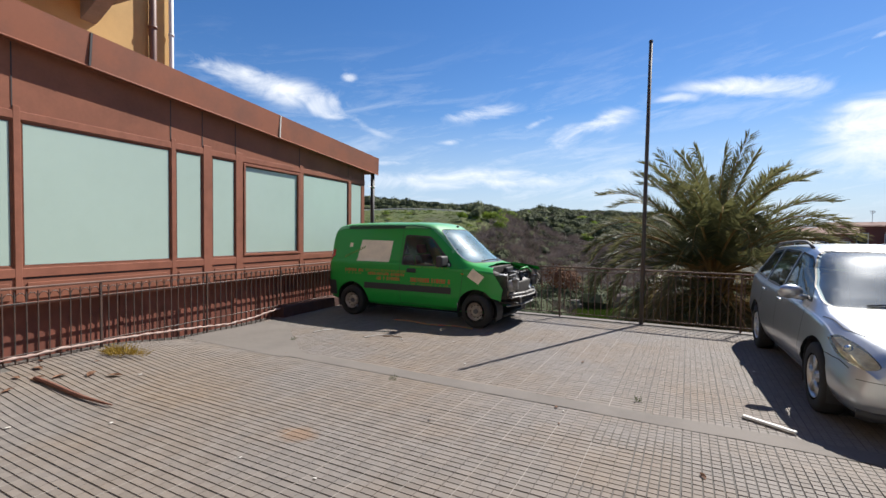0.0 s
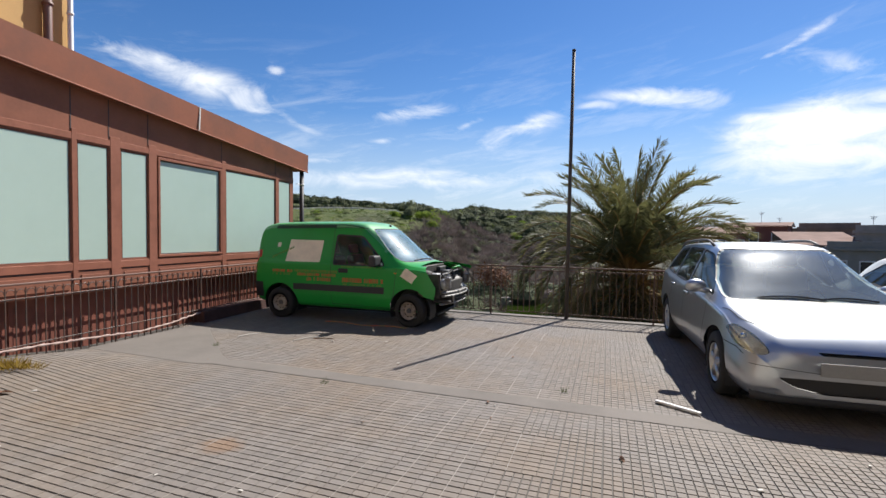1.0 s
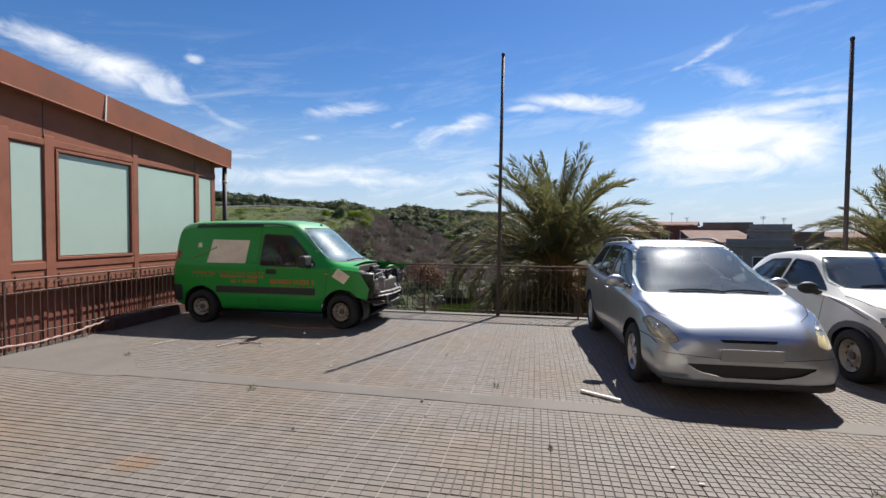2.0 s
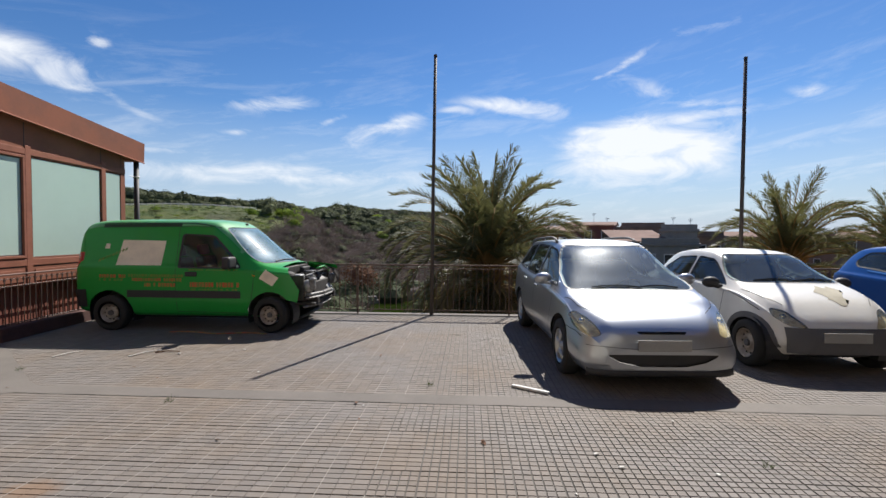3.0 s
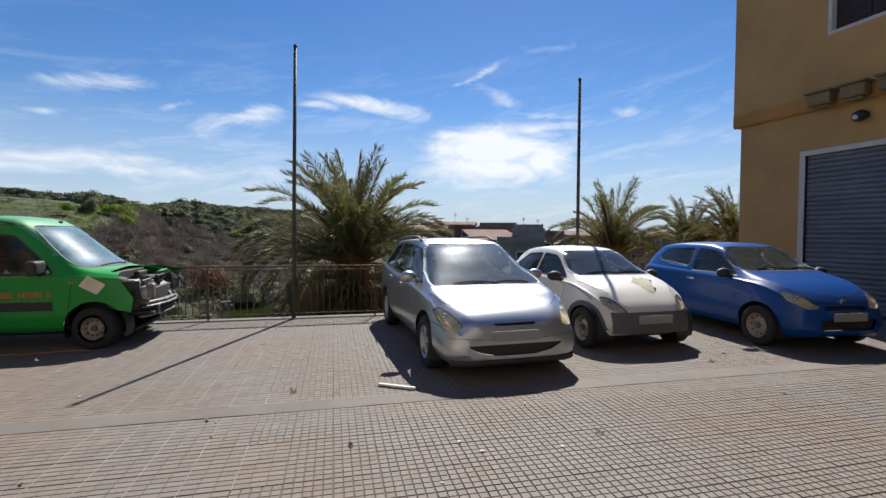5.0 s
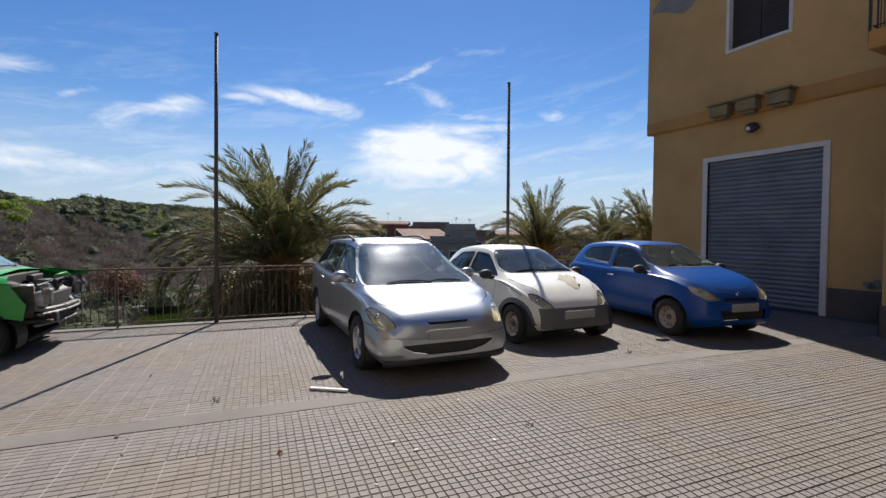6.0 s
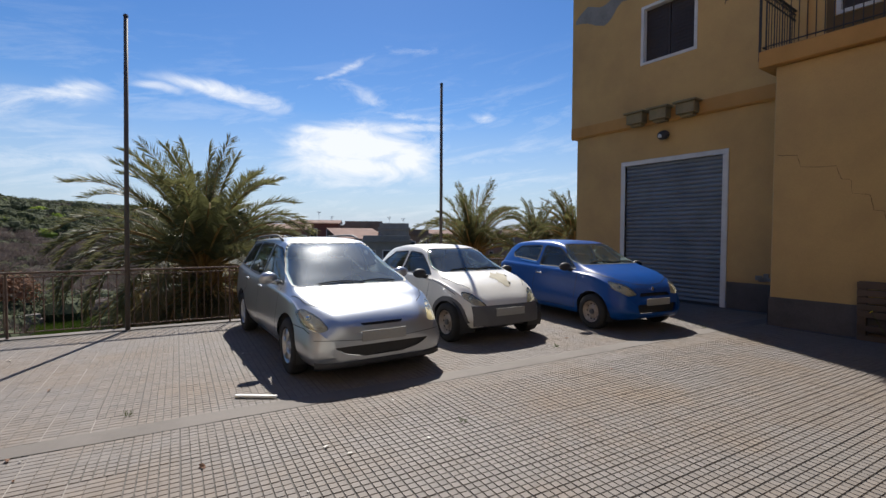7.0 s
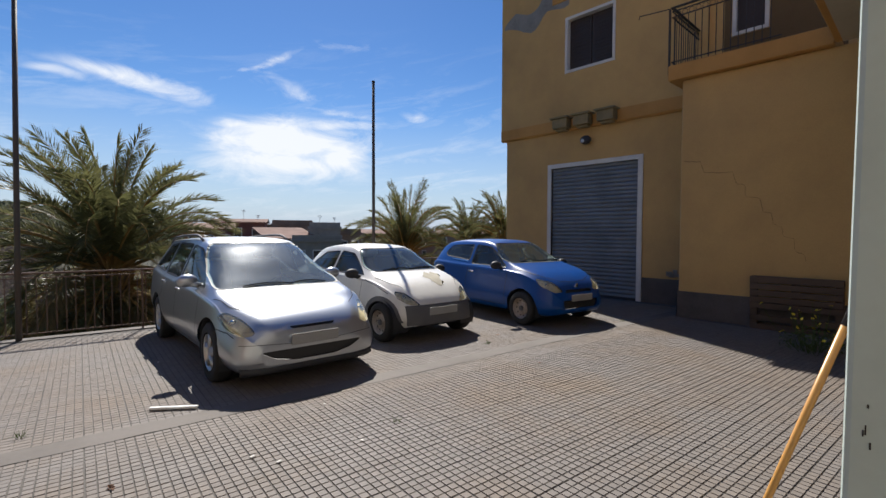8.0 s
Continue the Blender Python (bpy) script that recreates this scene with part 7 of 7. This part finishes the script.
        w = np.cross(out, up + side * (sg * 0.7)[:, None] + ng.normal(size=(len(t), 3)) * 0.35)
        w /= np.linalg.norm(w, axis=1)[:, None] + 1e-6
        w *= 0.0135 * (length / 4.2) ** 0.5
        mid = base + (tip - base) * 0.4
        mid[:, 2] += size * 0.03
        n0 = len(V)
        V += np.stack([base - w * 0.4, mid - w, tip, mid + w], 1).reshape(-1, 3).tolist()
        F += (np.arange(len(t) * 4).reshape(-1, 4) + n0).tolist()
        me = bpy.data.meshes.new("frond")
        me.from_pydata(V, [], F)
        old = not live or i > n * 0.93
        me.materials.append(M["palm_dead" if old else "palm_leaf"])
        me.materials.append(M["palm_stem"])
        me.polygons.foreach_set("material_index", [1] * stems + [0] * (len(F) - stems))
        part("frond", me, None, tree, "dry brown hanging frond" if old else "")
    return tree


def polar(az, r, z):
    return (r * math.sin(radians(az)), r * math.cos(radians(az)), z)


palm(polar(7.4, 14.0, -4.4), 4.9, 3.75, 82, 36, "large date palm with arching fronds beyond the railing", leaflets=110, dead=64, spread=0.94)
palm(polar(38.6, 17.5, -4.4), 5.15, 2.75, 66, 32, "date palm with upright fronds beyond the parked cars", leaflets=84, dead=44, spread=0.9)
palm(polar(46.4, 22.0, -4.4), 5.5, 2.2, 66, 33, "smaller date palm behind the parked cars", leaflets=66)
palm(polar(50.8, 20.0, -4.4), 5.6, 2.3, 66, 34, "date palm partly hidden by the ochre house", leaflets=66)


# ---- roofs of the town ----
M["town_wall"] = material("town_render", (0.24, 0.165, 0.125), 0.9, grain=0.1, stain=0.3, stain_size=0.5)
M["town_grey"] = material("town_grey_render", (0.25, 0.235, 0.215), 0.9, grain=0.1, stain=0.3, stain_size=0.6)
M["town_red"] = material("town_red_render", (0.20, 0.075, 0.055), 0.9, grain=0.1, stain=0.3, stain_size=0.6)
M["roof_tile"] = material("clay_roof_tile", (0.15, 0.075, 0.052), 0.9, grain=0.2, grain_size=4, stain=0.3, stain_size=0.8)
M["town_glass"] = material("dark_window", (0.03, 0.035, 0.04), 0.2)


def town_house(az, r, width, depth, z1, roof, wall, label, windows=3, rows=1, pitch=1.0, turn=0.0):
    """A house in the town: walls down to the slope, roof and windows; z1 is the eaves' height."""
    x, y, _ = polar(az, r, 0)
    z0 = terrain_z(az, r) - 1.0
    h = thing("house", label, "house", Matrix.Translation((x, y, z0)) @ Matrix.Rotation(radians(-az + turn), 4, "Z"), group="town houses")
    H = z1 - z0
    w, d = width / 2, depth / 2
    part("wall", box(-w, w, -d, d, 0, H, 0.03), M[wall], h)
    if roof == "gable":
        rf = part("roof", prism([(-d - 0.35, H - 0.1), (d + 0.35, H - 0.1), (0, H + pitch)], (-w - 0.3, w + 0.3), "x"), M["roof_tile"], h, "clay-tiled pitched roof")
    elif roof == "shed":
        rf = part("roof", prism([(-d - 0.4, H - 0.15), (d, H + pitch), (d, H + pitch + 0.15), (-d - 0.4, H + 0.02)], (-w - 0.3, w + 0.3), "x"), M["roof_tile"], h, "clay-tiled sloping roof")
    else:
        rf = part("roof", box(-w - 0.2, w + 0.2, -d - 0.2, d + 0.2, H, H + 0.3, 0.03), M[wall], h, "flat roof slab")
        part("parapet", box(-w, w, -d - 0.05, -d + 0.15, H + 0.3, H + 0.8, 0.02), M[wall], h)
    for row in range(rows):
        for k in range(windows):
            cx = -w + width * (k + 0.5) / windows
            cz = H - 1.5 - 2.9 * row
            win = part("window", box(cx - 0.5, cx + 0.5, -d - 0.06, -d + 0.05, cz - 0.7, cz + 0.7, 0.02), M["white_trim"], h, "pale framed window")
            part("pane", box(cx - 0.4, cx + 0.4, -d - 0.075, -d - 0.061, cz - 0.6, cz + 0.6), M["town_glass"], win)
    return h


town_house(16.4, 62, 5.0, 6, 2.15, "gable", "town_red", "red-brown rendered town house with a clay roof", 3, 2, 0.6)
town_house(19.6, 70, 6.6, 7, 3.05, "gable", "town_red", "tall reddish town house with a low clay roof", 3, 2, 0.45, -6)
town_house(22.5, 74, 2.6, 6, 2.0, "flat", "town_wall", "narrow town house with a roof terrace", 2, 1)
town_house(25.2, 80, 6.0, 8, 2.75, "flat", "town_wall", "long brown town house with a flat roof", 4, 1)
town_house(24.3, 58, 5.4, 7, 0.95, "shed", "town_grey", "low grey outbuilding with a clay roof", 2, 1, 1.15, 14)
town_house(28.9, 60, 3.6, 5, 2.05, "flat", "town_grey", "grey block with a flat roof terrace", 2, 1)
town_house(32.0, 66, 3.0, 5, 1.35, "flat", "town_wall", "brown block beside a low roof terrace", 2, 1, 0, -5)
town_house(28.0, 54, 5.2, 5, 0.55, "flat", "town_grey", "low grey building in shade", 3, 1)
town_house(33.5, 84, 12, 9, 1.6, "gable", "town_wall", "far town house with a clay roof", 4, 1, 0.7)
town_house(40.0, 110, 20, 10, 1.4, "flat", "town_wall", "far pale apartment block", 6, 2)
town_house(48.0, 95, 18, 10, 1.6, "gable", "town_wall", "far town house between the palms", 5, 1, 0.9)


def roof_aerials():
    """Thin aerials on the town's roofs."""
    for az, r, z, h in ((19.9, 70, 3.6, 1.2), (21.4, 70, 3.3, 0.8), (28.3, 60, 2.9, 0.9), (30.0, 60, 2.9, 0.7)):
        a = thing("aerial", "thin metal aerial on a town roof", "aerial", Matrix.Translation(polar(az, r, z - 0.6)), group="roof aerials")
        part("mast", tube([(0, 0, 0), (0, 0, h + 0.6)], 0.022, 6), M["steel"], a)
        for k in range(4):
            part("rod", tube([(-0.3 + 0.06 * k, 0, h + 0.5 - 0.09 * k), (0.3 - 0.06 * k, 0, h + 0.5 - 0.09 * k)], 0.018, 5), M["steel"], a)


roof_aerials()


# ---- loose things on the paving ----
M["stick_white"] = material("white_plastic_strip", (0.74, 0.73, 0.70), 0.5, grain=0.04, stain=0.2, stain_size=8)
M["stick_brown"] = material("brown_timber", (0.15, 0.060, 0.038), 0.75, grain=0.25, grain_size=25, stain=0.3, stain_size=7)
M["dry_grass"] = leaf_material("dry_yellow_grass", (0.14, 0.10, 0.022), (0.28, 0.19, 0.04))
M["weed"] = leaf_material("weed_leaf", (0.05, 0.075, 0.02), (0.11, 0.14, 0.05))
M["petal"] = material("yellow_petal", (0.80, 0.58, 0.02), 0.6, grain=0.1)
M["dead_leaf"] = material("dead_leaf", (0.19, 0.095, 0.055), 0.8, grain=0.2, grain_size=50)
M["litter"] = material("pale_litter", (0.42, 0.40, 0.37), 0.7)


def clutter():
    z = 0.012
    s = thing("white_strip", "white plastic trim strip lying by the silver car", "strip", pose(1.03, 4.56, z, 0, 0, -36))
    part("strip", box(-0.20, 0.20, -0.019, 0.019, 0.0, 0.022, 0.005), M["stick_white"], s)
    bx, by, turn, half = -4.835, 2.568, -0.1, 0.585
    gz = ground_z(bx, by) + 0.009
    b = thing("timber", "broken brown timber batten on the paving", "timber", pose(bx, by, gz, 0, 0, turn))
    pts = []
    for k in range(7):
        u = -half + 2 * half * k / 6
        v = 0.006 * math.sin(k * 1.3)
        wx, wy = bx + u * math.cos(radians(turn)), by + u * math.sin(radians(turn))
        pts.append((u, v, ground_z(wx, wy) + 0.009 + 0.021 - gz))
    bm = tube(pts, [0.020, 0.022, 0.020, 0.019, 0.017, 0.013, 0.006], 6)
    part("batten", bm, M["stick_brown"], b)
    g = Leaves(41)
    g.twigs((0, 0, 0), (0.34, 0.20, 0.02), 340, 0.024)
    g.twigs((0.25, 0.05, 0), (0.25, 0.12, 0.01), 90, 0.02)
    c = thing("dry_weeds", "heap of dry yellow-green weeds by the fence", "weeds", pose(-5.66, 3.52, ground_z(-5.66, 3.52) + 0.008))
    ob = g.build("stalks", M["dry_grass"], "", "", c, kind="")
    cord = thing("cord", "thin faded red cord lying under the van", "cord", pose(0, 0, 0))
    part("strand", tube([(-4.05 + 0.13 * k, 7.32 - 0.012 * k + 0.05 * math.sin(k * 0.8), 0.016) for k in range(13)], 0.008, 5), M["red_letter"], cord)
    # flowering weeds by the pallet
    rng = random.Random(12)
    w = thing("flowering_weed", "green weed with yellow flowers by the pallet", "weed", pose(7.75, 1.05, 0.0))
    L = Leaves(43)
    L.clump((0, 0, 0.10), (0.44, 0.44, 0.34), 230, 0.024, 9, 2.4)
    L.twigs((0, 0, 0), (0.45, 0.45, 0.16), 110, 0.035)
    L.build("leaves", M["weed"], "", "", w, kind="")
    flower = bmesh.new()
    for k in range(8):
        a = 2 * math.pi * k / 8
        d, e = Vector((math.cos(a), math.sin(a), 0.15)), Vector((-math.sin(a), math.cos(a), 0))
        flower.faces.new([flower.verts.new(p) for p in (Vector((0, 0, 0)), d * 0.02 + e * 0.010, d * 0.036, d * 0.02 - e * 0.010)])
    flower = mesh_from(flower, "flower")
    flower.materials.append(M["petal"])
    for k in range(24):
        a, r, h = rng.uniform(0, 6.28), rng.uniform(0.05, 0.62), rng.uniform(0.18, 0.66)
        x, y = r * math.cos(a), r * math.sin(a)
        part("stem", tube([(x * 0.4, y * 0.4, 0), (x * 0.8, y * 0.8, h * 0.6), (x, y, h)], 0.003, 4), M["weed"], w)
        part("flower", flower, None, w, at=Matrix.Translation((x, y, h)) @ Euler((rng.uniform(-0.9, 0.9), rng.uniform(-0.9, 0.9), 0)).to_matrix().to_4x4() @ Matrix.Scale(0.7, 4))
    # small weeds in the joints
    for x, y in ((4.93, 4.30), (7.15, 4.05), (7.95, 3.78), (0.03, 4.72), (-2.4, 4.3), (2.3, 3.0), (-4.6, 5.3)):
        t = thing("joint_weed", "small green weed growing in a paving joint", "weed", pose(x, y, 0.0), group="joint weeds")
        L = Leaves(int(100 + x * 10))
        L.twigs((0, 0, 0), (0.05, 0.05, 0.03), 26, 0.012)
        L.build("blades", M["weed"], "", "", t, kind="")
    # dead leaves, twigs and scraps of litter
    leaf = bmesh.new()
    ring = [(0, -0.05, 0.004), (0.022, -0.02, 0.012), (0.02, 0.025, 0.016), (0, 0.055, 0.006), (-0.02, 0.02, 0.014), (-0.022, -0.02, 0.01)]
    leaf.faces.new([leaf.verts.new(p) for p in ring])
    bmesh.ops.solidify(leaf, geom=leaf.faces[:], thickness=0.002)
    leaf = mesh_from(leaf, "dead_leaf")
    leaf.materials.append(M["dead_leaf"])
    spots = [(-5.9, 2.35), (-5.6, 2.15), (-5.75, 2.75), (-5.3, 2.3), (-6.0, 2.9), (-5.55, 3.2), (-5.9, 2.1), (-5.35, 2.75), (-5.2, 2.95), (-5.0, 3.05), (-5.6, 2.5), (-5.45, 2.6), (-3.4, 5.4), (-2.9, 5.0), (-4.2, 4.7), (-0.6, 5.9), (-1.3, 6.8)] + [(rng.uniform(-5.8, 9), rng.uniform(1.8, 8.4)) for _ in range(22)]
    for n, (x, y) in enumerate(spots):
        me = part("dead_leaf", leaf, None, None, at=pose(x, y, ground_z(x, y) + 0.012, rng.uniform(-8, 8), rng.uniform(-8, 8), rng.uniform(0, 360)) @ Matrix.Scale(rng.uniform(0.3, 0.8) * (2.2 if n < 12 else 1.0), 4))
        tagged(me, "small dry brown leaf on the paving", "leaf", "dead leaves")
    bit = mesh_from(box(-0.016, 0.016, -0.011, 0.011, 0, 0.008, 0.003), "litter")
    bit.materials.append(M["litter"])
    for x, y in [(-3.9, 2.35), (-2.5, 2.35), (-4.5, 1.95), (-2.45, 6.2), (-3.2, 6.0), (-1.9, 5.2), (1.2, 3.2), (0.9, 2.7), (1.9, 2.9)] + [(rng.uniform(-5, 8), rng.uniform(1.8, 8)) for _ in range(14)]:
        me = part("litter", bit, None, None, at=pose(x, y, ground_z(x, y) + 0.011, 0, 0, rng.uniform(0, 180)) @ Matrix.Scale(rng.uniform(0.5, 1.5), 4))
        tagged(me, "small pale scrap of litter on paving", "litter", "litter scraps")
    for x, y, a, ln, m in ((-4.6, 6.0, 62, 0.34, "litter"), (-3.65, 6.05, 58, 0.42, "litter"), (-3.4, 6.1, 10, 0.30, "dead_leaf"), (-5.2, 1.75, 40, 0.3, "litter")):
        t = thing("twig", "thin pale twig lying on the paving", "twig", pose(x, y, 0.014, 0, 0, a), group="twigs")
        part("stalk", tube([(-ln / 2, 0, 0), (0, 0.01, 0.008), (ln / 2, 0, 0)], [0.009, 0.008, 0.005], 5), M[m], t)


clutter()


# ---- ribbed cement tiles: each 30 cm tile carries five by five raised squares ----
def tile_parts(rise, seed, cells=5, gap=0.0035, cross=0.0035, light=False):
    """Vertices and faces of one tile, its corner at the origin: five rows of raised cells."""
    V, F = [], []
    pitch, wide, bev = 0.06, 0.30 / cells, 0.0015
    g = random.Random(seed)
    for i in range(cells):
        for j in range(5):
            x0, y0 = i * wide + cross, j * pitch + gap
            x1, y1 = (i + 1) * wide - cross, (j + 1) * pitch - gap
            h = rise + g.uniform(-0.0006, 0.0006)
            n = len(V)
            V += [(x0, y0, 0), (x1, y0, 0), (x1, y1, 0), (x0, y1, 0), (x0 + bev, y0 + bev, h), (x1 - bev, y0 + bev, h), (x1 - bev, y1 - bev, h), (x0 + bev, y1 - bev, h)]
            F += [(n + 4, n + 5, n + 6, n + 7), (n, n + 1, n + 5, n + 4), (n + 1, n + 2, n + 6, n + 5), (n + 2, n + 3, n + 7, n + 6), (n + 3, n, n + 4, n + 7)]
    if light:
        n = len(V)
        V += [(-0.004, 0, rise + 0.0005), (0.003, 0, rise + 0.0005), (0.003, 0.304, rise + 0.0005), (-0.004, 0.304, rise + 0.0005)]
        F += [(n, n + 1, n + 2, n + 3)]
    return np.array(V), np.array(F)


def paving():
    turn = math.atan(-TILT)
    c, s = math.cos(turn), math.sin(turn)
    to_world = lambda u, v: (c * u - s * v, s * u + c * v)
    base = bpy.data.objects["pavement"]
    size = 0.304
    shapes = [tile_parts(0.006, 1), tile_parts(0.006, 2), tile_parts(0.0025, 3, 3, 0.0028, 0.0012, True), tile_parts(0.0055, 4, 3, 0.0036, 0.0010, True), tile_parts(0.0025, 5, 5, 0.0028, 0.0024)]
    meshes = []
    for V, F in (shapes[0], shapes[1], shapes[3]):
        me = bpy.data.meshes.new("tile")
        me.from_pydata(V.tolist(), [], F.tolist())
        me.materials.append(M["pave"])
        me.materials.append(M["pale_joint"])
        if len(F) % 5:
            me.polygons[len(F) - 1].material_index = 1
        meshes.append(me)
    g = random.Random(77)
    allv, allf, allm, count = [], [], [], 0
    strip0, strip1 = 4.20, 4.44
    singles = 0
    for i in range(-23, 40):
        for j in range(-2, 31):
            u, v = i * size, j * size
            if v + size > 9.0:
                continue
            if j >= 14:
                v += strip1 - 14 * size + 0.0
            if j == 13:
                v = strip0 - size
            if j < 13:
                v = strip0 - (14 - j) * size
            if v < 0.55 or v + size > 8.86:
                continue
            wx, wy = to_world(u + size / 2, v + size / 2)
            if wx < -6.02 or wx > (10.5 if wy > 3.1 else 9.1):
                continue
            if wx < -4.4 and strip0 - 0.1 < v < 4.3 + (-4.4 - wx) * 0.8:
                continue
            zz = ground_z(wx, wy) + 0.001
            near = j < 13
            ribbed = wx < -0.25 + 0.12 * (j % 3)
            if near and -2.2 < wx < 3.6 and v > 1.75 and singles < 300 and j >= 3:
                ob = part("tile", meshes[2 if ribbed else g.randrange(2)], None, base, at=Matrix.Translation((*to_world(u, v), zz + g.uniform(0, 0.0012))) @ Matrix.Rotation(turn, 4, "Z"))
                singles += 1
                continue
            V, F = (shapes[3] if ribbed else shapes[g.randrange(2)]) if near else shapes[2 if ribbed else 4]
            P = V.copy()
            P[:, 0], P[:, 1] = c * (V[:, 0] + u) - s * (V[:, 1] + v), s * (V[:, 0] + u) + c * (V[:, 1] + v)
            if wx < -4 and wy < 5.2:
                P[:, 2] += [ground_z(a, b) for a, b in P[:, :2]]
                P[:, 2] += 0.001
            else:
                P[:, 2] += zz + g.uniform(0, 0.0012)
            allv.append(P)
            allf.append(F + count)
            allm += [0] * (len(F) // 5 * 5) + [1] * (len(F) % 5)
            count += len(P)
    rest = cloud_mesh("tiles", np.concatenate(allv).tolist(), np.concatenate(allf).tolist(), M["pave"], base, "ribbed cement tiles", "stuff")
    rest.data.materials.append(M["pale_joint"])
    rest.data.polygons.foreach_set("material_index", allm)
    # smooth cement strip across the terrace, widening into an apron by the fence
    bm = bmesh.new()
    g2 = random.Random(5)
    lo, hi = [], []
    n = 90
    for k in range(n + 1):
        u = -6.5 + 17.2 * k / n
        w = max(0.0, -4.45 - u)
        x0, y0 = to_world(u, strip0 + 0.002 + g2.uniform(-0.006, 0.006) - min(w, 0.15) * 0.5)
        x1, y1 = to_world(u, strip1 - 0.004 + g2.uniform(-0.006, 0.006) + w * 0.8)
        lo.append(bm.verts.new((x0, y0, ground_z(x0, y0) + 0.007)))
        hi.append(bm.verts.new((x1, y1, ground_z(x1, y1) + 0.007)))
    for k in range(n):
        bm.faces.new((lo[k], lo[k + 1], hi[k + 1], hi[k]))
    part("cement_strip", bm, M["cement"], base, "smooth cement strip between the tiles")


paving()
